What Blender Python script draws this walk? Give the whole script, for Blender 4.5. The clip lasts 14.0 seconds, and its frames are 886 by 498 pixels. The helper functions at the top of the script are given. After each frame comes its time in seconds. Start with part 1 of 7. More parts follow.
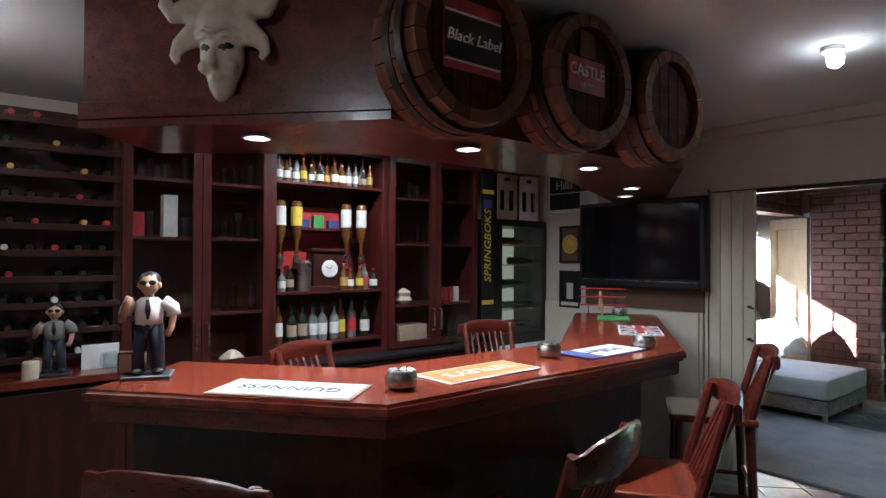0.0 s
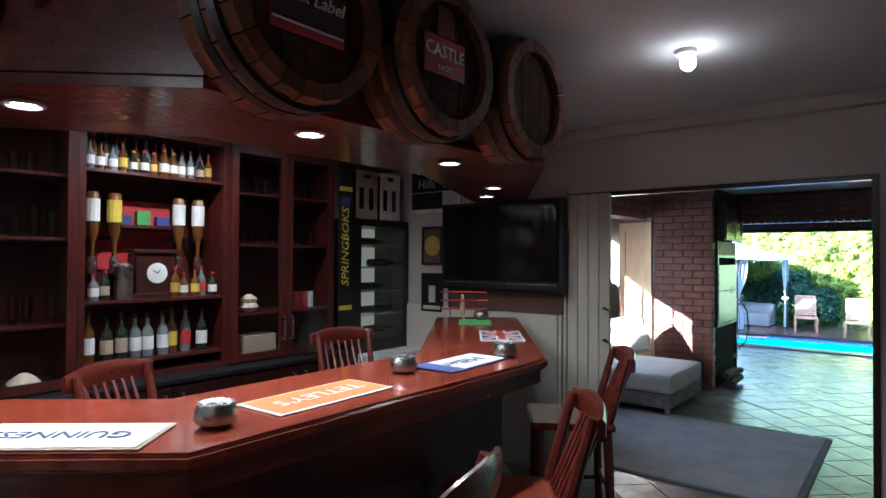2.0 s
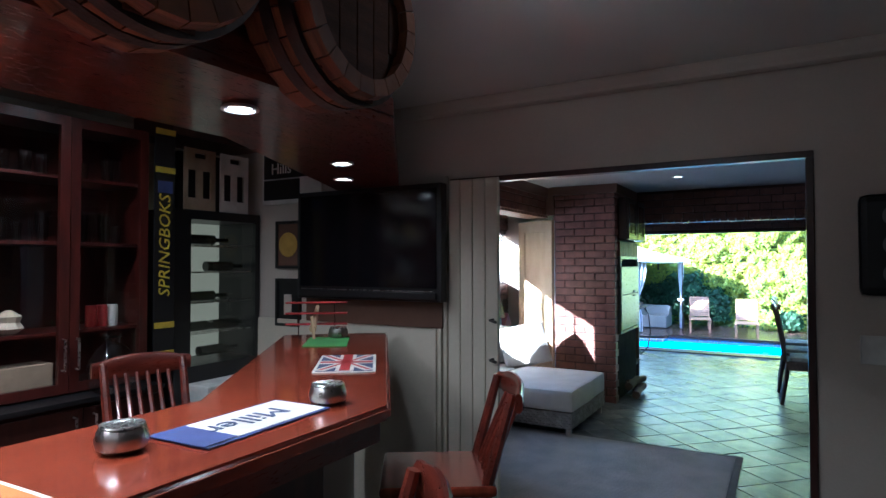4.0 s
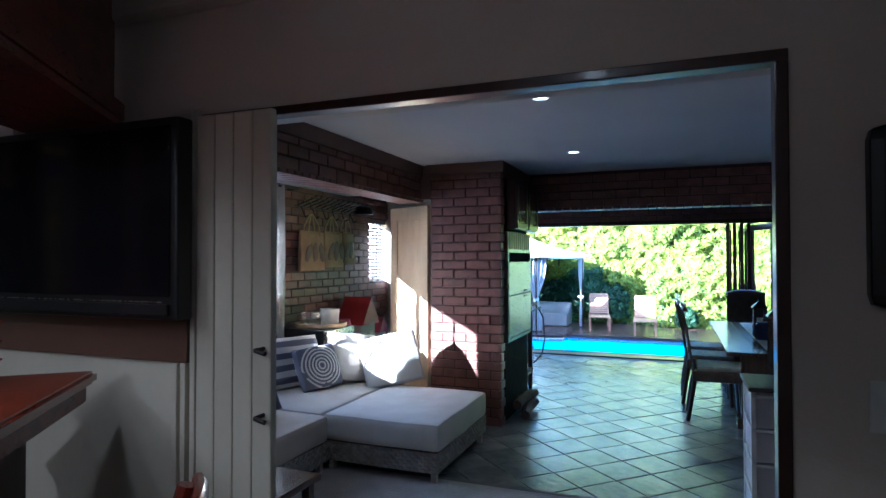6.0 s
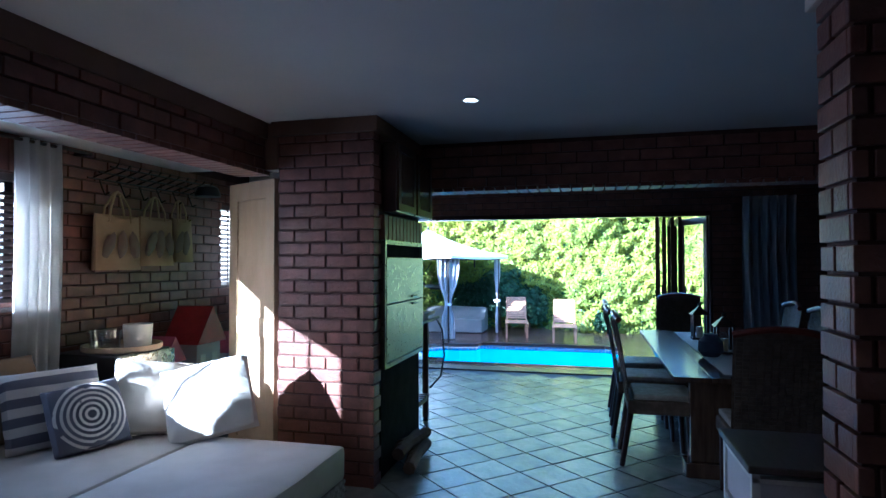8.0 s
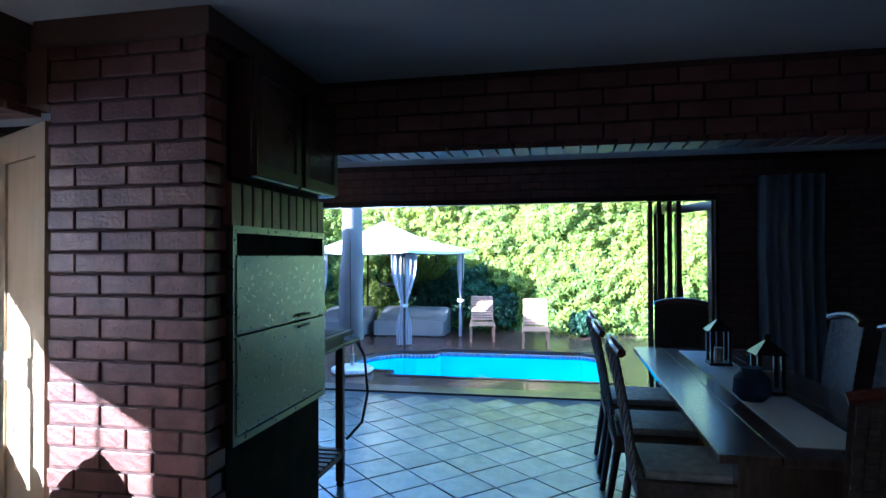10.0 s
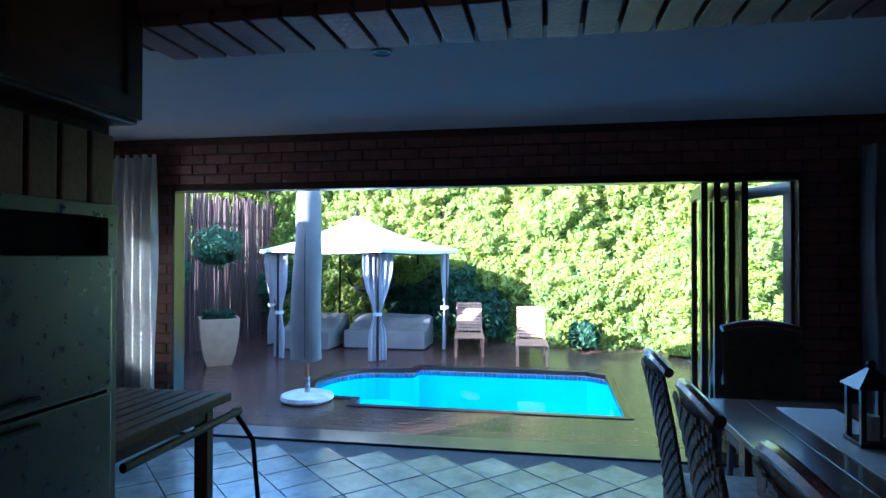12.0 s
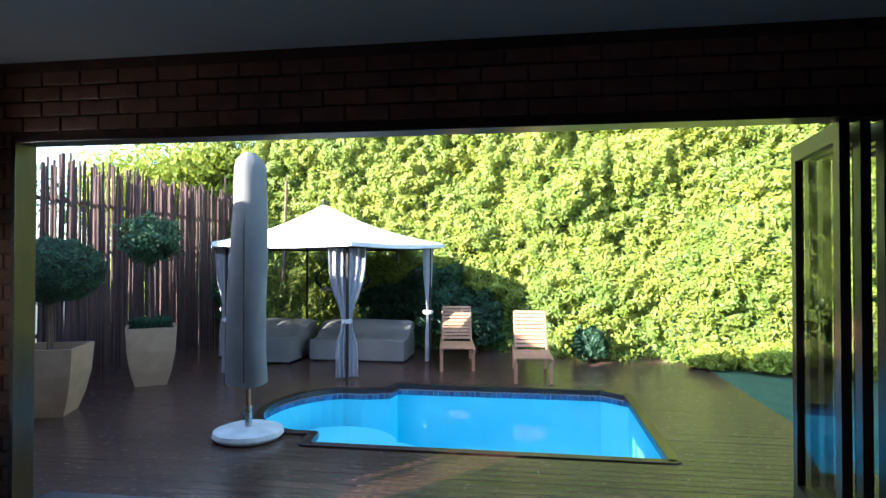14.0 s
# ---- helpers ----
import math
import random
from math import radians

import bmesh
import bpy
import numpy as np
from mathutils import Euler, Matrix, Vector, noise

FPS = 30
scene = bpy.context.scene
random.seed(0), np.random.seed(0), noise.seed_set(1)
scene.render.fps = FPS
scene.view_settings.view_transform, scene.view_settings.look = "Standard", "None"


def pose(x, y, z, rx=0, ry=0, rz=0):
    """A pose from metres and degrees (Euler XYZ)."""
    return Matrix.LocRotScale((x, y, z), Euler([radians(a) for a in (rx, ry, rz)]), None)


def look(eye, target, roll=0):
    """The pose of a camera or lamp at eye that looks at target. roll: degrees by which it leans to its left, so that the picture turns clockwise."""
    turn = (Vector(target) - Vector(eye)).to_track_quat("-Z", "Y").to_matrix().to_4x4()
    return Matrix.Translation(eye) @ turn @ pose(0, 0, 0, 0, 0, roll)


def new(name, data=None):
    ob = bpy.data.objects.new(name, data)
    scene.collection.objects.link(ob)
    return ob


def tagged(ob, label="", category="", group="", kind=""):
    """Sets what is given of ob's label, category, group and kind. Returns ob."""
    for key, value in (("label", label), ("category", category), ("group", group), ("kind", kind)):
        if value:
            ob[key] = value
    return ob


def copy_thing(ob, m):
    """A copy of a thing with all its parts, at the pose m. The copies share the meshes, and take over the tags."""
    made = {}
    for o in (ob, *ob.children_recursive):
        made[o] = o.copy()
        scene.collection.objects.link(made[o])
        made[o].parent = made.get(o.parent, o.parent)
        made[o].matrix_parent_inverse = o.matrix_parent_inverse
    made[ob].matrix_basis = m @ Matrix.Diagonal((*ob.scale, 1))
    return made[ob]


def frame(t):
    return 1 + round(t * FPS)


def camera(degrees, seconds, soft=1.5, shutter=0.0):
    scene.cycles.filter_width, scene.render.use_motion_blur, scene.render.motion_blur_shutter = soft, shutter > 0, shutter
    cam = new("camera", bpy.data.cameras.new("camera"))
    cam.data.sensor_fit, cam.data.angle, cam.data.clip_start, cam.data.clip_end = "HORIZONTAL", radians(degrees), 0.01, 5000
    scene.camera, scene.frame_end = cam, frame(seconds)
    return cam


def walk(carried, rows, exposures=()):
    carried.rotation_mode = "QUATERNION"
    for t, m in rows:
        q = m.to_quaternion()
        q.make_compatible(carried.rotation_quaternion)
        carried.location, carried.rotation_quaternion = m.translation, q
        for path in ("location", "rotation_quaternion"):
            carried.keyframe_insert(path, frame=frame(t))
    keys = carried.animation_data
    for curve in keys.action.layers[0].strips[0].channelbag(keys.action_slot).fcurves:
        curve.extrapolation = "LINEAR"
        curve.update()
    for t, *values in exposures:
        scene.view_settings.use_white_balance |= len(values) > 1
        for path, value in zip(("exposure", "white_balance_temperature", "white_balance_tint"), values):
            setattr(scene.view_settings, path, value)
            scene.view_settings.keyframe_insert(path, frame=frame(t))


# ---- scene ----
cam = camera(73.3, 14.0)
PATH = [
    (0, (-0.262, -0.195, 1.574), (0.994, 1.362, 1.598), 0.3),
    (0.5, (-0.233, -0.176, 1.574), (1.109, 1.307, 1.601), 0.2),
    (1, (-0.189, -0.144, 1.581), (1.235, 1.26, 1.606), 0.3),
    (1.5, (-0.099, -0.092, 1.584), (1.401, 1.23, 1.614), 0.2),
    (2, (0.003, -0.026, 1.583), (1.569, 1.217, 1.612), 0.3),
    (2.5, (0.145, 0.053, 1.579), (1.764, 1.228, 1.609), 0.3),
    (3, (0.341, 0.13, 1.583), (2.001, 1.245, 1.612), 0.3),
    (3.2, (0.444, 0.159, 1.571), (2.119, 1.251, 1.605), 0.3),
    (5.3, (1.845, 0.32, 1.553), (3.665, 1.147, 1.584), -0.1),
    (5.5, (2.002, 0.336, 1.554), (3.835, 1.136, 1.581), 0.1),
    (6, (2.319, 0.386, 1.534), (4.181, 1.114, 1.569), -0.1),
    (6.5, (2.702, 0.395, 1.51), (4.591, 1.05, 1.551), 0.0),
    (7, (3.088, 0.43, 1.504), (5.001, 1.011, 1.545), 0.0),
    (7.5, (3.499, 0.475, 1.496), (5.428, 1.002, 1.538), -0.1),
    (8, (3.922, 0.497, 1.472), (5.862, 0.98, 1.518), -0.1),
    (8.5, (4.329, 0.523, 1.474), (6.279, 0.965, 1.519), -0.3),
    (9, (4.754, 0.536, 1.478), (6.71, 0.951, 1.523), -0.4),
    (9.2, (4.927, 0.535, 1.483), (6.885, 0.942, 1.518), -0.5),
    (11.3, (6.734, 0.72, 1.514), (8.709, 1.09, 1.544), 0.1),
    (11.5, (6.93, 0.74, 1.511), (8.905, 1.106, 1.54), 0.1),
    (12, (7.374, 0.81, 1.508), (9.349, 1.16, 1.533), 0.1),
    (12.5, (7.819, 0.90, 1.498), (9.795, 1.228, 1.521), -0.0),
    (13, (8.237, 0.97, 1.475), (10.214, 1.284, 1.501), -0.0),
    (13.5, (8.651, 1.045, 1.446), (10.629, 1.344, 1.475), 0.0),
    (14, (9.058, 1.114, 1.42), (11.036, 1.405, 1.448), -0.0),
]
EXPOSURES = [(0, 4.5, 4750, 7), (3.2, 4.15, 4620, 7), (5.3, 4.05, 4480, 8), (7.0, 3.65, 4350, 9), (9.0, 3.3, 4300, 9), (11.5, 3.3, 4400, 10), (12.5, 3.2, 4650, 10), (14, 2.55, 5500, 8)]
walk(cam, [(t, look(eye, target, roll)) for t, eye, target, roll in PATH], EXPOSURES)

# ---- world, sun ----
SUN_DIR = Vector((1.0, -0.91, -0.50)).normalized()
world = bpy.data.worlds.new("world")
scene.world = world
world.use_nodes = True
wn = world.node_tree.nodes
sky = wn.new("ShaderNodeTexSky")
sky.sky_type = "NISHITA"
sky.sun_disc = False
sky.sun_elevation = math.asin(-SUN_DIR.z)
sky.sun_rotation = math.atan2(-SUN_DIR.x, -SUN_DIR.y)
world.node_tree.links.new(sky.outputs[0], wn["Background"].inputs[0])
wn["Background"].inputs[1].default_value = 0.15
sun_data = bpy.data.lights.new("sun", "SUN")
sun_data.energy, sun_data.angle, sun_data.color = 5.0, radians(0.5), (1.0, 0.93, 0.8)
sun = new("sun", sun_data)
sun.rotation_mode = "QUATERNION"
sun.rotation_quaternion = SUN_DIR.to_track_quat("-Z", "Y")


# ---- materials ----
def material(name, a, b=None, rough=0.6, metal=0.0, scale=8.0, bump=0.15, detail=40.0, stretch=(1, 1, 1), vary=0.0, coat=0.0, spec=0.5, worn=0.15):
    """Two colours mixed by a broad noise, a fine grain on top, roughness and bump from the grain."""
    m = bpy.data.materials.new(name)
    m.use_nodes = True
    n, l = m.node_tree.nodes, m.node_tree.links
    bsdf = n["Principled BSDF"]
    b = b or tuple(c * 0.75 for c in a)
    tc = n.new("ShaderNodeTexCoord")
    mp = n.new("ShaderNodeMapping")
    mp.inputs["Scale"].default_value = stretch
    l.new(tc.outputs["Object"], mp.inputs[0])
    info = n.new("ShaderNodeObjectInfo")
    shift = n.new("ShaderNodeVectorMath")
    shift.operation = "MULTIPLY_ADD"
    shift.inputs[1].default_value = (37.0, 53.0, 71.0)
    l.new(info.outputs["Random"], shift.inputs[0])
    l.new(mp.outputs[0], shift.inputs[2])
    n1 = n.new("ShaderNodeTexNoise")
    n1.inputs["Scale"].default_value, n1.inputs["Detail"].default_value = scale, 6
    n2 = n.new("ShaderNodeTexNoise")
    n2.inputs["Scale"].default_value, n2.inputs["Detail"].default_value = detail, 4
    for t in (n1, n2):
        l.new(shift.outputs[0], t.inputs["Vector"])
    ramp = n.new("ShaderNodeValToRGB")
    ramp.color_ramp.elements[0].position, ramp.color_ramp.elements[1].position = 0.35, 0.65
    ramp.color_ramp.elements[0].color, ramp.color_ramp.elements[1].color = (*a, 1), (*b, 1)
    l.new(n1.outputs[0], ramp.inputs[0])
    hsv = n.new("ShaderNodeHueSaturation")
    l.new(ramp.outputs[0], hsv.inputs["Color"])
    add = n.new("ShaderNodeMath")
    add.operation = "MULTIPLY_ADD"
    l.new(n2.outputs[0], add.inputs[0])
    add.inputs[1].default_value, add.inputs[2].default_value = worn * 2, 1 - worn
    last = add
    if vary:
        more = n.new("ShaderNodeMath")
        more.operation = "MULTIPLY_ADD"
        l.new(info.outputs["Random"], more.inputs[0])
        more.inputs[1].default_value, more.inputs[2].default_value = 2 * vary, 1 - vary
        isl = n.new("ShaderNodeNewGeometry")
        more2 = n.new("ShaderNodeMath")
        more2.operation = "MULTIPLY_ADD"
        l.new(isl.outputs["Random Per Island"], more2.inputs[0])
        more2.inputs[1].default_value, more2.inputs[2].default_value = 2 * vary, 1 - vary
        p = n.new("ShaderNodeMath")
        p.operation = "MULTIPLY"
        l.new(more.outputs[0], p.inputs[0])
        l.new(more2.outputs[0], p.inputs[1])
        q = n.new("ShaderNodeMath")
        q.operation = "MULTIPLY"
        l.new(p.outputs[0], q.inputs[0])
        l.new(add.outputs[0], q.inputs[1])
        last = q
    l.new(last.outputs[0], hsv.inputs["Value"])
    l.new(hsv.outputs[0], bsdf.inputs["Base Color"])
    r = n.new("ShaderNodeMath")
    r.operation = "MULTIPLY_ADD"
    l.new(n2.outputs[0], r.inputs[0])
    r.inputs[1].default_value, r.inputs[2].default_value = 0.2, max(0.02, rough - 0.1)
    l.new(r.outputs[0], bsdf.inputs["Roughness"])
    bsdf.inputs["Metallic"].default_value = metal
    bsdf.inputs["Coat Weight"].default_value = coat
    bsdf.inputs["Coat Roughness"].default_value = 0.12
    bsdf.inputs["Specular IOR Level"].default_value = spec
    if bump:
        bp = n.new("ShaderNodeBump")
        bp.inputs["Strength"].default_value, bp.inputs["Distance"].default_value = bump, 0.01
        l.new(n2.outputs[0], bp.inputs["Height"])
        l.new(bp.outputs[0], bsdf.inputs["Normal"])
    return m


def glass_material(name, color=(1, 1, 1), rough=0.0, gloss=0.5, base=0.03):
    m = bpy.data.materials.new(name)
    m.use_nodes = True
    n, l = m.node_tree.nodes, m.node_tree.links
    tr = n.new("ShaderNodeBsdfTransparent")
    tr.inputs[0].default_value = (*color, 1)
    gl = n.new("ShaderNodeBsdfGlossy")
    gl.inputs["Roughness"].default_value = rough
    mix = n.new("ShaderNodeMixShader")
    lw = n.new("ShaderNodeLayerWeight")
    lw.inputs[0].default_value = 0.3
    pw = n.new("ShaderNodeMath")
    pw.operation = "POWER"
    l.new(lw.outputs["Facing"], pw.inputs[0])
    pw.inputs[1].default_value = 3.0
    fr = n.new("ShaderNodeMath")
    fr.operation = "MULTIPLY_ADD"
    l.new(pw.outputs[0], fr.inputs[0])
    fr.inputs[1].default_value, fr.inputs[2].default_value = gloss, base
    l.new(fr.outputs[0], mix.inputs[0])
    l.new(tr.outputs[0], mix.inputs[1])
    l.new(gl.outputs[0], mix.inputs[2])
    l.new(mix.outputs[0], n["Material Output"].inputs[0])
    return m


def glow_material(name, color, strength):
    m = bpy.data.materials.new(name)
    m.use_nodes = True
    b = m.node_tree.nodes["Principled BSDF"]
    b.inputs["Emission Color"].default_value = (*color, 1)
    b.inputs["Emission Strength"].default_value = strength
    return m


def leaf_material(name, a, b):
    m = material(name, a, b, rough=0.55, scale=1.2, bump=0, vary=0.3)
    m.node_tree.nodes["Principled BSDF"].inputs["Subsurface Weight"].default_value = 0.0
    n, l = m.node_tree.nodes, m.node_tree.links
    tl = n.new("ShaderNodeBsdfTranslucent")
    tl.inputs[0].default_value = (*a, 1)
    mix = n.new("ShaderNodeMixShader")
    mix.inputs[0].default_value = 0.35
    l.new(n["Principled BSDF"].outputs[0], mix.inputs[1])
    l.new(tl.outputs[0], mix.inputs[2])
    l.new(mix.outputs[0], n["Material Output"].inputs[0])
    return m


M = {
    "mahogany": material("mahogany", (0.16, 0.028, 0.014), (0.075, 0.012, 0.007), rough=0.3, scale=3, stretch=(1, 6, 6), detail=30, bump=0.03, coat=0.6),
    "cabinet_wood": material("cabinet_wood", (0.075, 0.013, 0.009), (0.04, 0.008, 0.006), rough=0.35, scale=3, stretch=(6, 6, 1), detail=30, bump=0.03, coat=0.4),
    # near-black that stands for shade in the barbecue's hollows
    "recess_shade": material("recess_shade", (0.012, 0.011, 0.01), (0.02, 0.018, 0.016), rough=0.95, scale=9, bump=0.3, spec=0.1),
    "counter": material("counter", (0.30, 0.055, 0.022), (0.17, 0.028, 0.012), rough=0.22, scale=2.5, stretch=(1, 9, 1), detail=25, bump=0.02, coat=0.9),
    "darkwood": material("darkwood", (0.045, 0.012, 0.008), (0.022, 0.007, 0.005), rough=0.35, scale=4, stretch=(6, 6, 1), bump=0.03, coat=0.3),
    "barrel": material("barrel", (0.20, 0.075, 0.03), (0.09, 0.032, 0.014), rough=0.6, spec=0.25, scale=5, stretch=(1, 8, 1), bump=0.25, worn=0.3),
    "oak_dark": material("oak_dark", (0.075, 0.028, 0.013), (0.04, 0.015, 0.008), rough=0.75, spec=0.2, scale=4, stretch=(1, 1, 8), bump=0.3, worn=0.3),
    "hoop": material("hoop", (0.06, 0.05, 0.045), rough=0.5, metal=0.9, bump=0.3),
    "cream": material("cream", (0.62, 0.57, 0.46), (0.56, 0.51, 0.41), rough=0.6, scale=2, bump=0.05, worn=0.06),
    "plaster": material("plaster", (0.55, 0.49, 0.42), (0.49, 0.43, 0.37), rough=0.85, scale=1.5, detail=90, bump=0.1, worn=0.06),
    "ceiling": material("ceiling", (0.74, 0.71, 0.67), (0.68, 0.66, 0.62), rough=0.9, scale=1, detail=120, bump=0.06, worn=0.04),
    # the ceiling plaster darkened in colour, for dimmer light on the living ceilings
    "ceiling_dim": material("ceiling_dim", (0.56, 0.54, 0.53), (0.51, 0.49, 0.48), rough=0.9, scale=1, detail=120, bump=0.06, worn=0.04),
    "brown": material("brown", (0.15, 0.075, 0.048), (0.12, 0.06, 0.038), rough=0.5, scale=3, bump=0.04),
    "black": material("black", (0.012, 0.012, 0.013), rough=0.35, bump=0.03),
    "screen": material("screen", (0.006, 0.006, 0.008), rough=0.12, bump=0),
    "brick": material("brick", (0.18, 0.07, 0.046), (0.115, 0.044, 0.03), rough=0.45, scale=9, detail=70, bump=0.25, vary=0.14, worn=0.2),
    "mortar": material("mortar", (0.085, 0.04, 0.03), (0.06, 0.028, 0.021), rough=0.9, scale=12, bump=0.4),
    "slate": material("slate", (0.29, 0.29, 0.26), (0.155, 0.17, 0.165), rough=0.21, scale=3.5, detail=18, bump=0.35, vary=0.18, worn=0.25),
    "grout": material("grout", (0.075, 0.07, 0.062), rough=0.8, scale=10, bump=0.3),
    "cloth": material("cloth", (0.60, 0.56, 0.50), (0.53, 0.49, 0.43), rough=0.95, scale=5, detail=260, bump=0.25, worn=0.12),
    "taupe": material("taupe", (0.30, 0.22, 0.14), (0.25, 0.18, 0.11), rough=0.95, scale=6, detail=260, bump=0.25),
    "navy": material("navy", (0.17, 0.17, 0.21), (0.14, 0.14, 0.18), rough=0.95, scale=6, detail=260, bump=0.25),
    "white_cloth": material("white_cloth", (0.72, 0.70, 0.66), (0.65, 0.63, 0.59), rough=0.95, scale=6, detail=200, bump=0.2),
    "wicker": material("wicker", (0.13, 0.085, 0.055), (0.075, 0.048, 0.03), rough=0.6, scale=20, detail=90, bump=0.6, vary=0.2),
    "wicker_pale": material("wicker_pale", (0.42, 0.38, 0.33), (0.30, 0.27, 0.23), rough=0.65, scale=20, detail=90, bump=0.5, vary=0.15),
    "rug": material("rug", (0.50, 0.47, 0.44), (0.39, 0.37, 0.35), rough=1.0, scale=4, detail=150, bump=0.6, worn=0.3),
    "rug_dark": material("rug_dark", (0.19, 0.18, 0.17), rough=1.0, scale=8, detail=150, bump=0.6),
    "steel": material("steel", (0.62, 0.61, 0.58), (0.52, 0.51, 0.48), rough=0.28, metal=1.0, scale=4, detail=60, bump=0.02, worn=0.08),
    "braai_panel": material("braai_panel", (0.20, 0.20, 0.175), (0.165, 0.165, 0.145), rough=0.3, metal=0.95, scale=3, bump=0, worn=0.06),
    "pewter": material("pewter", (0.42, 0.40, 0.37), (0.3, 0.28, 0.26), rough=0.3, metal=1.0, scale=20, bump=0.3),
    "table": material("table", (0.13, 0.075, 0.045), (0.075, 0.043, 0.027), rough=0.22, scale=4, stretch=(1, 8, 1), bump=0.06, coat=0.3),
    "trolley": material("trolley", (0.12, 0.06, 0.034), (0.07, 0.035, 0.02), rough=0.55, scale=5, stretch=(1, 8, 1), bump=0.2),
    "deck": material("deck", (0.105, 0.052, 0.036), (0.055, 0.028, 0.021), rough=0.24, scale=2.2, stretch=(3, 0.5, 1), detail=22, bump=0.12, vary=0.16, worn=0.25),
    "teak": material("teak", (0.42, 0.22, 0.12), (0.30, 0.15, 0.08), rough=0.6, scale=5, stretch=(1, 6, 1), bump=0.15, vary=0.1),
    "canvas": material("canvas", (0.80, 0.77, 0.70), (0.74, 0.71, 0.64), rough=0.9, scale=2, detail=200, bump=0.1, worn=0.05),
    "drape": material("drape", (0.58, 0.56, 0.58), (0.52, 0.50, 0.53), rough=0.95, scale=3, detail=160, bump=0.15),
    "cover": material("cover", (0.21, 0.195, 0.18), (0.17, 0.16, 0.15), rough=0.8, scale=3, detail=140, bump=0.2),
    "pot": material("pot", (0.42, 0.27, 0.16), (0.36, 0.22, 0.13), rough=0.75, scale=5, detail=60, bump=0.15),
    "bark": material("bark", (0.16, 0.10, 0.065), (0.09, 0.055, 0.036), rough=0.9, scale=8, bump=0.5, vary=0.25),
    "pole": material("pole", (0.085, 0.04, 0.032), (0.045, 0.023, 0.019), rough=0.8, scale=6, stretch=(4, 4, 0.5), bump=0.4, vary=0.3),
    "plastic_white": material("plastic_white", (0.78, 0.77, 0.73), rough=0.45, bump=0.02, worn=0.05),
    "pool": material("pool", (0.36, 0.86, 0.93), (0.30, 0.80, 0.90), rough=0.6, scale=2, bump=0.05, worn=0.05),
    "mosaic": material("mosaic", (0.05, 0.16, 0.36), (0.03, 0.09, 0.24), rough=0.25, scale=30, bump=0.05, vary=0.3),
    "soil": material("soil", (0.06, 0.04, 0.028), rough=0.95, scale=10, bump=0.6),
    "ground": material("ground", (0.10, 0.085, 0.06), (0.07, 0.08, 0.04), rough=0.95, scale=0.8, bump=0.4),
    "turf": material("turf", (0.06, 0.13, 0.06), (0.045, 0.10, 0.045), rough=0.95, scale=4, detail=120, bump=0.8),
    "wall_out": material("wall_out", (0.42, 0.36, 0.30), rough=0.9, scale=2, bump=0.2),
    "slat": material("slat", (0.075, 0.05, 0.045), (0.05, 0.035, 0.03), rough=0.45, scale=6, stretch=(1, 8, 1), bump=0.05),
    "paper": material("paper", (0.75, 0.73, 0.68), rough=0.8, scale=6, bump=0.02, worn=0.05),
    "card": material("card", (0.42, 0.32, 0.22), rough=0.85, scale=6, bump=0.05),
    "red": material("red", (0.42, 0.03, 0.03), rough=0.5, bump=0.02),
    "orange": material("orange", (0.62, 0.17, 0.03), rough=0.85, detail=200, bump=0.2),
    "blue": material("blue", (0.05, 0.07, 0.22), rough=0.85, detail=200, bump=0.2),
    "green": material("green", (0.10, 0.32, 0.08), rough=0.8, bump=0.1),
    "yellow": material("yellow", (0.65, 0.50, 0.04), rough=0.7, bump=0.05),
    "gold": material("gold", (0.62, 0.40, 0.08), rough=0.45, metal=0.3, bump=0.05),
    "ivory": material("ivory", (0.66, 0.58, 0.44), (0.55, 0.46, 0.33), rough=0.55, scale=8, bump=0.1),
    "pink": material("pink", (0.55, 0.12, 0.2), rough=0.6, bump=0.03),
    "skin": material("skin", (0.45, 0.25, 0.15), rough=0.6, bump=0.02),
    "denim": material("denim", (0.06, 0.08, 0.16), rough=0.8, bump=0.1),
    "dark_cloth": material("dark_cloth", (0.016, 0.018, 0.032), rough=0.6, bump=0.05),
    "jute": material("jute", (0.42, 0.28, 0.15), (0.36, 0.23, 0.12), rough=0.95, detail=160, bump=0.5),
    "mdf": material("mdf", (0.50, 0.36, 0.22), (0.44, 0.31, 0.18), rough=0.5, scale=3, stretch=(4, 4, 1), bump=0.03),
    "glass": glass_material("glass"),
    "water": glass_material("water", (0.80, 0.97, 1.0), gloss=0.14),
    "bottle_dark": material("bottle_dark", (0.02, 0.025, 0.015), rough=0.1, bump=0, coat=0.5),
    "bottle_amber": material("bottle_amber", (0.13, 0.05, 0.012), rough=0.1, bump=0, coat=0.5),
    "bottle_clear": material("bottle_clear", (0.17, 0.18, 0.17), rough=0.08, bump=0, coat=0.5),
    "lamp_glow": glow_material("lamp_glow", (1.0, 0.9, 0.75), 1.6),
    "fridge_glow": glow_material("fridge_glow", (0.95, 0.85, 0.5), 0.012),
    "leaf_hedge": leaf_material("leaf_hedge", (0.30, 0.33, 0.035), (0.18, 0.25, 0.03)),
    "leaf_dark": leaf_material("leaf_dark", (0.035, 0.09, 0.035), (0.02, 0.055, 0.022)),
    "leaf_pot": leaf_material("leaf_pot", (0.06, 0.12, 0.05), (0.04, 0.085, 0.035)),
}


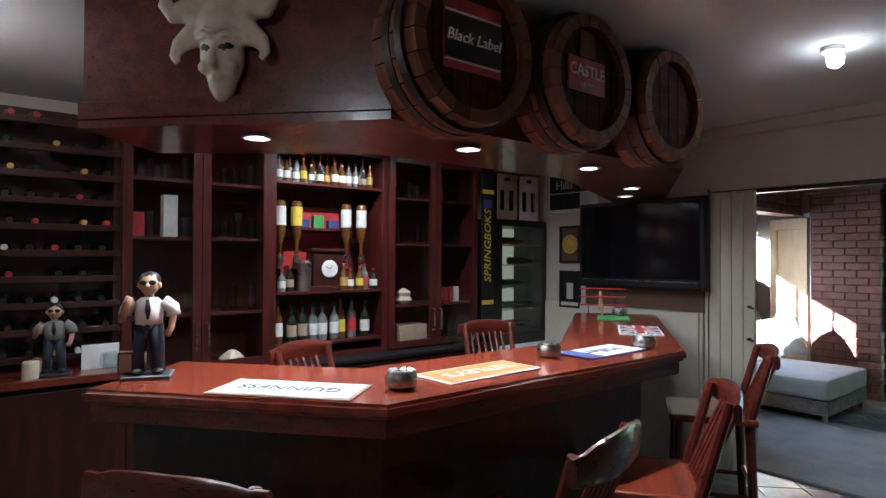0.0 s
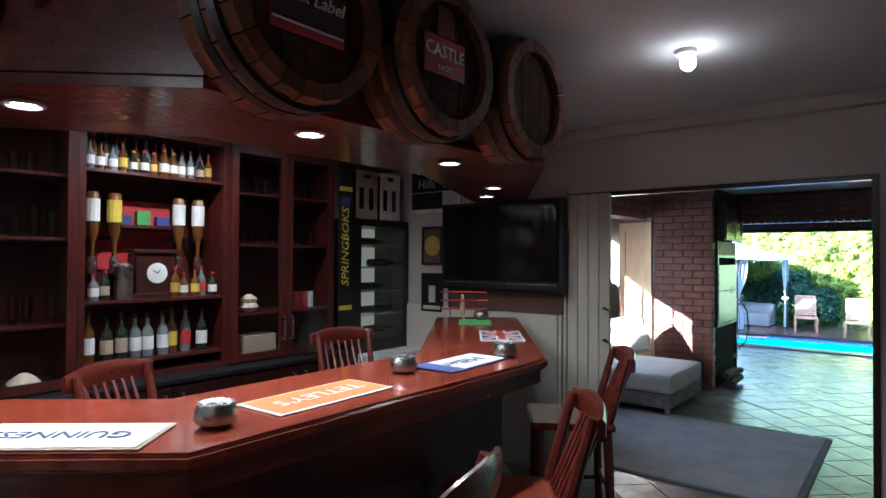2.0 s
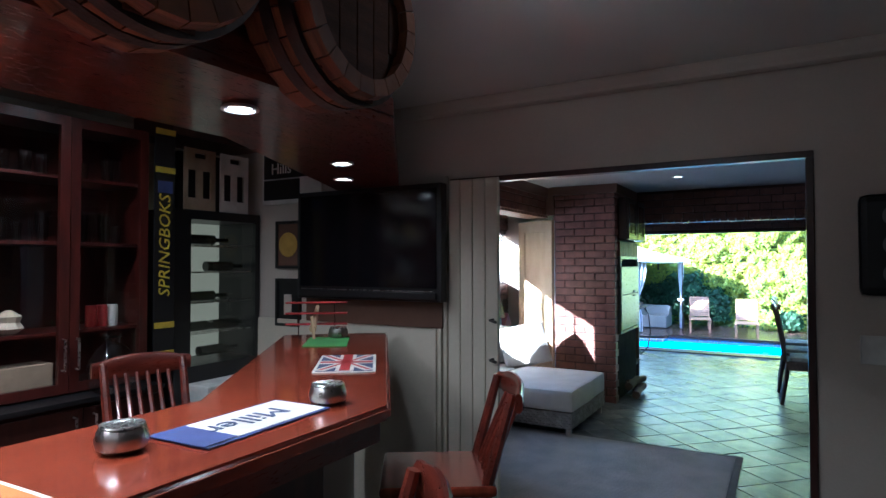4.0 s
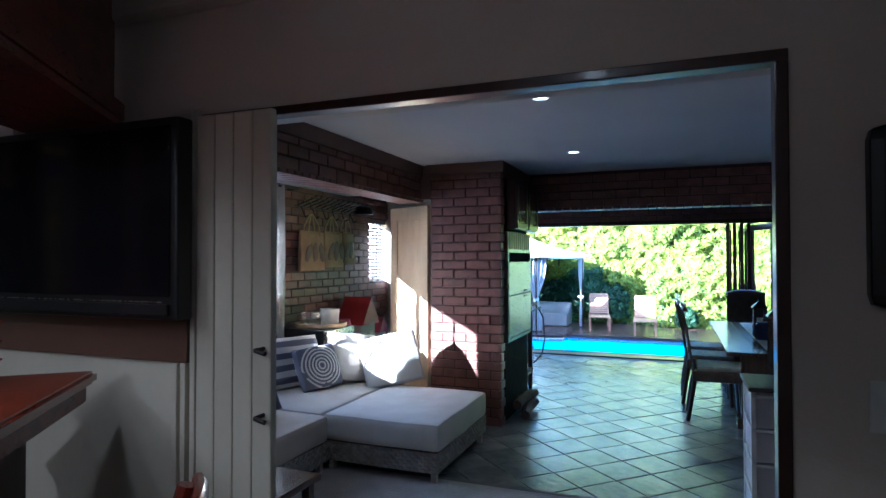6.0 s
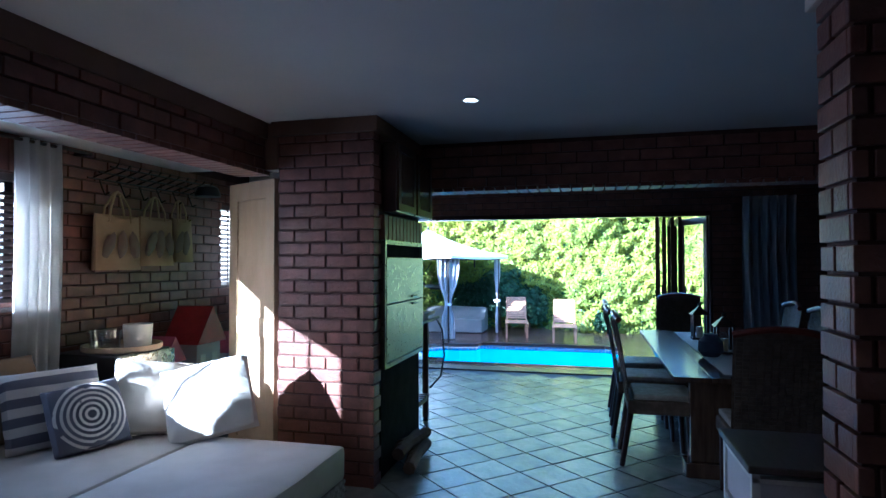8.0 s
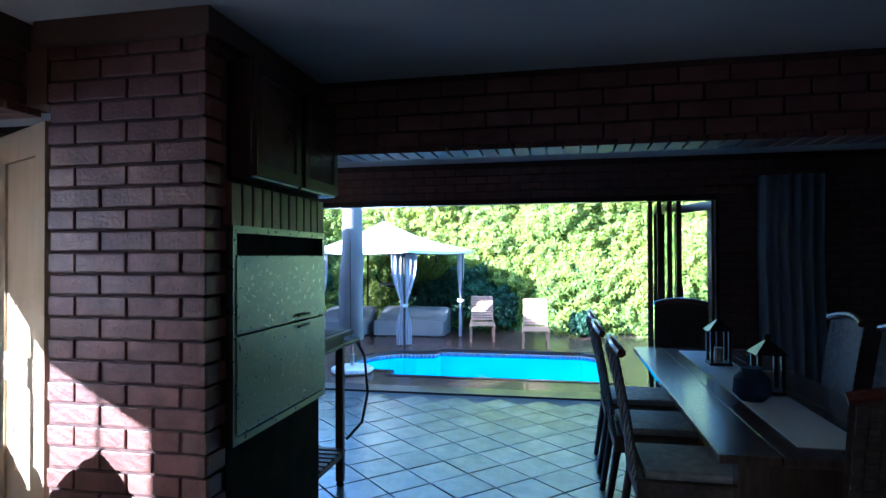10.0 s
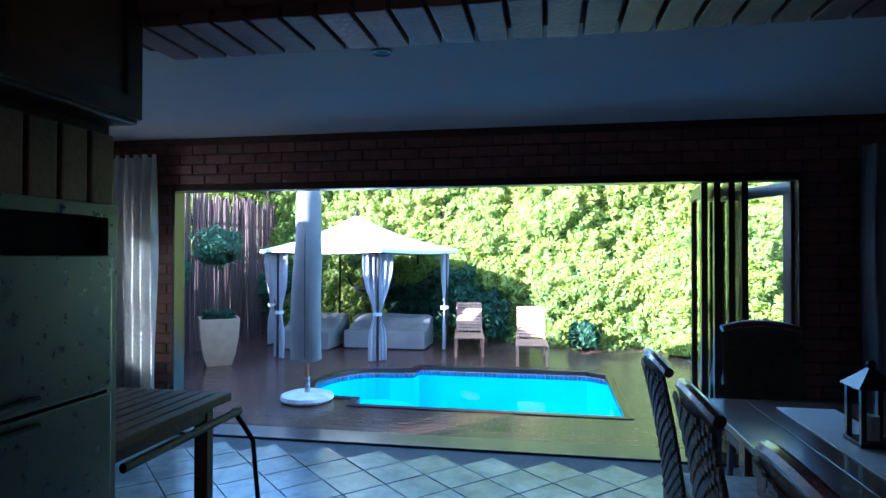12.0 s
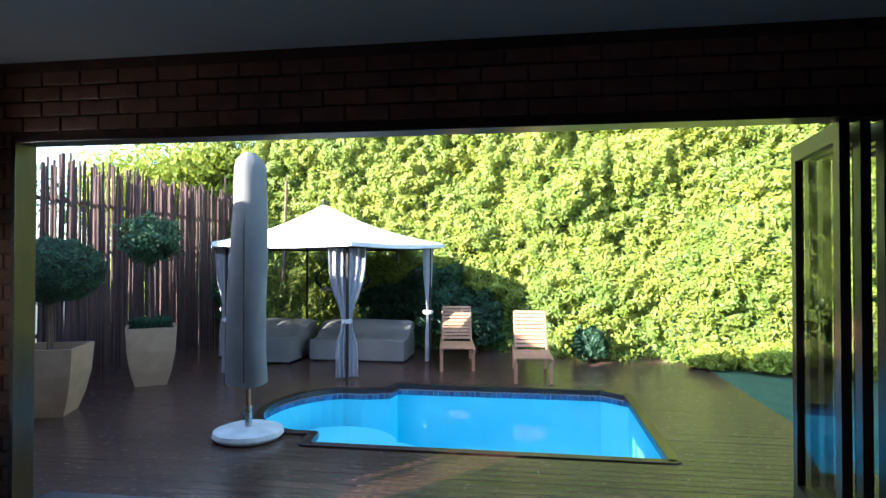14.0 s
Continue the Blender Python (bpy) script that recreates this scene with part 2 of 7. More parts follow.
# ---- building helpers ----
def box(bm, x0, x1, y0, y1, z0, z1, bevel=0.0, turn=None):
    r = bmesh.ops.create_cube(bm, size=1)
    v = r["verts"]
    bmesh.ops.scale(bm, vec=(abs(x1 - x0), abs(y1 - y0), abs(z1 - z0)), verts=v)
    if bevel:
        es = list({e for q in v for e in q.link_edges})
        out = bmesh.ops.bevel(bm, geom=es, offset=bevel, segments=2, affect="EDGES", profile=0.6)
        v = list({q for f in out["faces"] for q in f.verts} | {q for q in v if q.is_valid})
    m = Matrix.Translation(((x0 + x1) / 2, (y0 + y1) / 2, (z0 + z1) / 2))
    if turn is not None:
        m = m @ turn
    bmesh.ops.transform(bm, matrix=m, verts=v)
    return bm


def abox(x0, x1, y0, y1, z0, z1, bevel=0.0, turn=None):
    return box(bmesh.new(), x0, x1, y0, y1, z0, z1, bevel, turn)


def tube(bm, a, b, r0, r1=None, seg=12):
    a, b = Vector(a), Vector(b)
    r1 = r0 if r1 is None else r1
    d = b - a
    res = bmesh.ops.create_cone(bm, cap_ends=True, segments=seg, radius1=r0, radius2=max(r1, 1e-4), depth=d.length)
    bmesh.ops.transform(bm, matrix=Matrix.Translation((a + b) / 2) @ d.to_track_quat("Z", "Y").to_matrix().to_4x4(), verts=res["verts"])
    return bm


def lathe(profile, seg=20, bm=None, at=(0, 0, 0)):
    """A turned body from (radius, height) pairs."""
    bm = bm or bmesh.new()
    rings = []
    for r, z in profile:
        rings.append([bm.verts.new((at[0] + r * math.cos(2 * math.pi * i / seg), at[1] + r * math.sin(2 * math.pi * i / seg), at[2] + z)) for i in range(seg)])
    for p, q in zip(rings, rings[1:]):
        for i in range(seg):
            bm.faces.new((p[i], p[(i + 1) % seg], q[(i + 1) % seg], q[i]))
    bm.faces.new(rings[0][::-1])
    bm.faces.new(rings[-1])
    return bm


def sweep(pts, radii, seg=10, flat=1.0, bm=None):
    """One closed tapering tube through the points; flat squeezes it along y."""
    bm = bm or bmesh.new()
    pts = [Vector(p) for p in pts]
    rings = []
    for i, p in enumerate(pts):
        d = (pts[min(i + 1, len(pts) - 1)] - pts[max(i - 1, 0)]).normalized()
        side = d.cross(Vector((0, 1, 0)))
        side = side.normalized() if side.length > 0.05 else Vector((1, 0, 0))
        up = side.cross(d).normalized()
        r = radii[i] if isinstance(radii, (list, tuple)) else radii
        rings.append([bm.verts.new(p + side * math.cos(a) * r + up * math.sin(a) * r * flat) for a in [2 * math.pi * k / seg for k in range(seg)]])
    for a, b in zip(rings, rings[1:]):
        for k in range(seg):
            bm.faces.new((a[k], a[(k + 1) % seg], b[(k + 1) % seg], b[k]))
    bm.faces.new(rings[0][::-1])
    bm.faces.new(rings[-1])
    bmesh.ops.recalc_face_normals(bm, faces=bm.faces[:])
    return bm


def bent_rail(half, rows, thick, n=14):
    """A bowed board from x=-half to half; rows(u) gives its middle y, its foot and its top at u from -1 to 1."""
    bm = bmesh.new()
    rings = []
    for i in range(n + 1):
        u = 2 * i / n - 1
        y, z0, z1 = rows(u)
        c = min(0.012, (z1 - z0) * 0.3)
        h = thick / 2
        rings.append([bm.verts.new((u * half, y + dy, z)) for dy, z in ((-h, z0 + c), (-h, z1 - c), (-h * 0.4, z1), (h * 0.4, z1), (h, z1 - c), (h, z0 + c), (h * 0.4, z0), (-h * 0.4, z0))])
    for a, b in zip(rings, rings[1:]):
        for k in range(8):
            bm.faces.new((a[k], a[(k + 1) % 8], b[(k + 1) % 8], b[k]))
    bm.faces.new(rings[0][::-1])
    bm.faces.new(rings[-1])
    bmesh.ops.recalc_face_normals(bm, faces=bm.faces[:])
    return bm


def prism(bm, outline, z0, z1, bevel=0.0):
    low = [bm.verts.new((x, y, z0)) for x, y in outline]
    top = [bm.verts.new((x, y, z1)) for x, y in outline]
    n = len(outline)
    faces = [bm.faces.new(low[::-1]), bm.faces.new(top)]
    for i in range(n):
        faces.append(bm.faces.new((low[i], low[(i + 1) % n], top[(i + 1) % n], top[i])))
    bmesh.ops.recalc_face_normals(bm, faces=faces)
    if bevel:
        bmesh.ops.bevel(bm, geom=list({e for f in faces[:2] for e in f.edges}), offset=bevel, segments=3, affect="EDGES")
    return bm


def to_mesh(name, bm, mat, smooth=False):
    me = bpy.data.meshes.new(name)
    bm.to_mesh(me)
    bm.free()
    me.materials.append(M[mat] if isinstance(mat, str) else mat)
    if smooth:
        for p in me.polygons:
            p.use_smooth = True
        me.set_sharp_from_angle(angle=radians(40))
    return me


def structure(name, bm, mat, label="", category="", smooth=False):
    return tagged(new(name, to_mesh(name, bm, mat, smooth)), label, category, kind="structure")


def thing(name, at, label, category, group="", kind=""):
    ob = new(name)
    ob.empty_display_size = 0.1
    ob.location = at
    return tagged(ob, label, category, group, kind)


def solid(name, bm, mat, label, category, group="", smooth=False, kind=""):
    return tagged(new(name, to_mesh(name, bm, mat, smooth)), label, category, group, kind)


def part(name, bm, mat, parent, label="", smooth=False):
    """Links a bmesh, given in the world, as one mesh under a thing or a part."""
    off, p = Vector((0, 0, 0)), parent
    while p is not None:
        off += p.location
        p = p.parent
    bmesh.ops.translate(bm, vec=-off, verts=bm.verts)
    ob = new(name, to_mesh(name, bm, mat, smooth))
    ob.parent = parent
    return tagged(ob, label)


def piece(name, me, at, parent, rz=0.0, rx=0.0):
    ob = new(name, me)
    ob.parent = parent
    ob.location = at
    if rz or rx:
        ob.rotation_euler = (rx, 0, rz)
    return ob


def text_bm(s, size, at, rot, depth=0.002, shear=0.0, mirror=False):
    cu = bpy.data.curves.new("lettering", "FONT")
    cu.body, cu.size, cu.extrude, cu.align_x, cu.align_y, cu.shear = s, size, depth, "CENTER", "CENTER", shear
    cu.resolution_u = 2
    ob = bpy.data.objects.new("lettering", cu)
    scene.collection.objects.link(ob)
    dg = bpy.context.evaluated_depsgraph_get()
    me = bpy.data.meshes.new_from_object(ob.evaluated_get(dg))
    bm = bmesh.new()
    bm.from_mesh(me)
    bpy.data.objects.remove(ob)
    bpy.data.curves.remove(cu)
    bpy.data.meshes.remove(me)
    bmesh.ops.transform(bm, matrix=Matrix.Translation(at) @ rot, verts=bm.verts)
    return bm


FACE_NX = Euler((radians(90), 0, radians(-90))).to_matrix().to_4x4()   # reads from the -x side
FACE_NY = Euler((radians(90), 0, 0)).to_matrix().to_4x4()              # reads from the -y side


def pillow_bm(w, h, d, crown=0.5, seg=12):
    bm = bmesh.new()
    grid = {}
    for s in (1, -1):
        for i in range(seg + 1):
            for j in range(seg + 1):
                u, v = 2 * i / seg - 1, 2 * j / seg - 1
                edge = abs(u) == 1 or abs(v) == 1
                if edge and s == -1:
                    grid[s, i, j] = grid[1, i, j]
                    continue
                pinch = 1 - 0.07 * (u * u * (1 - v * v) + v * v * (1 - u * u)) * -1 - 0.09 * (1 - u * u * v * v) * (abs(u) == 1 or abs(v) == 1)
                t = ((1 - u ** 4) * (1 - v ** 4)) ** crown
                wob = 0.012 * noise.noise((u * 3, v * 3, s * 5 + w * 9))
                grid[s, i, j] = bm.verts.new((u * w / 2 * pinch, s * (t * d / 2) + wob, v * h / 2 * pinch + h / 2))
    for s in (1, -1):
        for i in range(seg):
            for j in range(seg):
                q = [grid[s, i, j], grid[s, i + 1, j], grid[s, i + 1, j + 1], grid[s, i, j + 1]]
                bm.faces.new(q if s == -1 else q[::-1])
    return bm


def curtain_bm(x0, y0, x1, y1, z0, z1, folds=6, amp=0.04, pinch=None):
    bm = bmesh.new()
    n, rows = folds * 8, 14
    d = Vector((x1 - x0, y1 - y0, 0))
    nrm = Vector((-d.y, d.x, 0)).normalized()
    vs = []
    for r in range(rows + 1):
        z = z0 + (z1 - z0) * r / rows
        w = 1.0
        if pinch:
            w = 1 - pinch[1] * math.exp(-((z - pinch[0]) / pinch[2]) ** 2)
            if z < pinch[0]:
                w = min(w + 0.0, 0.6)
        row = []
        for i in range(n + 1):
            s = i / n
            a = amp * math.sin(2 * math.pi * folds * s + 0.6 * math.sin(3 * z)) * (0.8 + 0.3 * math.sin(7 * s))
            p = Vector((x0, y0, z)) + d * (0.5 + (s - 0.5) * w) + nrm * a * max(w, 0.35)
            row.append(bm.verts.new(p))
        vs.append(row)
    for a, b in zip(vs, vs[1:]):
        for i in range(n):
            bm.faces.new((a[i], a[i + 1], b[i + 1], b[i]))
    bmesh.ops.solidify(bm, geom=bm.faces[:], thickness=0.004)
    return bm


def wall_with_holes(axis, at0, at1, u0, u1, z0, z1, holes):
    """A wall slab between at0 and at1 on axis, spanning u0..u1 along the other, with rectangular holes (ua, ub, za, zb)."""
    bm = bmesh.new()
    us = sorted({u0, u1, *[h[0] for h in holes], *[h[1] for h in holes]})
    for a, b in zip(us, us[1:]):
        cuts = sorted((h[2], h[3]) for h in holes if h[0] <= a and h[1] >= b)
        z = z0
        for c, d in cuts + [(z1, z1)]:
            if c > z:
                if axis == "x":
                    box(bm, at0, at1, a, b, z, c)
                else:
                    box(bm, a, b, at0, at1, z, c)
            z = max(z, d)
    return bm


# ---- structure ----
FLOOR_BED = abox(-3.0, 12.03, -3.2, 4.95, -0.3, -0.012)
structure("floor", FLOOR_BED, "grout", "dark grout bed under the slate floor tiles", "floor")
structure("ceiling", abox(-3.0, 3.98, -3.2, 4.3, 2.50, 2.62), "ceiling", "off-white plastered bar ceiling", "ceiling")
structure("ceiling_2", abox(4.2, 8.62, -3.2, 2.68, 2.44, 2.62), "ceiling_dim", "off-white plastered living room ceiling", "ceiling")
structure("ceiling_3", abox(4.2, 8.62, 2.95, 4.1, 2.30, 2.62), "ceiling_dim", "pale plastered ceiling of the sofa alcove", "ceiling")
structure("ceiling_4", abox(8.87, 12.03, -3.2, 4.7, 2.52, 2.62), "ceiling_dim", "pale plastered ceiling beside the pool opening", "ceiling")
structure("roof", abox(-3.3, 12.6, -3.5, 5.2, 2.63, 2.95), "wall_out", "flat grey roof slab over the house", "roof")
# bar room
structure("wall_west", abox(-3.2, -3.0, -3.2, 4.3, 0, 2.5), "plaster", "beige plastered bar wall", "wall")
structure("wall_south", abox(-3.2, 12.3, -3.4, -3.2, 0, 2.63), "plaster", "beige plastered side wall", "wall")
structure("wall_north", abox(-3.2, 4.2, 4.05, 4.3, 0, 2.5), "plaster", "beige plastered wall behind the bar shelves", "wall")
structure("wall_door", wall_with_holes("x", 3.98, 4.2, -3.2, 4.05, 0, 2.5, [(0.125, 1.95, 0, 2.05)]), "plaster",
          "taupe plastered wall with a wide doorway", "wall")
structure("trim", abox(3.90, 3.98, -3.2, 3.9, 2.42, 2.5, 0.02), "plaster", "narrow plaster cornice", "cornice")
structure("trim_2", abox(3.958, 3.978, 2.02, 3.55, 0.0, 1.17), "cream", "cream painted lower wall panel", "wall panel")
structure("trim_3", abox(3.945, 3.977, 1.99, 3.05, 1.17, 1.34, 0.004), "brown", "brown wooden board under the television", "wall panel")
fr = thing("door_1", (4.09, 0.9, 0), "dark wooden frame round the wide doorway", "door frame", kind="structure")
part("lintel", abox(3.97, 4.03, 0.126, 1.95, 2.02, 2.05, 0.004), "darkwood", fr)
part("jamb", abox(3.97, 4.03, 0.126, 0.158, 0, 2.02, 0.004), "darkwood", fr)

# folding louvred door stacked at the doorway's side
fd = thing("folding_door", (4.08, 1.8, 0), "cream painted folding door stacked open beside the doorway", "door")
for i in range(4):
    y = 1.632 + i * 0.08
    part("leaf", abox(3.945, 3.978, y, y + 0.076, 0.01, 2.04, 0.006), "cream", fd)
for z in (1.02, 1.24):
    part("handle", tube(tube(bmesh.new(), (3.945, 1.66, z), (3.90, 1.66, z), 0.007), (3.90, 1.66, z), (3.90, 1.62, z - 0.01), 0.008), "hoop", fd, "dark metal lever handle")
arch = thing("architrave", (3.96, 2.0, 0), "cream moulded architrave strips beside the doorway", "trim", kind="structure")
for i, y in enumerate((1.965, 2.0, 2.03)):
    part("strip", abox(3.955 - 0.008 * i, 3.977, y, y + 0.022, 0, 2.07 if i == 0 else 1.17, 0.003), "cream", arch)

# living room shell
structure("wall_alcove", wall_with_holes("y", 4.1, 4.32, 4.2, 9.9, 0, 2.6, [(5.2, 7.03, 1.2, 2.05), (9.15, 9.75, 1.23, 2.06)]), "mortar",
          "mortar core of the brick alcove wall", "wall")
structure("wall_left", wall_with_holes("y", 4.7, 4.92, 9.9, 12.3, 0, 2.63, [(10.2, 11.45, 0.85, 2.05)]), "mortar", "mortar core of the brick side wall", "wall")
structure("wall_passage", abox(9.68, 9.9, 3.4, 4.92, 0, 2.6), "plaster", "plastered end wall of the alcove passage", "wall")
structure("wall_pool", wall_with_holes("x", 12.03, 12.14, -3.2, 4.92, -0.3, 2.63, [(-0.98, 4.0, 0.0, 2.085)]), "mortar",
          "mortar core of the wall with the pool opening", "wall")
structure("wall_right_pier", abox(5.76, 5.98, -3.2, -0.205, 0, 2.44), "mortar", "mortar core of the brick pier wall", "wall")
structure("trim_4", abox(5.70, 6.02, -3.2, -0.165, 2.26, 2.44, 0.01), "plaster", "plaster band on top of the brick pier", "trim")
structure("beam_alcove", abox(4.2, 7.73, 2.70, 2.93, 2.115, 2.44), "mortar", "mortar core of the alcove beam", "beam")
structure("beam_dining", abox(8.64, 8.85, -3.2, 1.895, 2.075, 2.63), "mortar", "mortar core of the cross beam", "beam")
structure("wall_column", abox(7.62, 8.70, 1.90, 2.58, 0, 2.44), "mortar", "mortar core of the brick fireplace column", "column")
structure("trim_5", abox(4.2, 7.73, 2.66, 2.69, 2.33, 2.44), "brown", "dark brown painted band on top of the alcove beam", "trim")
structure("beam_end", abox(7.605, 7.735, 2.585, 2.695, 2.115, 2.435), "brown", "painted end of the alcove beam at the column", "beam")
structure("trim_6", abox(7.575, 8.74, 1.85, 2.62, 2.34, 2.439, 0.004), "brown", "dark brown painted band on top of the fireplace column", "trim")
w = thing("window_1", (5.9, 4.2, 1.2), "dark aluminium window behind slatted blinds", "window", kind="structure")
part("window_frame", wall_with_holes("y", 4.2, 4.25, 5.2, 7.03, 1.2, 2.05, [(5.25, 6.09, 1.25, 2.0), (6.14, 6.98, 1.25, 2.0)]), "black", w)
g = part("pane", abox(5.25, 6.98, 4.222, 4.226, 1.25, 2.0), "glass", w)
g.visible_shadow = False
part("window_sill", abox(5.15, 7.05, 4.05, 4.12, 1.165, 1.195, 0.004), "slat", w)
w = thing("window_2", (9.45, 4.2, 1.23), "small dark window behind slatted blinds", "window", kind="structure")
part("window_frame", wall_with_holes("y", 4.2, 4.25, 9.15, 9.75, 1.23, 2.06, [(9.2, 9.7, 1.28, 2.01)]), "black", w)
w = thing("window_3", (10.8, 4.8, 0.85), "brick framed side window behind slatted blinds", "window", kind="structure")
part("window_frame", wall_with_holes("y", 4.8, 4.85, 10.2, 11.45, 0.85, 2.05, [(10.25, 10.8, 0.9, 2.0), (10.85, 11.4, 0.9, 2.0)]), "black", w)


def blind(x0, x1, y, z0, z1, group, tilt=30):
    b = thing("venetian_blind", ((x0 + x1) / 2, y, z0), "dark brown wooden venetian blind with open slats", "blind", group)
    part("headrail", abox(x0, x1, y - 0.03, y + 0.03, z1 - 0.05, z1, 0.004), "slat", b)
    me = to_mesh("slat", abox(-(x1 - x0) / 2, (x1 - x0) / 2, -0.029, 0.029, -0.0015, 0.0015), "slat")
    n = int((z1 - z0 - 0.08) / 0.046)
    for i in range(n):
        piece("slat", me, (0, 0, 0.03 + i * 0.046), b, rx=radians(tilt))
    part("bottom_rail", abox(x0, x1, y - 0.025, y + 0.025, z0, z0 + 0.018, 0.003), "slat", b)
    for x in (x0 + 0.15, (x0 + x1) / 2, x1 - 0.15):
        part("tape", abox(x - 0.012, x + 0.012, y - 0.027, y - 0.0255, z0, z1), "slat", b)
    return b


blind(5.22, 6.12, 4.14, 1.2, 2.05, "alcove blinds")
blind(6.13, 7.02, 4.14, 1.2, 2.05, "alcove blinds")
blind(9.16, 9.66, 4.14, 1.23, 2.06, "alcove blinds")
blind(10.22, 11.43, 4.74, 0.85, 2.05, "side window blinds", 4)

# ---- outside ----
DZ = -0.30
bm = bmesh.new()
for x0, x1, y0, y1 in ((-400, 14.0, -400, 400), (17.3, 400, -400, 400), (14.0, 17.3, -400, -0.4), (14.0, 17.3, 4.6, 400)):
    v = [bm.verts.new(p) for p in ((x0, y0, -0.42), (x1, y0, -0.42), (x1, y1, -0.42), (x0, y1, -0.42))]
    bm.faces.new(v)
structure("ground", bm, "ground", "bare garden soil reaching far out", "ground")
# out of view, added to keep the low sun off the deck
structure("house_wing", abox(9.4, 12.25, 7.42, 15, -0.42, 3.6), "wall_out", "unseen plain block added to shade the deck", "house wing")
# added blocker: stops sun passing between the house and the block beyond
structure("screen_wall", abox(12.05, 12.25, 4.94, 7.4, -0.42, 2.95), "wall_out", "unseen plain wall added to block a sun strip on the deck", "wall")
# added backdrop whose shaded side darkens what shows between the slats
structure("boundary_wall", abox(3.0, 9.38, 7.0, 7.2, -0.42, 1.95), "wall_out", "plain wall added outside the alcove window to darken its view", "wall")
structure("lawn", abox(12.3, 24, -9, -1.58, -0.42, -0.315), "turf", "short green lawn beside the deck", "lawn")

POOL = [(14.30, -0.08), (14.32, 3.18), (14.66, 3.22), (14.66, 3.45)]
POOL += [(15.66 - 1.0 * math.cos(a), 3.35 + 0.78 * math.sin(a)) for a in [radians(d) for d in range(15, 166, 10)]]
POOL += [(16.62, 3.30), (16.72, 2.94), (16.98, 2.9), (16.98, 0.22), (16.72, -0.08)]


def inside(x, y):
    c = False
    for (ax, ay), (bx, by) in zip(POOL, POOL[1:] + POOL[:1]):
        if (ay > y) != (by > y) and x < (bx - ax) * (y - ay) / (by - ay) + ax:
            c = not c
    return c


pool = thing("swimming_pool", (15.6, 1.5, DZ), "turquoise swimming pool with rounded steps in a timber deck", "pool", kind="structure")
bm = bmesh.new()
low = [bm.verts.new((x, y, -1.5)) for x, y in POOL]
top = [bm.verts.new((x, y, DZ - 0.14)) for x, y in POOL]
bm.faces.new(low)
for i in range(len(POOL)):
    j = (i + 1) % len(POOL)
    bm.faces.new((low[i], low[j], top[j], top[i]))
part("basin", bm, "pool", pool, "pale turquoise pool plaster")
bm = bmesh.new()
N = len(POOL)
for i in range(N):
    a, b = Vector((*POOL[i], 0)), Vector((*POOL[(i + 1) % N], 0))
    n_t = max(1, int((b - a).length / 0.07))
    for k in range(n_t):
        p, q = a.lerp(b, k / n_t), a.lerp(b, (k + 0.9) / n_t)
        for z in (DZ - 0.07, DZ - 0.14):
            bm.faces.new([bm.verts.new((v.x, v.y, h)) for v, h in ((p, z), (q, z), (q, z + 0.064), (p, z + 0.064))])
tagged(part("mosaic_band", bm, "mosaic", pool, "dark blue mosaic waterline tiles"), kind="stuff")
bm = bmesh.new()
bm.faces.new([bm.verts.new((x, y, DZ - 0.11)) for x, y in POOL[::-1]])
bmesh.ops.triangulate(bm, faces=bm.faces[:])
bmesh.ops.subdivide_edges(bm, edges=bm.edges[:], cuts=6, use_grid_fill=True)
for v in bm.verts:
    v.co.z += 0.006 * noise.noise((v.co.x * 3, v.co.y * 3, 0))
wt = part("water", bm, "water", pool, "clear rippling pool water", smooth=True)
wt.visible_shadow = False
part("step", lathe([(0.72, -0.95), (0.72, -0.72)], 32, at=(15.66, 3.35, 0)), "pool", pool)
part("step", lathe([(0.95, -1.25), (0.95, -0.95)], 32, at=(15.66, 3.1, 0)), "pool", pool)

# deck boards, laid along y, cut round the pool
deck = thing("deck", (15, 3, DZ), "dark brown oiled timber deck round the pool", "deck", kind="structure")
mats = {}
x = 12.30
while x < 20.6:
    wdt = 0.108
    y, runs, start = -1.58, [], None
    while y < 7.5:
        hit = any(inside(x + wdt * f, y) for f in (0.0, 0.5, 1.0))
        if not hit and start is None:
            start = y
        if hit and start is not None:
            runs.append((start, y))
            start = None
        y += 0.02
    if start is not None:
        runs.append((start, 7.5))
    for a, b in runs:
        cuts = [a] + sorted(random.uniform(a, b) for _ in range(int((b - a) / 3.2))) + [b]
        for c, d in zip(cuts, cuts[1:]):
            if d - c < 0.05:
                continue
            me = to_mesh("board", abox(-wdt / 2, wdt / 2, -(d - c) / 2 + 0.002, (d - c) / 2 - 0.002, -0.028, 0, 0.003), "deck")
            piece("board", me, (x + wdt / 2 - 15, (c + d) / 2 - 3, random.uniform(-0.0015, 0.0015)), deck)
    x += wdt + 0.006
bm = bmesh.new()
for i in range(N):
    a, b = Vector((*POOL[i], 0)), Vector((*POOL[(i + 1) % N], 0))
    dv = (b - a)
    ang = math.atan2(dv.y, dv.x)
    c = (a + b) / 2
    box(bm, c.x - dv.length / 2 - 0.02, c.x + dv.length / 2 + 0.02, c.y - 0.05, c.y + 0.05, DZ - 0.05, DZ + 0.012, 0.004, Matrix.Rotation(ang, 4, "Z"))
part("coping", bm, "darkwood", deck, "dark timber edging round the pool")
structure("threshold", abox(12.0, 12.30, -0.98, 3.98, -0.3, 0.008, 0.004), "darkwood", "dark door track along the floor's edge", "threshold")


# ---- bricks ----
BL, BH, BW, MJ = 0.222, 0.073, 0.03, 0.012
BRICK_MESH = {}


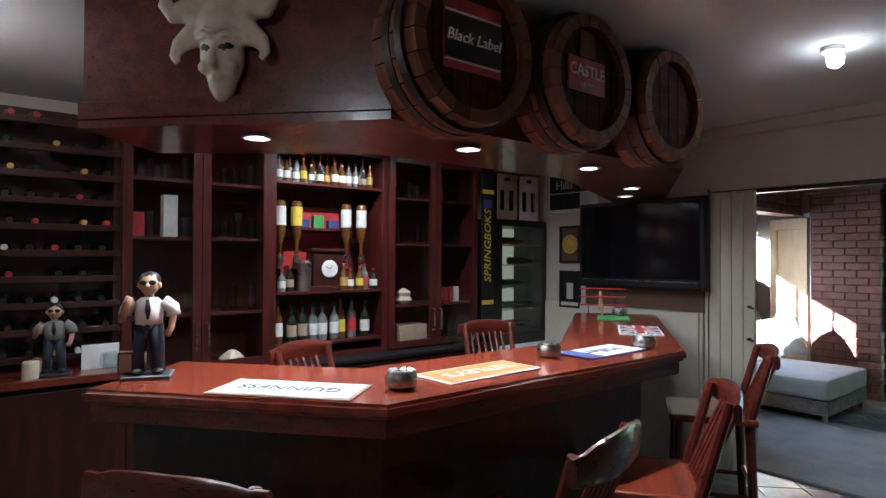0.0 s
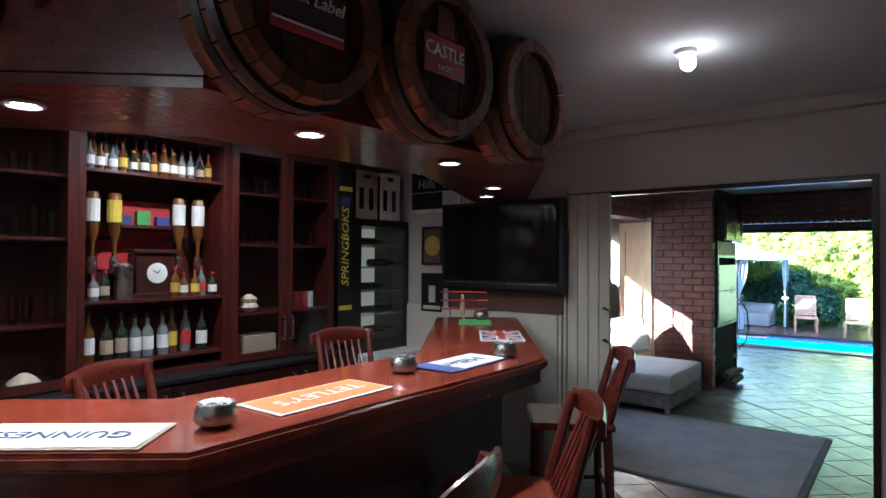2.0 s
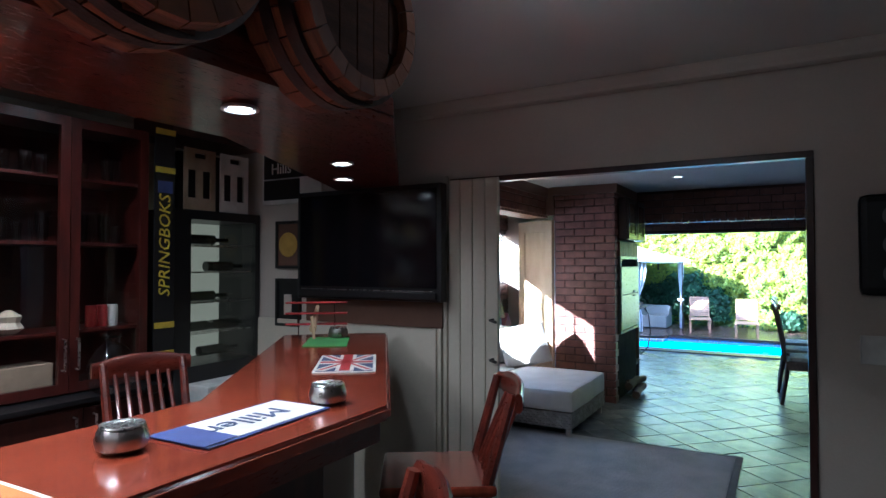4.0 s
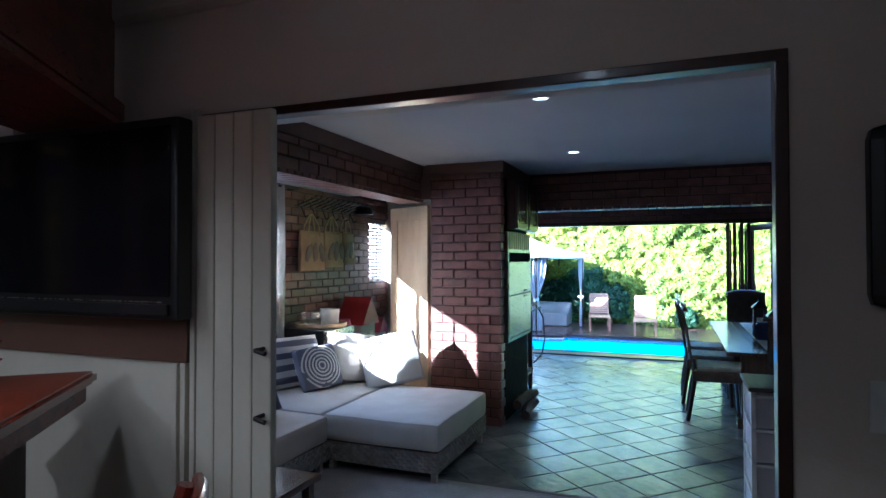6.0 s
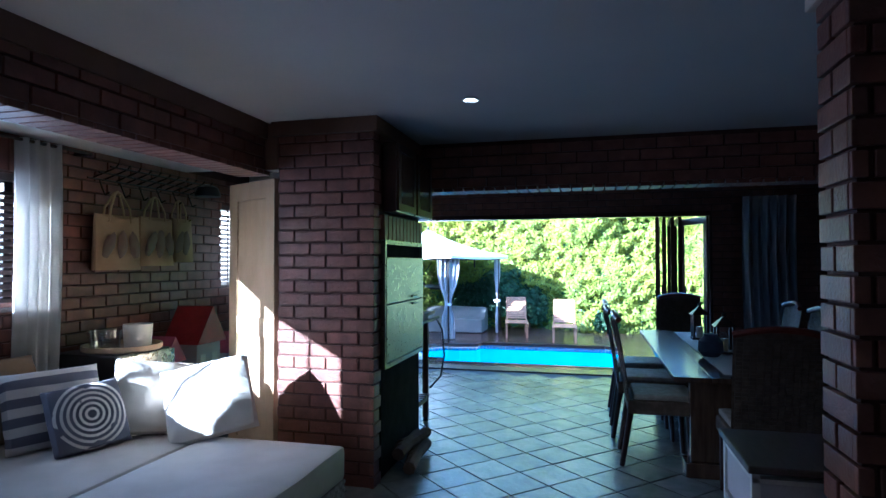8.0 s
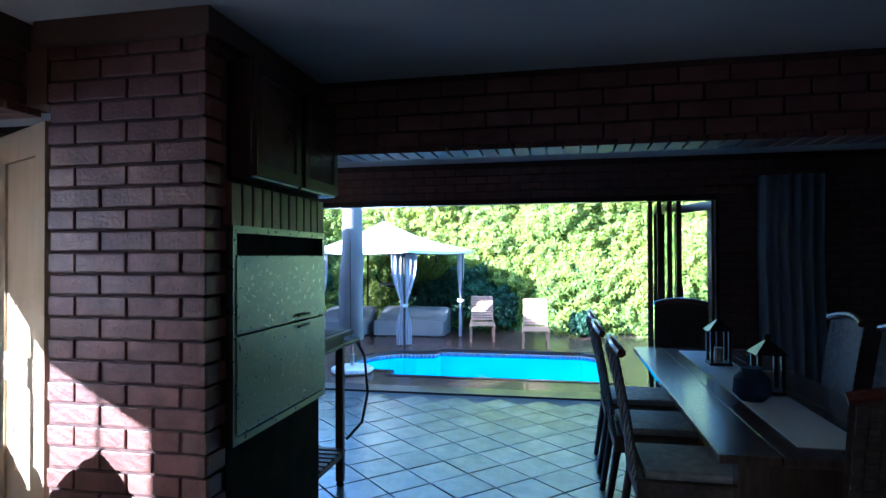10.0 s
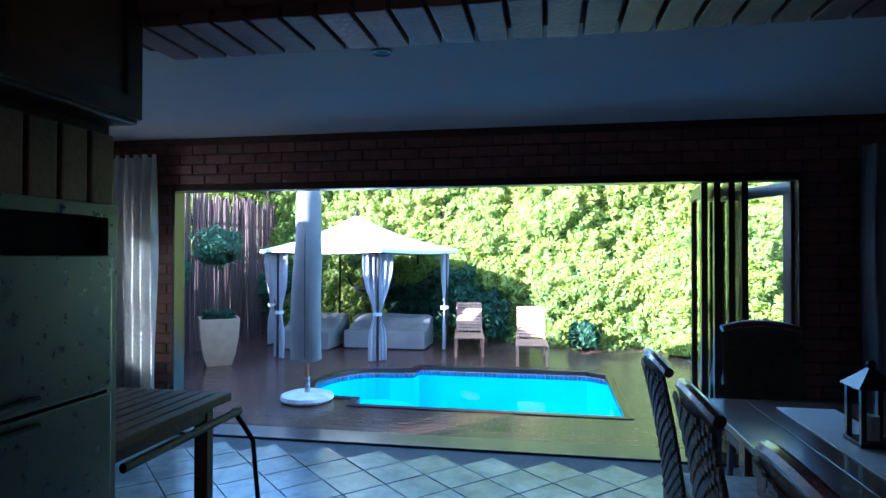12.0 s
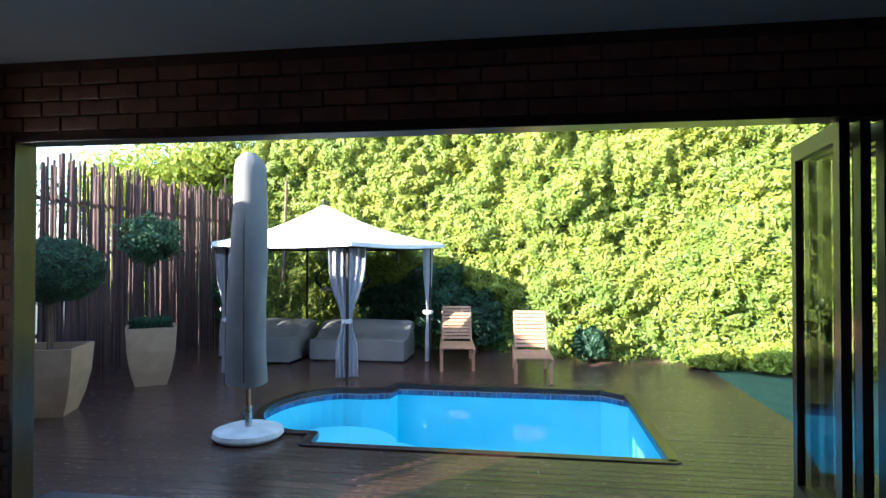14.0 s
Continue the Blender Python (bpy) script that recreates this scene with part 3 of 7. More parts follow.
def brick_mesh(length, height=BH):
    key = (round(length, 3), round(height, 3))
    if key not in BRICK_MESH:
        BRICK_MESH[key] = to_mesh("brick", abox(-length / 2, length / 2, -BW / 2, BW / 2, -height / 2, height / 2, 0.004), "brick")
    return BRICK_MESH[key]


def brick_face(owner, axis, at, u0, u1, z0, z1, out, holes=(), limit=300, near=None, depth=0.02):
    """Clads one face with running-bond bricks. axis: the wall's normal; out: +1 or -1, the way that it faces. Up to limit bricks near u=near
    are objects, the rest one joined mesh."""
    items, row, z = [], 0, z0
    while z + BH <= z1 + 0.03:
        h = min(BH, z1 - z)
        if h < 0.02:
            break
        u = u0 - (BL + MJ) / 2 * (row % 2)
        while u < u1:
            a, b = max(u, u0), min(u + BL, u1)
            zc = z + h / 2
            if b - a > 0.03:
                segs = [(a, b)]
                for ha, hb, za, zb in holes:
                    if za < zc < zb:
                        nxt = []
                        for c, d in segs:
                            if hb <= c or ha >= d:
                                nxt.append((c, d))
                            else:
                                if ha - c > 0.03:
                                    nxt.append((c, ha))
                                if d - hb > 0.03:
                                    nxt.append((hb, d))
                        segs = nxt
                items += [((c + d) / 2, zc, d - c, h) for c, d in segs]
            u += BL + MJ
        z += BH + MJ
        row += 1
    if near is not None:
        items.sort(key=lambda i: abs(i[0] - near))
    base = owner.location
    rest = bmesh.new()
    for k, (u, zc, ln, h) in enumerate(items):
        proud = at - out * (BW / 2 - depth) + random.uniform(-0.002, 0.002)
        loc = Vector((proud, u, zc) if axis == "x" else (u, proud, zc))
        if k < limit:
            piece("brick", brick_mesh(round(ln / 0.02) * 0.02 if ln < BL - 0.01 else BL, h), loc - base, owner, rz=radians(90) if axis == "x" else 0)
        else:
            if axis == "x":
                box(rest, loc.x - BW / 2, loc.x + BW / 2, u - ln / 2, u + ln / 2, zc - h / 2, zc + h / 2)
            else:
                box(rest, u - ln / 2, u + ln / 2, loc.y - BW / 2, loc.y + BW / 2, zc - h / 2, zc + h / 2)
    if len(items) > limit:
        tagged(part("bricks", rest, "brick", owner), kind="stuff")
    else:
        rest.free()


def soldier_row(owner, axis, at, u0, u1, z0, z1, out):
    """A row of bricks standing on end."""
    u = u0
    while u + BH <= u1 + 0.01:
        me = to_mesh("brick", abox(-BH / 2, BH / 2, -0.02, 0.02, -(z1 - z0) / 2, (z1 - z0) / 2, 0.004), "brick") if ("s", z0, z1) not in BRICK_MESH else BRICK_MESH["s", z0, z1]
        BRICK_MESH["s", z0, z1] = me
        loc = Vector((at, u + BH / 2, (z0 + z1) / 2) if axis == "x" else (u + BH / 2, at, (z0 + z1) / 2))
        piece("brick", me, loc - owner.location, owner, rz=radians(90) if axis == "x" else 0)
        u += BH + MJ


# ---- lamps ----
def spot_at(x, y, z, power, size=0.05, spread=150, color=(1.0, 0.86, 0.70)):
    d = bpy.data.lights.new("lamp", "AREA")
    d.shape, d.size, d.energy, d.color, d.spread = "DISK", size, power, color, radians(spread)
    o = new("lamp", d)
    o.location = (x, y, z)
    return o


def downlight(x, y, z, power, group, lit=True):
    t = thing("downlight", (x, y, z), "small round recessed downlight, lit" if lit else "small round recessed downlight, switched off", "downlight", group)
    part("rim", lathe([(0.038, -0.001), (0.052, -0.004), (0.055, -0.012), (0.045, -0.014), (0.040, -0.006)], 24, at=(x, y, z)), "plastic_white", t, smooth=True)
    part("lens", lathe([(0.036, -0.004), (0.030, -0.008)], 20, at=(x, y, z)), "lamp_glow" if lit else "black", t)
    if lit:
        spot_at(x, y, z - 0.02, power)
    return t


for x, y, p in ((0.58, 1.95, 0.65), (1.33, 1.62, 0.62), (2.12, 1.62, 0.40), (3.02, 1.98, 0.06), (3.42, 2.30, 0.05)):
    downlight(x, y, 2.018, p, "downlights under the bar canopy")
downlight(5.58, 1.08, 2.44, 0.06, "living room downlights")
downlight(7.35, 1.18, 2.44, 0.06, "living room downlights")
downlight(10.2, 1.62, 2.52, 0.0, "dining ceiling downlights", lit=False)
def ceiling_spotlight(x, y, power):
    sl = thing("ceiling_spotlight", (x, y, 2.5), "white ceiling spotlight with a bare glowing bulb", "spotlight", "bar ceiling spotlights")
    part("base", lathe([(0.045, -0.001), (0.045, -0.02), (0.02, -0.035)], 20, at=(x, y, 2.5)), "plastic_white", sl, smooth=True)
    part("arm", tube(bmesh.new(), (x, y, 2.478), (x, y - 0.01, 2.462), 0.01), "steel", sl)
    part("bulb", lathe([(0.016, 0.03), (0.034, 0.0), (0.03, -0.03), (0.012, -0.045)], 16, at=(x, y - 0.01, 2.452)), "lamp_glow", sl, smooth=True)
    bulb = bpy.data.lights.new("bulb", "POINT")
    bulb.energy, bulb.shadow_soft_size, bulb.color = power, 0.05, (1.0, 0.83, 0.64)
    new("bulb", bulb).location = (x - 0.04, y - 0.04, 2.36)


ceiling_spotlight(2.70, 0.76, 0.03)
# the next two are unseen, added to brighten the ceiling and canopy front
ceiling_spotlight(-0.5, 2.75, 0.6)
ceiling_spotlight(-0.95, 0.65, 0.45)
# unseen downlights, added to brighten the back bar shelves
for x, p in ((0.85, 0.16), (1.75, 1.05), (2.65, 0.15)):
    downlight(x, 3.0, 2.5, p, "downlights before the back bar")

# fill lamps added in the openings to boost sky light on floor and sofa
for at, rot, sx, sy, e, col in (((11.95, 1.5, 1.1), (0, radians(50), 0), 1.6, 4.8, 1.1, (0.36, 0.64, 1.0)), ((6.1, 4.07, 1.62), (radians(-90), 0, 0), 1.8, 0.8, 0.9, (0.9, 0.92, 1.0))):
    d = bpy.data.lights.new("sky_opening", "AREA")
    d.shape, d.size, d.size_y, d.energy, d.color = "RECTANGLE", sx, sy, e, col
    d.spread = radians(130)
    o = new("sky_opening", d)
    o.location, o.rotation_euler = at, rot

# ---- the bar counter ----
OUT = [(0.04, 2.02), (0.70, 1.25), (2.36, 1.25), (3.86, 2.32)]
INN = [(3.46, 2.78), (2.12, 1.80), (0.94, 1.80), (0.44, 2.38)]


def inset(k):
    """The counter's outline drawn in by k on the guests' side."""
    return [(0.04 + k * 0.9, 2.02 + k * 0.5), (0.70 + k * 0.55, 1.25 + k), (2.36 - k * 0.4, 1.25 + k), (3.86 - k * 0.9, 2.32 + k * 0.6)]


bar = thing("bar_counter", (1.6, 1.6, 0), "polished red mahogany bar counter with angled ends", "bar counter")
part("top", prism(bmesh.new(), OUT + INN, 1.095, 1.14, 0.012), "counter", bar)
part("apron", prism(bmesh.new(), inset(0.03) + [(3.42, 2.74), (2.1, 1.77), (0.96, 1.77), (0.46, 2.34)], 1.03, 1.093, 0.004), "mahogany", bar)
part("body", prism(bmesh.new(), inset(0.19) + [(3.38, 2.68), (2.1, 1.74), (0.97, 1.74), (0.5, 2.28)], 0.0, 1.028), "darkwood", bar)
part("plinth", prism(bmesh.new(), inset(0.165)[:4] + [(2.3, 1.5), (0.8, 1.5)], 0.0, 0.1), "darkwood", bar)

# canopy over the bar, with its fascia
COUT = [(0.05, 2.26), (0.82, 1.42), (2.56, 1.38), (3.95, 2.30)]
can = thing("bar_canopy", (1.6, 1.8, 2.02), "dark red mahogany canopy hung over the bar", "canopy")
part("soffit", prism(bmesh.new(), COUT + [(3.95, 2.75), (2.4, 2.02), (1.16, 2.02), (0.40, 2.62)], 2.02, 2.045), "mahogany", can)
part("trim", prism(bmesh.new(), [(0.05, 2.26), (0.82, 1.42), (2.56, 1.38), (3.95, 2.30), (3.9, 2.36), (2.54, 1.45), (0.86, 1.48), (0.10, 2.31)], 2.046, 2.12, 0.008), "mahogany", can)
part("fascia", prism(bmesh.new(), [(0.07, 2.29), (0.84, 1.45), (2.55, 1.415), (3.93, 2.33), (3.9, 2.38), (2.53, 1.47), (0.87, 1.50), (0.11, 2.34)], 2.121, 2.5), "mahogany", can, "dark red wooden fascia")


def barrel(x, y, z, r, depth, label):
    b = thing("barrel_end", (x, y, z), label, "barrel", "barrel ends on the canopy")
    # built round the y axis, facing -y
    turn = Matrix.Translation((x, y, z)) @ Matrix.Rotation(radians(90), 4, "X")
    n = 22
    for i in range(n):
        a0, a1 = 2 * math.pi * i / n + 0.008, 2 * math.pi * (i + 1) / n - 0.008
        bm = bmesh.new()
        ring = []
        for h, rr in ((0.0, r * 1.06), (depth * 0.5, r * 1.05), (depth, r * 0.97)):
            ring.append([bm.verts.new((math.cos(a) * q, math.sin(a) * q, h)) for a, q in ((a0, rr), (a1, rr), (a1, rr - 0.045), (a0, rr - 0.045))])
        for p, q in zip(ring, ring[1:]):
            for k in range(4):
                bm.faces.new((p[k], p[(k + 1) % 4], q[(k + 1) % 4], q[k]))
        bm.faces.new(ring[0][::-1])
        bm.faces.new(ring[-1])
        bmesh.ops.transform(bm, matrix=turn, verts=bm.verts)
        part("stave", bm, "barrel", b)
    for k in range(6):
        x0 = -r * 0.9 + k * r * 0.3
        xm = max(abs(x0), abs(x0 + r * 0.3))
        hh = math.sqrt(max(0.0, (r * 0.92) ** 2 - min(xm, r * 0.9) ** 2)) + 0.03
        part("head_board", box(bmesh.new(), x + x0 + 0.002, x + x0 + r * 0.3 - 0.002, y - depth + 0.035, y - depth + 0.06, z - hh, z + hh, 0.003), "oak_dark", b)
    for h in (0.3, 0.62):
        bm = lathe([(r * 1.055, h * depth), (r * 1.066, h * depth), (r * 1.06, h * depth + 0.035), (r * 1.045, h * depth + 0.035)], 40)
        bmesh.ops.transform(bm, matrix=turn, verts=bm.verts)
        part("hoop", bm, "hoop", b)
    return b


b1 = barrel(1.02, 1.42, 2.255, 0.262, 0.20, "half barrel end with a black and red label on the canopy")
yl = 1.42 - 0.20 + 0.028
part("label", abox(0.90, 1.15, yl, yl + 0.006, 2.17, 2.40), "red", b1, "red label sheet")
part("panel", abox(0.905, 1.145, yl - 0.004, yl, 2.205, 2.345), "black", b1)
for z in (2.197, 2.353):
    part("line", abox(0.905, 1.145, yl - 0.004, yl, z - 0.003, z + 0.003), "paper", b1)
part("lettering", text_bm("Black Label", 0.052, (1.025, yl - 0.006, 2.275), FACE_NY, shear=0.25), "paper", b1)
b2 = barrel(1.60, 1.40, 2.25, 0.25, 0.20, "half barrel end with a red and white label on the canopy")
yl = 1.40 - 0.20 + 0.028
part("label", abox(1.48, 1.70, yl, yl + 0.006, 2.20, 2.33), "red", b2, "red label with white letters")
part("lettering", text_bm("CASTLE", 0.062, (1.59, yl - 0.002, 2.28), FACE_NY), "paper", b2)
part("lettering", text_bm("LAGER", 0.026, (1.59, yl - 0.002, 2.225), FACE_NY), "paper", b2)
part("crest", abox(1.55, 1.64, yl, yl + 0.005, 2.335, 2.44, 0.002), "barrel", b2)
part("arc", lathe([(0.13, 0), (0.13, 0.01), (0.10, 0.012), (0.10, 0.0)], 28), "oak_dark", b2).matrix_local = Matrix.Translation((0, -0.176, -0.08)) @ Matrix.Rotation(radians(90), 4, "X")
barrel(2.18, 1.40, 2.245, 0.245, 0.20, "plain half barrel end on the canopy")


def jester_mask():
    """Face, cap and curling horns melted into one skin; the eye holes are dark."""
    bm = bmesh.new()

    def ball(c, r):
        bmesh.ops.create_icosphere(bm, subdivisions=3, radius=1.0, matrix=Matrix.Translation(c) @ Matrix.Diagonal((*r, 1)))

    ball((0, 0, 0.17), (0.078, 0.055, 0.115))
    ball((0, -0.004, 0.095), (0.05, 0.045, 0.085))
    ball((0, -0.012, 0.045), (0.026, 0.032, 0.035))
    ball((0, 0, 0.28), (0.10, 0.045, 0.09))
    sweep([(0, -0.045, 0.205), (0, -0.066, 0.165), (0, -0.074, 0.125), (0, -0.05, 0.112)], [0.008, 0.012, 0.017, 0.008], 10, 1.0, bm)
    ball((0, -0.045, 0.088), (0.022, 0.012, 0.008))
    ball((0, -0.043, 0.076), (0.018, 0.012, 0.008))
    for k in (-1, 1):
        ball((k * 0.045, -0.032, 0.125), (0.026, 0.022, 0.024))
        sweep([(k * 0.008, -0.052, 0.212), (k * 0.035, -0.052, 0.224), (k * 0.075, -0.03, 0.218)], [0.006, 0.009, 0.006], 8, 1.0, bm)
        # low horn curling out and down, high horn curling out and up
        sweep([(k * 0.06, 0, 0.245), (k * 0.11, -0.01, 0.235), (k * 0.15, -0.015, 0.205), (k * 0.165, -0.02, 0.17), (k * 0.15, -0.025, 0.145)], [0.05, 0.042, 0.03, 0.02, 0.012], 12, 0.6, bm)
        sweep([(k * 0.07, 0, 0.30), (k * 0.125, -0.01, 0.325), (k * 0.17, -0.015, 0.315), (k * 0.195, -0.02, 0.345), (k * 0.185, -0.02, 0.385), (k * 0.155, -0.02, 0.395)], [0.055, 0.045, 0.036, 0.027, 0.018, 0.01], 12, 0.6, bm)
        sweep([(k * 0.035, 0, 0.33), (k * 0.06, -0.01, 0.40), (k * 0.10, -0.015, 0.445), (k * 0.12, -0.02, 0.49), (k * 0.10, -0.02, 0.53)], [0.05, 0.042, 0.032, 0.022, 0.01], 12, 0.6, bm)
    sweep([(0, 0, 0.33), (0.005, -0.012, 0.42), (-0.01, -0.015, 0.50), (0.015, -0.015, 0.57)], [0.05, 0.038, 0.026, 0.01], 12, 0.6, bm)
    # gilt browband over the forehead
    sweep([(-0.075, -0.03, 0.238), (-0.04, -0.052, 0.25), (0, -0.062, 0.235), (0.04, -0.052, 0.25), (0.075, -0.03, 0.238)], 0.008, 8, 1.0, bm)
    me = bpy.data.meshes.new("jester_mask")
    bm.to_mesh(me)
    bm.free()
    raw = bpy.data.objects.new("raw", me)
    scene.collection.objects.link(raw)
    rm = raw.modifiers.new("melt", "REMESH")
    rm.mode, rm.voxel_size, rm.use_smooth_shade = "VOXEL", 0.0055, True
    sm = raw.modifiers.new("soften", "SMOOTH")
    sm.factor, sm.iterations = 0.5, 3
    out = bpy.data.meshes.new_from_object(raw.evaluated_get(bpy.context.evaluated_depsgraph_get()))
    bpy.data.objects.remove(raw)
    out.materials.clear()
    for m in ("ivory", "black"):
        out.materials.append(M[m])
    for p in out.polygons:
        c = p.center
        e = ((abs(c.x) - 0.038) / 0.023) ** 2 + ((c.z - 0.187 - 0.15 * (abs(c.x) - 0.038)) / 0.011) ** 2
        p.material_index = 1 if e < 1 and c.y < -0.01 else 0
    out.name = "jester_mask"
    out.transform(pose(0.43, 1.865, 2.085, 4, 0, -47.5))
    return out


tagged(new("jester_mask", jester_mask()), "ivory jester carnival mask with curled horns on the canopy", "mask")


# ---- back bar ----
def frame_door(parent, x0, x1, y, z0, z1, st=0.05, mat="cabinet_wood"):
    d = part("door", wall_with_holes("y", y, y + 0.025, x0, x1, z0, z1, [(x0 + st, x1 - st, z0 + st, z1 - st)]), mat, parent, "glazed door")
    part("pane", abox(x0 + st, x1 - st, y + 0.01, y + 0.013, z0 + st, z1 - st), "glass", d)
    return d


def handle(parent, x, y, z0, z1):
    bm = tube(bmesh.new(), (x, y - 0.03, z0 + 0.02), (x, y - 0.03, z1 - 0.02), 0.006)
    for z in (z0 + 0.02, z1 - 0.02):
        tube(bm, (x, y - 0.03, z), (x, y, z), 0.005)
    return part("handle", bm, "steel", parent, "slim steel bar handle")


def cabinet(x0, x1, shelves, doors, label, low=0.87, top=2.34, y=3.5):
    c = thing("back_bar_cabinet", ((x0 + x1) / 2, y, 0), label, "cabinet", "back bar cabinets")
    part("body", wall_with_holes("y", y + 0.028, y + 0.36, x0, x1, low, top, [(x0 + 0.035, x1 - 0.035, low + 0.03, top - 0.04)]), "cabinet_wood", c)
    part("back_panel", abox(x0, x1, y + 0.361, y + 0.38, low, top), "cabinet_wood", c)
    for z in shelves:
        part("shelf", abox(x0 + 0.036, x1 - 0.036, y + 0.03, y + 0.359, z - 0.018, z, 0.002), "cabinet_wood", c)
    n = len(doors)
    for a, b in doors:
        frame_door(c, a, b, y, low + 0.01, top - 0.01)
    base = part("base", abox(x0, x1, y - 0.12, y + 0.38, 0.05, low - 0.03, 0.003), "darkwood", c)
    part("worktop", abox(x0 - 0.0, x1 + 0.0, y - 0.16, y + 0.38, low - 0.028, low - 0.002, 0.004), "black", c)
    m = (x0 + x1) / 2
    for a, b in ((x0 + 0.01, m - 0.003), (m + 0.003, x1 - 0.01)):
        d = part("low_door", abox(a, b, y - 0.141, y - 0.122, 0.08, low - 0.05, 0.004), "darkwood", c)
        handle(d, m - 0.05 if a < m - 0.1 else m + 0.05, y - 0.141, 0.6, 0.8)
    if n:
        for s in (-0.035, 0.035):
            handle(c, m + s, y, 0.98, 1.18)
    return c


cabinet(0.42, 1.30, [1.22, 1.68, 2.02], [(0.43, 0.858), (0.862, 1.29)], "mahogany back bar cabinet with glazed doors full of glasses")
cabinet(1.302, 2.20, [0.98, 1.33, 2.07], [], "open mahogany back bar shelves stocked with bottles")
cabinet(2.202, 3.10, [1.20, 1.67, 2.02], [(2.21, 2.648), (2.652, 3.09)], "mahogany back bar cabinet with glazed doors beside the scarf")
sh = solid("shelf", abox(1.50, 1.98, 3.70, 3.85, 1.752, 1.77, 0.002), "cabinet_wood", "small mahogany shelf inside the back bar", "shelf")


def bottle(x, y, z, h, r, mat, label_mat, cap="black", group="bottles on the back bar", what="bottle"):
    names = {"bottle_dark": "dark green glass", "bottle_amber": "amber glass", "bottle_clear": "clear glass"}
    cols = {"paper": "white", "yellow": "yellow", "red": "red", "card": "tan", "black": "black", "gold": "gold"}
    b = thing(what, (x, y, z), f"{names[mat]} bottle with a {cols[label_mat]} label", "bottle", group)
    part("glass_body", lathe([(r * 0.95, 0.0), (r, 0.01), (r, h * 0.55), (r * 0.85, h * 0.63), (r * 0.36, h * 0.74), (r * 0.32, h * 0.93)], 12, at=(x, y, z)), mat, b, smooth=True)
    part("cap", lathe([(r * 0.4, h * 0.9), (r * 0.4, h)], 10, at=(x, y, z)), cap, b)
    part("label", lathe([(r * 1.02, h * 0.16), (r * 1.03, h * 0.17), (r * 1.03, h * 0.46), (r * 1.02, h * 0.47)], 12, at=(x, y, z)), label_mat, b)
    return b


rb = random.Random(4)
KINDS = [("bottle_amber", "paper"), ("bottle_clear", "paper"), ("bottle_amber", "yellow"), ("bottle_dark", "card"), ("bottle_clear", "red"), ("bottle_amber", "gold"), ("bottle_dark", "paper")]
for row in range(2):
    for i in range(13):
        k = rb.choice(KINDS)
        bottle(1.375 + i * 0.059 + rb.uniform(-0.006, 0.006), 3.58 + row * 0.11, 2.071, (0.145 if row == 0 else 0.22) + rb.uniform(-0.02, 0.03), 0.021 + rb.uniform(0, 0.006), *k, cap=rb.choice(["black", "red", "gold"]), group="miniature bottles on the top shelf")
for i in range(9):
    k = rb.choice(KINDS)
    bottle(1.40 + i * 0.082 + rb.uniform(-0.01, 0.01), 3.60 + rb.uniform(0, 0.05), 0.981, 0.27 + rb.uniform(-0.03, 0.04), 0.034, *k, group="spirit bottles on the low shelf")
for i, x in enumerate((1.40, 1.47, 1.87, 1.94, 2.0, 2.06, 2.12)):
    k = KINDS[(i * 2 + 1) % 7]
    bottle(x, 3.58 + 0.03 * (i % 2), 1.331, 0.15 + 0.02 * (i % 3), 0.028, *k, cap="red", group="bottles on the clock shelf")


def optic(x, z, lm):
    """An upside-down spirit bottle in its dispenser."""
    o = thing("optic_bottle", (x, 3.66, z), "upturned spirit bottle in a steel bar dispenser", "bottle dispenser", "optics")
    part("glass_body", lathe([(0.012, 0.0), (0.014, 0.08), (0.036, 0.14), (0.038, 0.36), (0.03, 0.37)], 12, at=(x, 3.66, z)), "bottle_amber", o, smooth=True)
    part("label", lathe([(0.039, 0.2), (0.0395, 0.2), (0.0395, 0.33), (0.039, 0.33)], 12, at=(x, 3.66, z)), lm, o)
    part("measure_cup", lathe([(0.02, -0.1), (0.024, -0.09), (0.024, -0.01), (0.012, 0.0)], 12, at=(x, 3.66, z)), "steel", o, smooth=True)
    part("bracket", abox(x - 0.012, x + 0.012, 3.66, 3.85, z + 0.1, z + 0.12), "black", o)


for x, lm in ((1.42, "paper"), (1.54, "yellow"), (1.93, "paper"), (2.06, "paper")):
    optic(x, 1.58, lm)
bx = thing("card_game_box", (1.74, 3.75, 1.771), "red and blue printed game box on the small shelf", "box")
part("carton", abox(1.58, 1.92, 3.74, 3.84, 1.771, 1.92, 0.002), "red", bx)
for x, m in ((1.61, "blue"), (1.72, "green"), (1.84, "blue")):
    part("tile", abox(x - 0.03, x + 0.05, 3.70, 3.738, 1.772, 1.83 if m == "blue" else 1.86, 0.002), m, bx)
part("backing", abox(1.5, 1.98, 3.846, 3.858, 1.5, 1.745), "red", bx)
ck = thing("mantel_clock", (1.76, 3.62, 1.331), "dark wooden mantel clock with a cream dial", "clock")
part("case", abox(1.64, 1.88, 3.60, 3.72, 1.332, 1.60, 0.01), "darkwood", ck)
part("plinth", abox(1.61, 1.91, 3.58, 3.74, 1.331, 1.36, 0.006), "darkwood", ck)
part("cornice", abox(1.62, 1.90, 3.585, 3.735, 1.60, 1.625, 0.006), "darkwood", ck)
dial = lathe([(0.062, 0), (0.062, 0.006), (0.055, 0.008)], 28)
bmesh.ops.transform(dial, matrix=Matrix.Translation((1.765, 3.598, 1.48)) @ Matrix.Rotation(radians(90), 4, "X"), verts=dial.verts)
dial = part("dial", dial, "paper", ck)
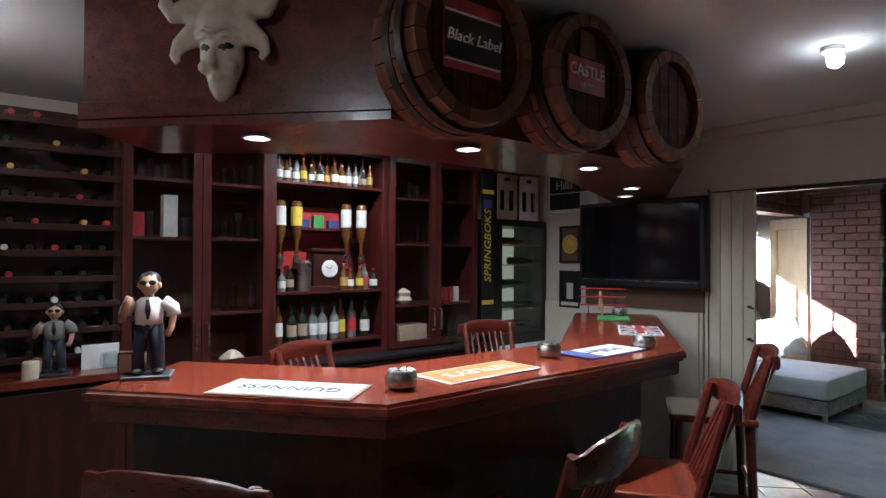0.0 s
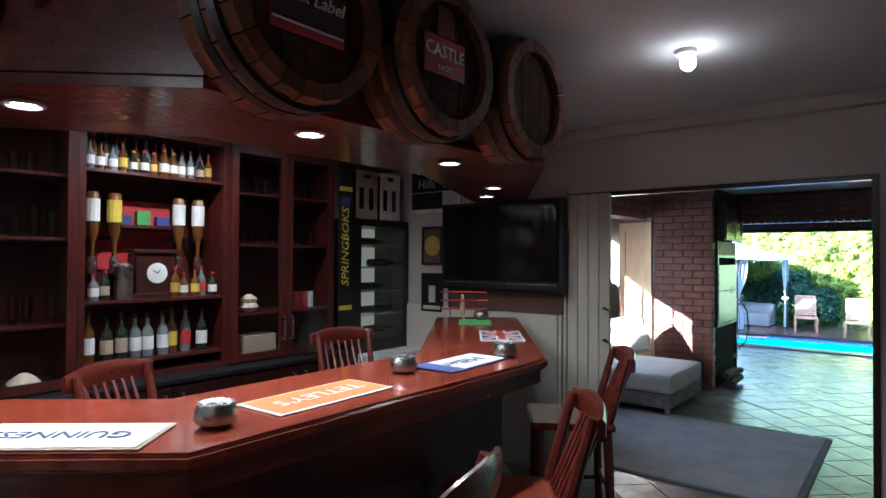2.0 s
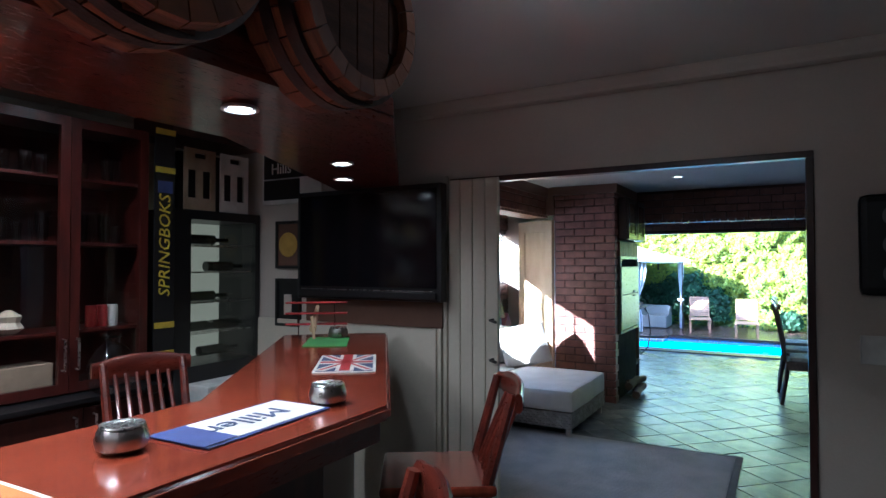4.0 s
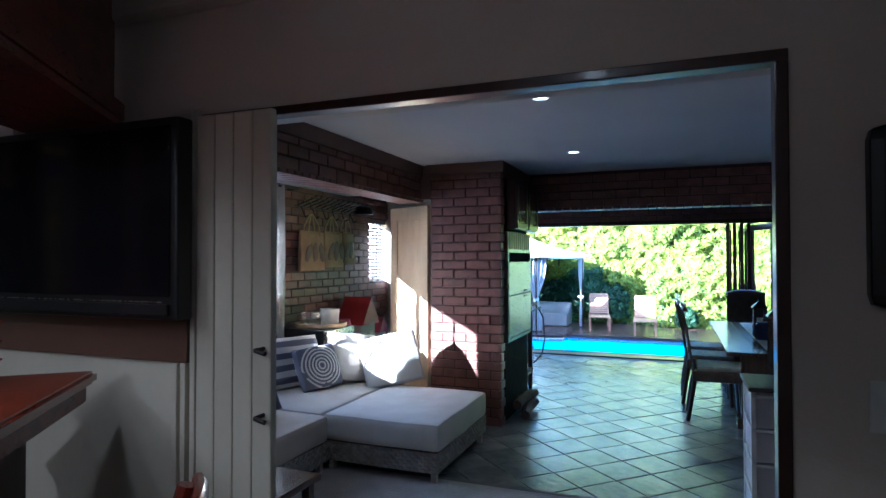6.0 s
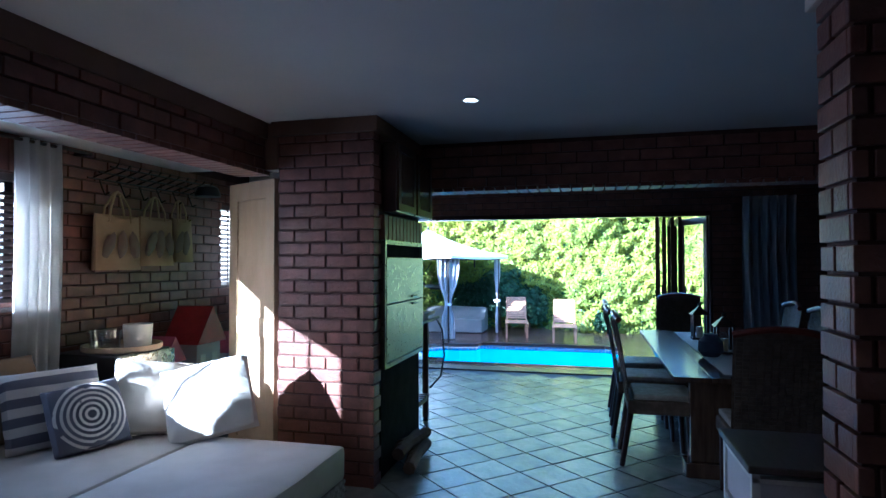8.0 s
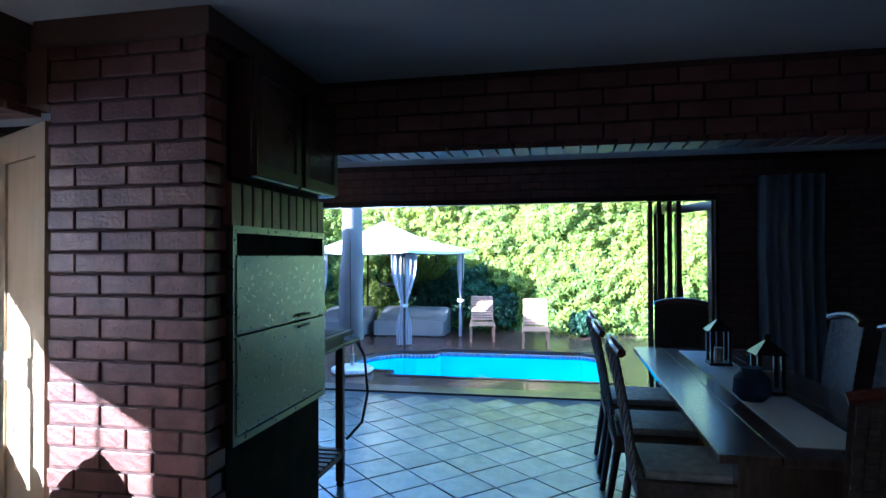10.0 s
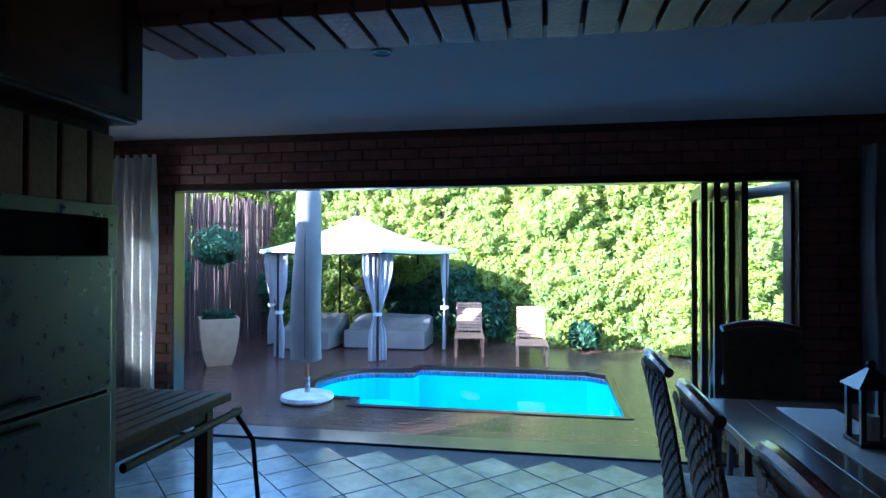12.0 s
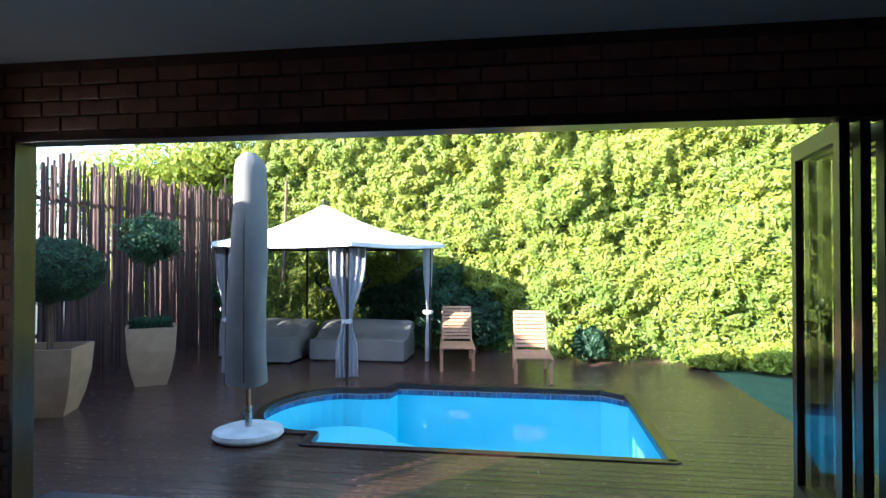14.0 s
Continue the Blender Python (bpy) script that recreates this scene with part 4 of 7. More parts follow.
for a, ln in ((35, 0.03), (-60, 0.045)):
    part("clock_hand", tube(bmesh.new(), (1.765, 3.586, 1.48), (1.765 + ln * math.sin(radians(a)), 3.586, 1.48 + ln * math.cos(radians(a))), 0.003, 0.0015, 6), "black", ck)
fl = solid("hip_flask", lathe([(0.05, 0), (0.05, 0.19), (0.03, 0.21)], 16, at=(1.58, 3.62, 1.331)), "pewter", "brushed pewter tankard beside the clock", "tankard", smooth=True)


M["glass_thick"] = glass_material("glass_thick", (0.93, 0.96, 0.96), 0.05, 1.4, 0.10)


def tumbler(x, y, z, h, r):
    t = thing("glass_tumbler", (x, y, z), "clear drinking glass in the cabinet", "glass", "glasses in the cabinets")
    part("bowl", lathe([(r * 0.75, 0), (r, h), (r * 0.94, h), (r * 0.7, 0.008)], 12, at=(x, y, z)), "glass_thick", t, smooth=True)


for cx, zs in (((0.48, 0.84), (1.22, 1.68, 2.02)), ((0.92, 1.25), (1.22, 1.68, 2.02)), ((2.27, 2.62), (1.67, 2.02)), ((2.7, 3.04), (1.67, 2.02))):
    for z in zs:
        for i in range(4):
            x = cx[0] + 0.03 + (cx[1] - cx[0] - 0.06) * i / 3
            tumbler(x + rb.uniform(-0.01, 0.01), 3.66 + rb.uniform(-0.03, 0.06), z + 0.001, rb.uniform(0.10, 0.17), rb.uniform(0.028, 0.038))
solid("gift_box", abox(0.66, 0.74, 3.58, 3.66, 1.681, 1.93, 0.003), "paper", "tall white whisky gift box", "box")
solid("gift_box", abox(0.49, 0.56, 3.60, 3.68, 1.681, 1.82, 0.003), "red", "small red gift box on the shelf", "box")
solid("glass_block", abox(2.72, 2.86, 3.55, 3.62, 1.671, 1.84, 0.01), "glass_thick", "square frosted glass award", "award")
for i, x in enumerate((2.83, 2.89, 2.95)):
    solid("tin_can", lathe([(0.027, 0), (0.03, 0.01), (0.03, 0.11), (0.027, 0.12)], 14, at=(x, 3.62, 1.201)), "red" if i < 2 else "paper", "red and silver drinks can", "can", "cans on the shelf", smooth=True)
solid("ornament", lathe([(0.03, 0), (0.07, 0.03), (0.05, 0.06), (0.06, 0.09), (0.015, 0.12)], 9, at=(2.42, 3.62, 1.201)), "ivory", "carved ivory coloured ornament", "ornament")
solid("ornament", lathe([(0.05, 0), (0.08, 0.02), (0.05, 0.05), (0.02, 0.07)], 9, at=(1.08, 3.60, 0.901)), "ivory", "carved shell dish ornament", "ornament")
solid("wooden_box", abox(2.34, 2.60, 3.55, 3.70, 0.902, 1.04, 0.004), "card", "small wooden cigar box", "box")
jar = thing("glass_jar", (2.82, 3.40, 0.87), "large clear glass jar with a handle on the worktop", "jar")
part("body", lathe([(0.08, 0), (0.12, 0.05), (0.125, 0.14), (0.08, 0.23), (0.04, 0.26), (0.05, 0.29)], 20, at=(2.82, 3.40, 0.869)), "glass_thick", jar, smooth=True)
part("lid", lathe([(0.05, 0.29), (0.05, 0.31), (0.015, 0.33), (0.02, 0.35)], 14, at=(2.82, 3.40, 0.869)), "glass_thick", jar, smooth=True)

# wine rack left of the cabinets
rk = thing("wine_rack", (-0.9, 3.6, 0.95), "dark wooden wall rack filled with wine bottles", "wine rack")
part("back_panel", abox(-2.3, 0.418, 3.80, 3.83, 0.99, 2.38), "darkwood", rk)
rows = [1.06 + i * 0.137 for i in range(10)]
for z in rows:
    part("rail", abox(-2.3, 0.418, 3.50, 3.53, z - 0.045, z - 0.012, 0.003), "darkwood", rk)
for x in (-2.3, -1.4, -0.5, 0.39):
    part("upright", abox(x, x + 0.028, 3.531, 3.80, 0.99, 2.38), "darkwood", rk)
caps = ["black", "red", "gold", "paper", "black", "darkwood", "darkwood"]
for zi, z in enumerate(rows):
    for i in range(15):
        x = -1.18 + i * 0.108 + (0.02 if zi % 2 else 0)
        if x > 0.37 or rb.random() < 0.15:
            continue
        b = thing("wine_bottle", (x, 3.5, z), "dark wine bottle lying in the rack", "wine bottle", "bottles in the wine rack")
        me_b = bpy.data.meshes.get("rack_bottle_body")
        if me_b is None:
            g1 = lathe([(0.012, 0.0), (0.013, 0.07), (0.036, 0.12), (0.036, 0.28)], 10)
            bmesh.ops.transform(g1, matrix=Matrix.Rotation(radians(-90), 4, "X"), verts=g1.verts)
            me_b = to_mesh("rack_bottle_body", g1, "bottle_dark", True)
        piece("glass_body", me_b, (0, 0.0, 0.0), b)
        cm = rb.choice(caps)
        me_c = bpy.data.meshes.get("cap_" + cm)
        if me_c is None:
            g1 = lathe([(0.015, -0.004), (0.016, 0.05)], 10)
            bmesh.ops.transform(g1, matrix=Matrix.Rotation(radians(-90), 4, "X"), verts=g1.verts)
            me_c = to_mesh("cap_" + cm, g1, cm)
        piece("cap", me_c, (0, 0, 0), b)
lc = thing("low_cabinet", (-0.9, 3.5, 0), "dark wooden cabinet under the wine rack", "cabinet")
part("body", abox(-2.3, 0.415, 3.30, 3.83, 0.05, 0.93, 0.004), "darkwood", lc)
part("worktop", abox(-2.32, 0.416, 3.24, 3.83, 0.931, 0.97, 0.006), "mahogany", lc)
for i in range(4):
    a = -1.9 + i * 0.57
    d = part("door", abox(a, a + 0.56, 3.28, 3.299, 0.1, 0.9, 0.004), "darkwood", lc)
    handle(d, a + (0.5 if i % 2 == 0 else 0.06), 3.28, 0.58, 0.86)

# scarf, fridge, sign and pictures
sc = thing("supporters_scarf", (3.17, 3.46, 1.6), "black and yellow sports scarf hung lengthwise", "scarf")
part("cloth", abox(3.11, 3.245, 3.47, 3.482, 0.98, 2.36, 0.004), "black", sc)
for z in (1.0, 1.17, 2.10, 2.33):
    part("stripe", abox(3.112, 3.243, 3.464, 3.469, z, z + 0.035), "yellow", sc)
part("patch", abox(3.13, 3.225, 3.464, 3.469, 1.98, 2.05), "blue", sc)
part("lettering", text_bm("SPRINGBOKS", 0.105, (3.178, 3.466, 1.66), FACE_NY @ Matrix.Rotation(radians(90), 4, "Z"), 0.001, 0.2), "yellow", sc)
fg = thing("wine_fridge", (3.62, 3.6, 0.5), "black wine fridge with a lit glass door", "fridge")
part("body", wall_with_holes("y", 3.52, 3.95, 3.28, 3.97, 0.72, 1.9, [(3.40, 3.93, 0.90, 1.84)]), "black", fg)
part("light_panel", abox(3.40, 3.93, 3.90, 3.91, 0.9, 1.84), "fridge_glow", fg, "warm lit back panel")
part("pane", abox(3.40, 3.93, 3.53, 3.534, 0.9, 1.84), "glass", fg)
for z in (1.1, 1.3, 1.5, 1.68):
    for k in range(5):
        y = 3.57 + k * 0.075
        part("rack_wire", tube(bmesh.new(), (3.40, y, z - 0.004), (3.93, y, z - 0.004), 0.003, 0.003, 6), "steel", fg)
for i, (x, z) in enumerate(((3.6, 1.3), (3.75, 1.5), (3.55, 1.1), (3.8, 1.1), (3.6, 1.68), (3.7, 0.93))):
    solid("wine_bottle", tube(tube(bmesh.new(), (x - 0.13, 3.66, z + 0.036), (x + 0.08, 3.66, z + 0.036), 0.034), (x + 0.08, 3.66, z + 0.036), (x + 0.2, 3.66, z + 0.036), 0.014), "bottle_dark", "dark wine bottle chilling in the fridge", "wine bottle", "bottles in the fridge", smooth=True)
part("plinth", abox(3.28, 3.97, 3.53, 3.95, 0.0, 0.718), "black", fg)
solid("ice_chest", abox(3.36, 3.92, 3.30, 3.515, 0.45, 0.80, 0.01), "plastic_white", "white freezer box below the wine fridge", "freezer")
for x in (3.36, 3.64):
    cc = thing("bottle_carrier", (x + 0.12, 3.6, 1.9), "beige cardboard bottle carrier with cut-outs", "box", "carriers on the fridge")
    part("carton", wall_with_holes("y", 3.54, 3.55, x, x + 0.24, 1.902, 2.30, [(x + 0.03, x + 0.09, 1.98, 2.16), (x + 0.14, x + 0.20, 1.98, 2.16), (x + 0.08, x + 0.16, 2.24, 2.275)]), "card" if x < 3.5 else "paper", cc)
    part("inside", abox(x + 0.005, x + 0.235, 3.60, 3.72, 1.902, 2.28), "black", cc)
structure("trim_7", abox(3.25, 3.975, 3.5, 3.9, 2.36, 2.499), "darkwood", "dark wooden board over the fridge recess", "trim")
sg = thing("street_sign", (3.97, 3.15, 2.1), "black and white framed street sign picture", "sign")
part("backing", abox(3.955, 3.976, 2.93, 3.48, 1.97, 2.42, 0.004), "paper", sg)
part("panel", abox(3.95, 3.954, 2.95, 3.46, 2.15, 2.40), "black", sg)
part("panel", abox(3.95, 3.954, 3.12, 3.46, 2.0, 2.14), "black", sg)
part("lettering", text_bm("Beverly", 0.10, (3.948, 3.25, 2.335), FACE_NX), "paper", sg)
part("lettering", text_bm("Hills", 0.11, (3.948, 3.29, 2.215), FACE_NX), "paper", sg)
ar = tube(bmesh.new(), (3.947, 3.10, 2.18), (3.947, 3.03, 2.25), 0.011, 0.011, 6)
tube(ar, (3.947, 3.02, 2.265), (3.947, 3.02, 2.20), 0.011, 0.011, 6)
tube(ar, (3.947, 3.02, 2.262), (3.947, 3.085, 2.262), 0.011, 0.011, 6)
part("arrow", ar, "paper", sg)
for z0, z1, m, lab in ((1.52, 1.85, "gold", "small framed picture with a gold badge"), (1.12, 1.45, "darkwood", "small dark framed team picture")):
    pc = thing("framed_picture", (3.97, 3.24, z0), lab, "picture", "pictures beside the television")
    part("frame", wall_with_holes("x", 3.955, 3.976, 3.12, 3.35, z0, z1, [(3.14, 3.33, z0 + 0.02, z1 - 0.02)]), "black", pc)
    part("sheet", abox(3.965, 3.97, 3.14, 3.33, z0 + 0.02, z1 - 0.02), "brown" if m == "gold" else "black", pc)
    if m == "gold":
        bm = lathe([(0.085, 0), (0.085, 0.004)], 28)
        bmesh.ops.transform(bm, matrix=Matrix.Translation((3.964, 3.235, z0 + 0.165)) @ Matrix.Rotation(radians(-90), 4, "Y"), verts=bm.verts)
        part("badge", bm, "gold", pc)
    else:
        part("print", abox(3.961, 3.964, 3.2, 3.27, z0 + 0.08, z0 + 0.22), "plaster", pc)
tv = thing("television", (3.88, 2.47, 1.33), "large black flat television on the wall", "television")
part("casing", abox(3.85, 3.92, 1.94, 3.04, 1.33, 2.02, 0.01), "black", tv)
part("screen", abox(3.845, 3.849, 1.97, 3.01, 1.41, 1.99), "screen", tv)
part("speaker_bar", abox(3.835, 3.849, 1.97, 3.01, 1.345, 1.385, 0.004), "black", tv)
part("strip", abox(3.833, 3.8345, 1.99, 2.99, 1.39, 1.394), "steel", tv)
part("bracket", abox(3.92, 3.975, 2.3, 2.6, 1.5, 1.8), "black", tv)


# bar stools
def stool(label):
    s = thing("bar_stool", (0, 0, 0), label, "bar stool", "bar stools")
    for x in (-0.19, 0.19):
        part("leg", tube(bmesh.new(), (x, -0.19, 0), (x * 0.95, -0.17, 0.74), 0.021, 0.024, 8), "mahogany", s)
        bm = tube(bmesh.new(), (x, 0.20, 0), (x * 0.95, 0.17, 0.74), 0.022, 0.024, 8)
        tube(bm, (x * 0.95, 0.17, 0.74), (x * 0.98, 0.27, 1.12), 0.024, 0.018, 8)
        part("back_leg", bm, "mahogany", s)
    part("seat", abox(-0.22, 0.22, -0.22, 0.21, 0.735, 0.775, 0.016), "counter", s)
    for z, y in ((0.28, -0.19), (0.4, 0.19)):
        part("stretcher", tube(bmesh.new(), (-0.19, y, z), (0.19, y, z), 0.014, 0.014, 8), "mahogany", s)
    for x in (-0.19, 0.19):
        part("side_stretcher", tube(bmesh.new(), (x, -0.19, 0.35), (x, 0.195, 0.35), 0.013, 0.013, 8), "mahogany", s)
    part("top_rail", bent_rail(0.232, lambda u: (0.285 + 0.035 * (1 - u * u), 1.035 + 0.02 * u * u, 1.155 - 0.045 * abs(u) ** 3 + 0.018 * max(0.0, abs(u) - 0.8) * 5), 0.028, 20), "mahogany", s, smooth=True)
    for i in range(6):
        x = -0.125 + i * 0.05
        part("slat", tube(bmesh.new(), (x, 0.185, 0.775), (x, 0.30, 1.06), 0.012, 0.010, 6), "mahogany", s)
    for c in s.children:
        c.data.transform(Matrix.Diagonal((1, 1, 0.958, 1)))
    return s


st = stool("red-brown mahogany bar stool with a slatted back")
st.matrix_basis = pose(0.33, 1.36, 0, 0, 0, 127)
copy_thing(st, pose(1.05, 1.07, 0, 0, 0, 194))
copy_thing(st, pose(1.79, 1.11, 0, 0, 0, 216))
copy_thing(st, pose(2.97, 1.45, 0, 0, 0, 213))
copy_thing(st, pose(1.28, 2.55, 0, 0, 0, 20))
copy_thing(st, pose(2.68, 2.75, 0, 0, 0, -15))



# things on the counter
def ashtray(x, y):
    a = thing("ashtray", (x, y, 1.14), "round dented pewter ashtray on the bar", "ashtray", "ashtrays on the bar")
    part("bowl", lathe([(0.034, 0.0), (0.052, 0.012), (0.056, 0.03), (0.05, 0.05), (0.044, 0.058), (0.038, 0.056), (0.044, 0.03)], 24, at=(x, y, 1.1405)), "pewter", a, smooth=True)
    part("rim", lathe([(0.044, 0.054), (0.049, 0.058), (0.047, 0.062), (0.03, 0.058)], 24, at=(x, y, 1.1405)), "steel", a, smooth=True)


for p in ((0.86, 1.41), (1.71, 1.52), (2.28, 1.42), (3.50, 2.40)):
    ashtray(*p)


def bar_mat(cx, cy, ang, w, h, base, words, letter, label, size=0.09, edge="paper"):
    t = thing("bar_towel", (cx, cy, 1.14), label, "bar towel", "towels on the bar")
    part("border", abox(-w / 2, w / 2, -h / 2, h / 2, 0.0008, 0.005, 0.002), edge, t).location = (0, 0, 0)
    t.children[0].data.transform(Matrix.Translation((cx, cy, 1.14)))
    p = new("cloth", to_mesh("cloth", abox(-w / 2 + 0.012, w / 2 - 0.012, -h / 2 + 0.012, h / 2 - 0.012, 0.005, 0.0065), base))
    p.parent = t
    if words:
        q = new("lettering", to_mesh("lettering", text_bm(words, size, (0, 0, 0.008), Matrix.Rotation(math.pi, 4, "Z"), 0.0006), letter))
        q.parent = t
    t.rotation_euler = (0, 0, radians(ang))
    return t


bar_mat(0.565, 1.61, -49.5, 0.48, 0.22, "paper", "GUINNESS", "denim", "white bar towel with dark lettering", 0.075, "card")
bar_mat(1.25, 1.46, 2, 0.47, 0.21, "orange", "TETLEY'S", "paper", "orange bar towel with white lettering", 0.088, "paper")
mm = bar_mat(2.02, 1.47, 2, 0.43, 0.21, "paper", "Miller", "denim", "white and blue bar towel with dark lettering", 0.11, "blue")
q = new("stripe", to_mesh("stripe", abox(-0.22, -0.12, -0.095, 0.095, 0.0068, 0.0078), "blue"))
q.parent = mm
uj = bar_mat(2.86, 1.82, 36, 0.42, 0.24, "denim", "", "paper", "union flag bar towel in red, white and blue")
for ang, ln, wd, m, z in ((28, 0.42, 0.045, "paper", 0.0070), (-28, 0.42, 0.045, "paper", 0.0072), (0, 0.395, 0.07, "paper", 0.0075), (90, 0.215, 0.07, "paper", 0.0075), (0, 0.395, 0.04, "red", 0.0085), (90, 0.215, 0.04, "red", 0.0085), (28, 0.40, 0.014, "red", 0.0080), (-28, 0.40, 0.014, "red", 0.0081)):
    q = new("band", to_mesh("band", abox(-ln / 2, ln / 2, -wd / 2, wd / 2, z - 0.001, z, 0, None), m))
    q.parent = uj
    q.rotation_euler = (0, 0, radians(ang))
bar_mat(3.34, 2.34, 36, 0.36, 0.22, "green", "", "paper", "green printed bar towel", edge="green")
ap = thing("model_aeroplane", (3.50, 2.55, 1.14), "red and tan model triplane on the bar", "model aeroplane")
part("fuselage", tube(bmesh.new(), (3.36, 2.46, 1.20), (3.60, 2.64, 1.30), 0.02, 0.012, 10), "mdf", ap, smooth=True)
for z in (1.215, 1.275, 1.335):
    w = part("wing", abox(-0.17, 0.17, -0.03, 0.03, -0.004, 0.004, 0.003), "red", ap)
    w.data.transform(Matrix.Translation((3.50, 2.55, 1.14)))
    w.matrix_local = pose(-0.03, -0.02, z - 1.14, 0, 0, -52)
for s in (-0.1, 0.1):
    part("strut", tube(bmesh.new(), (3.47 + s * 0.6, 2.53 - s * 0.8, 1.14), (3.47 + s * 0.6, 2.53 - s * 0.8, 1.335), 0.004, 0.004, 6), "darkwood", ap)
part("propeller", tube(bmesh.new(), (3.35, 2.44, 1.13 + 0.02), (3.35, 2.46, 1.27), 0.008, 0.008, 6), "mdf", ap)


def figurine(x, y, z, h, ang, mats, label, raised):
    """A standing caricature figurine, one plain mesh with its painted colours: shirt, trousers, skin, dark, base."""
    bm = bmesh.new()

    def add(mi, fn):
        k = len(bm.faces)
        fn()
        bm.faces.ensure_lookup_table()
        for f in bm.faces[k:]:
            f.material_index = mi

    def ball(c, r):
        bmesh.ops.create_icosphere(bm, subdivisions=2, radius=1.0, matrix=Matrix.Translation(c) @ Matrix.Diagonal((*r, 1)))

    add(4, lambda: box(bm, -0.085, 0.085, -0.07, 0.07, 0, 0.016, 0.004))
    for k in (-1, 1):
        add(1, lambda: sweep([(k * 0.033, -0.005, 0.025), (k * 0.032, 0.0, 0.10), (k * 0.022, 0.0, 0.20)], [0.026, 0.024, 0.03], 10, 1.0, bm))
        add(3, lambda: ball((k * 0.036, -0.018, 0.027), (0.022, 0.038, 0.014)))
    add(1, lambda: ball((0, 0, 0.2), (0.05, 0.036, 0.03)))
    add(0, lambda: sweep([(0, 0, 0.195), (0, -0.004, 0.235), (0, 0, 0.285), (0, 0.002, 0.305)], [0.046, 0.05, 0.052, 0.03], 14, 0.72, bm))
    add(3, lambda: sweep([(0, -0.036, 0.30), (0.002, -0.042, 0.26), (0.002, -0.042, 0.225)], [0.006, 0.011, 0.004], 6, 0.4, bm))
    # one arm bent up, the other hanging with something held
    add(0, lambda: sweep([(-0.05, 0, 0.29), (-0.078, -0.008, 0.26), (-0.082, -0.012, 0.24)], [0.022, 0.024, 0.024], 10, 1.0, bm))
    add(2, lambda: sweep([(-0.08, -0.012, 0.245), (-0.088, -0.03, 0.225), (-0.07, -0.06, 0.26 + raised), (-0.055, -0.06, 0.29 + raised)], [0.014, 0.014, 0.012, 0.016], 8, 1.0, bm))
    add(0, lambda: sweep([(0.05, 0, 0.292), (0.082, -0.004, 0.265), (0.088, -0.006, 0.235)], [0.024, 0.027, 0.026], 10, 1.0, bm))
    add(2, lambda: sweep([(0.086, -0.008, 0.24), (0.08, -0.02, 0.19), (0.066, -0.034, 0.165)], [0.014, 0.012, 0.015], 8, 1.0, bm))
    add(3, lambda: box(bm, -0.105, -0.05, -0.02, 0.03, 0.02, 0.10, 0.006))
    add(2, lambda: sweep([(0, 0, 0.295), (0, -0.004, 0.325)], [0.017, 0.017], 10, 1.0, bm))
    add(2, lambda: ball((0, -0.006, 0.355), (0.036, 0.038, 0.042)))
    add(2, lambda: ball((0, -0.044, 0.35), (0.009, 0.012, 0.011)))
    add(3, lambda: ball((0, 0.008, 0.372), (0.04, 0.04, 0.034)))
    for k in (-1, 1):
        add(3, lambda: ball((k * 0.016, -0.038, 0.364), (0.014, 0.008, 0.010)))
        add(2, lambda: ball((k * 0.037, -0.004, 0.352), (0.007, 0.01, 0.012)))
    bmesh.ops.transform(bm, matrix=pose(x, y, z, 0, 0, ang) @ Matrix.Scale(h / 0.406, 4), verts=bm.verts)
    me = bpy.data.meshes.new("figurine")
    for m in mats:
        me.materials.append(M[m])
    bm.to_mesh(me)
    bm.free()
    for p in me.polygons:
        p.use_smooth = True
    return tagged(new("figurine", me), label, "figurine", "figurines")


figurine(0.255, 2.10, 1.1405, 0.375, -22, ["paper", "dark_cloth", "skin", "black", "cover"], "painted figurine in a white shirt and dark tie on the bar", 0.02)
figurine(0.10, 3.34, 0.971, 0.36, -12, ["cover", "dark_cloth", "skin", "black", "black"], "painted figurine in a grey jacket on the side worktop", 0.0)
solid("small_candle", lathe([(0.035, 0), (0.036, 0.01), (0.036, 0.08), (0.03, 0.085)], 14, at=(0.0, 3.30, 0.971)), "ivory", "short cream candle on the side worktop", "candle", smooth=True)
solid("glass_bowl", lathe([(0.05, 0), (0.08, 0.04), (0.07, 0.09), (0.06, 0.09), (0.06, 0.02)], 18, at=(0.37, 3.31, 0.971)), "glass_thick", "small clear glass bowl", "bowl", smooth=True)
solid("card_notice", abox(0.225, 0.40, 3.40, 3.405, 0.971, 1.10, 0.001), "paper", "white card leaning on the worktop", "card")
wt = thing("wall_ornament", (3.97, -0.16, 1.65), "dark wall ornament with three round dials", "wall ornament")
part("plate", abox(3.955, 3.978, -0.28, -0.03, 1.42, 1.84, 0.03), "black", wt)
for z in (1.51, 1.63, 1.75):
    bm = lathe([(0.045, 0), (0.045, 0.01), (0.038, 0.012)], 20)
    bmesh.ops.transform(bm, matrix=Matrix.Translation((3.954, -0.155, z)) @ Matrix.Rotation(radians(-90), 4, "Y"), verts=bm.verts)
    part("dial", bm, "cover", wt)
solid("light_switch", abox(3.97, 3.979, -0.14, -0.03, 1.13, 1.25, 0.003), "plastic_white", "white wall switch plate", "switch")


# ---- living room things ----
rg = thing("rug", (5.2, 1.6, 0.0), "grey-beige woven flat rug with a dark border", "rug")
part("border", abox(4.32, 6.24, 0.55, 2.85, 0.001, 0.009, 0.003), "rug_dark", rg)
bm = bmesh.new()
x = 4.36
while x < 6.18:
    box(bm, x, x + 0.017, 0.60, 2.80, 0.009, 0.0135)
    x += 0.024
tagged(part("weave", bm, "rug", rg), kind="stuff")


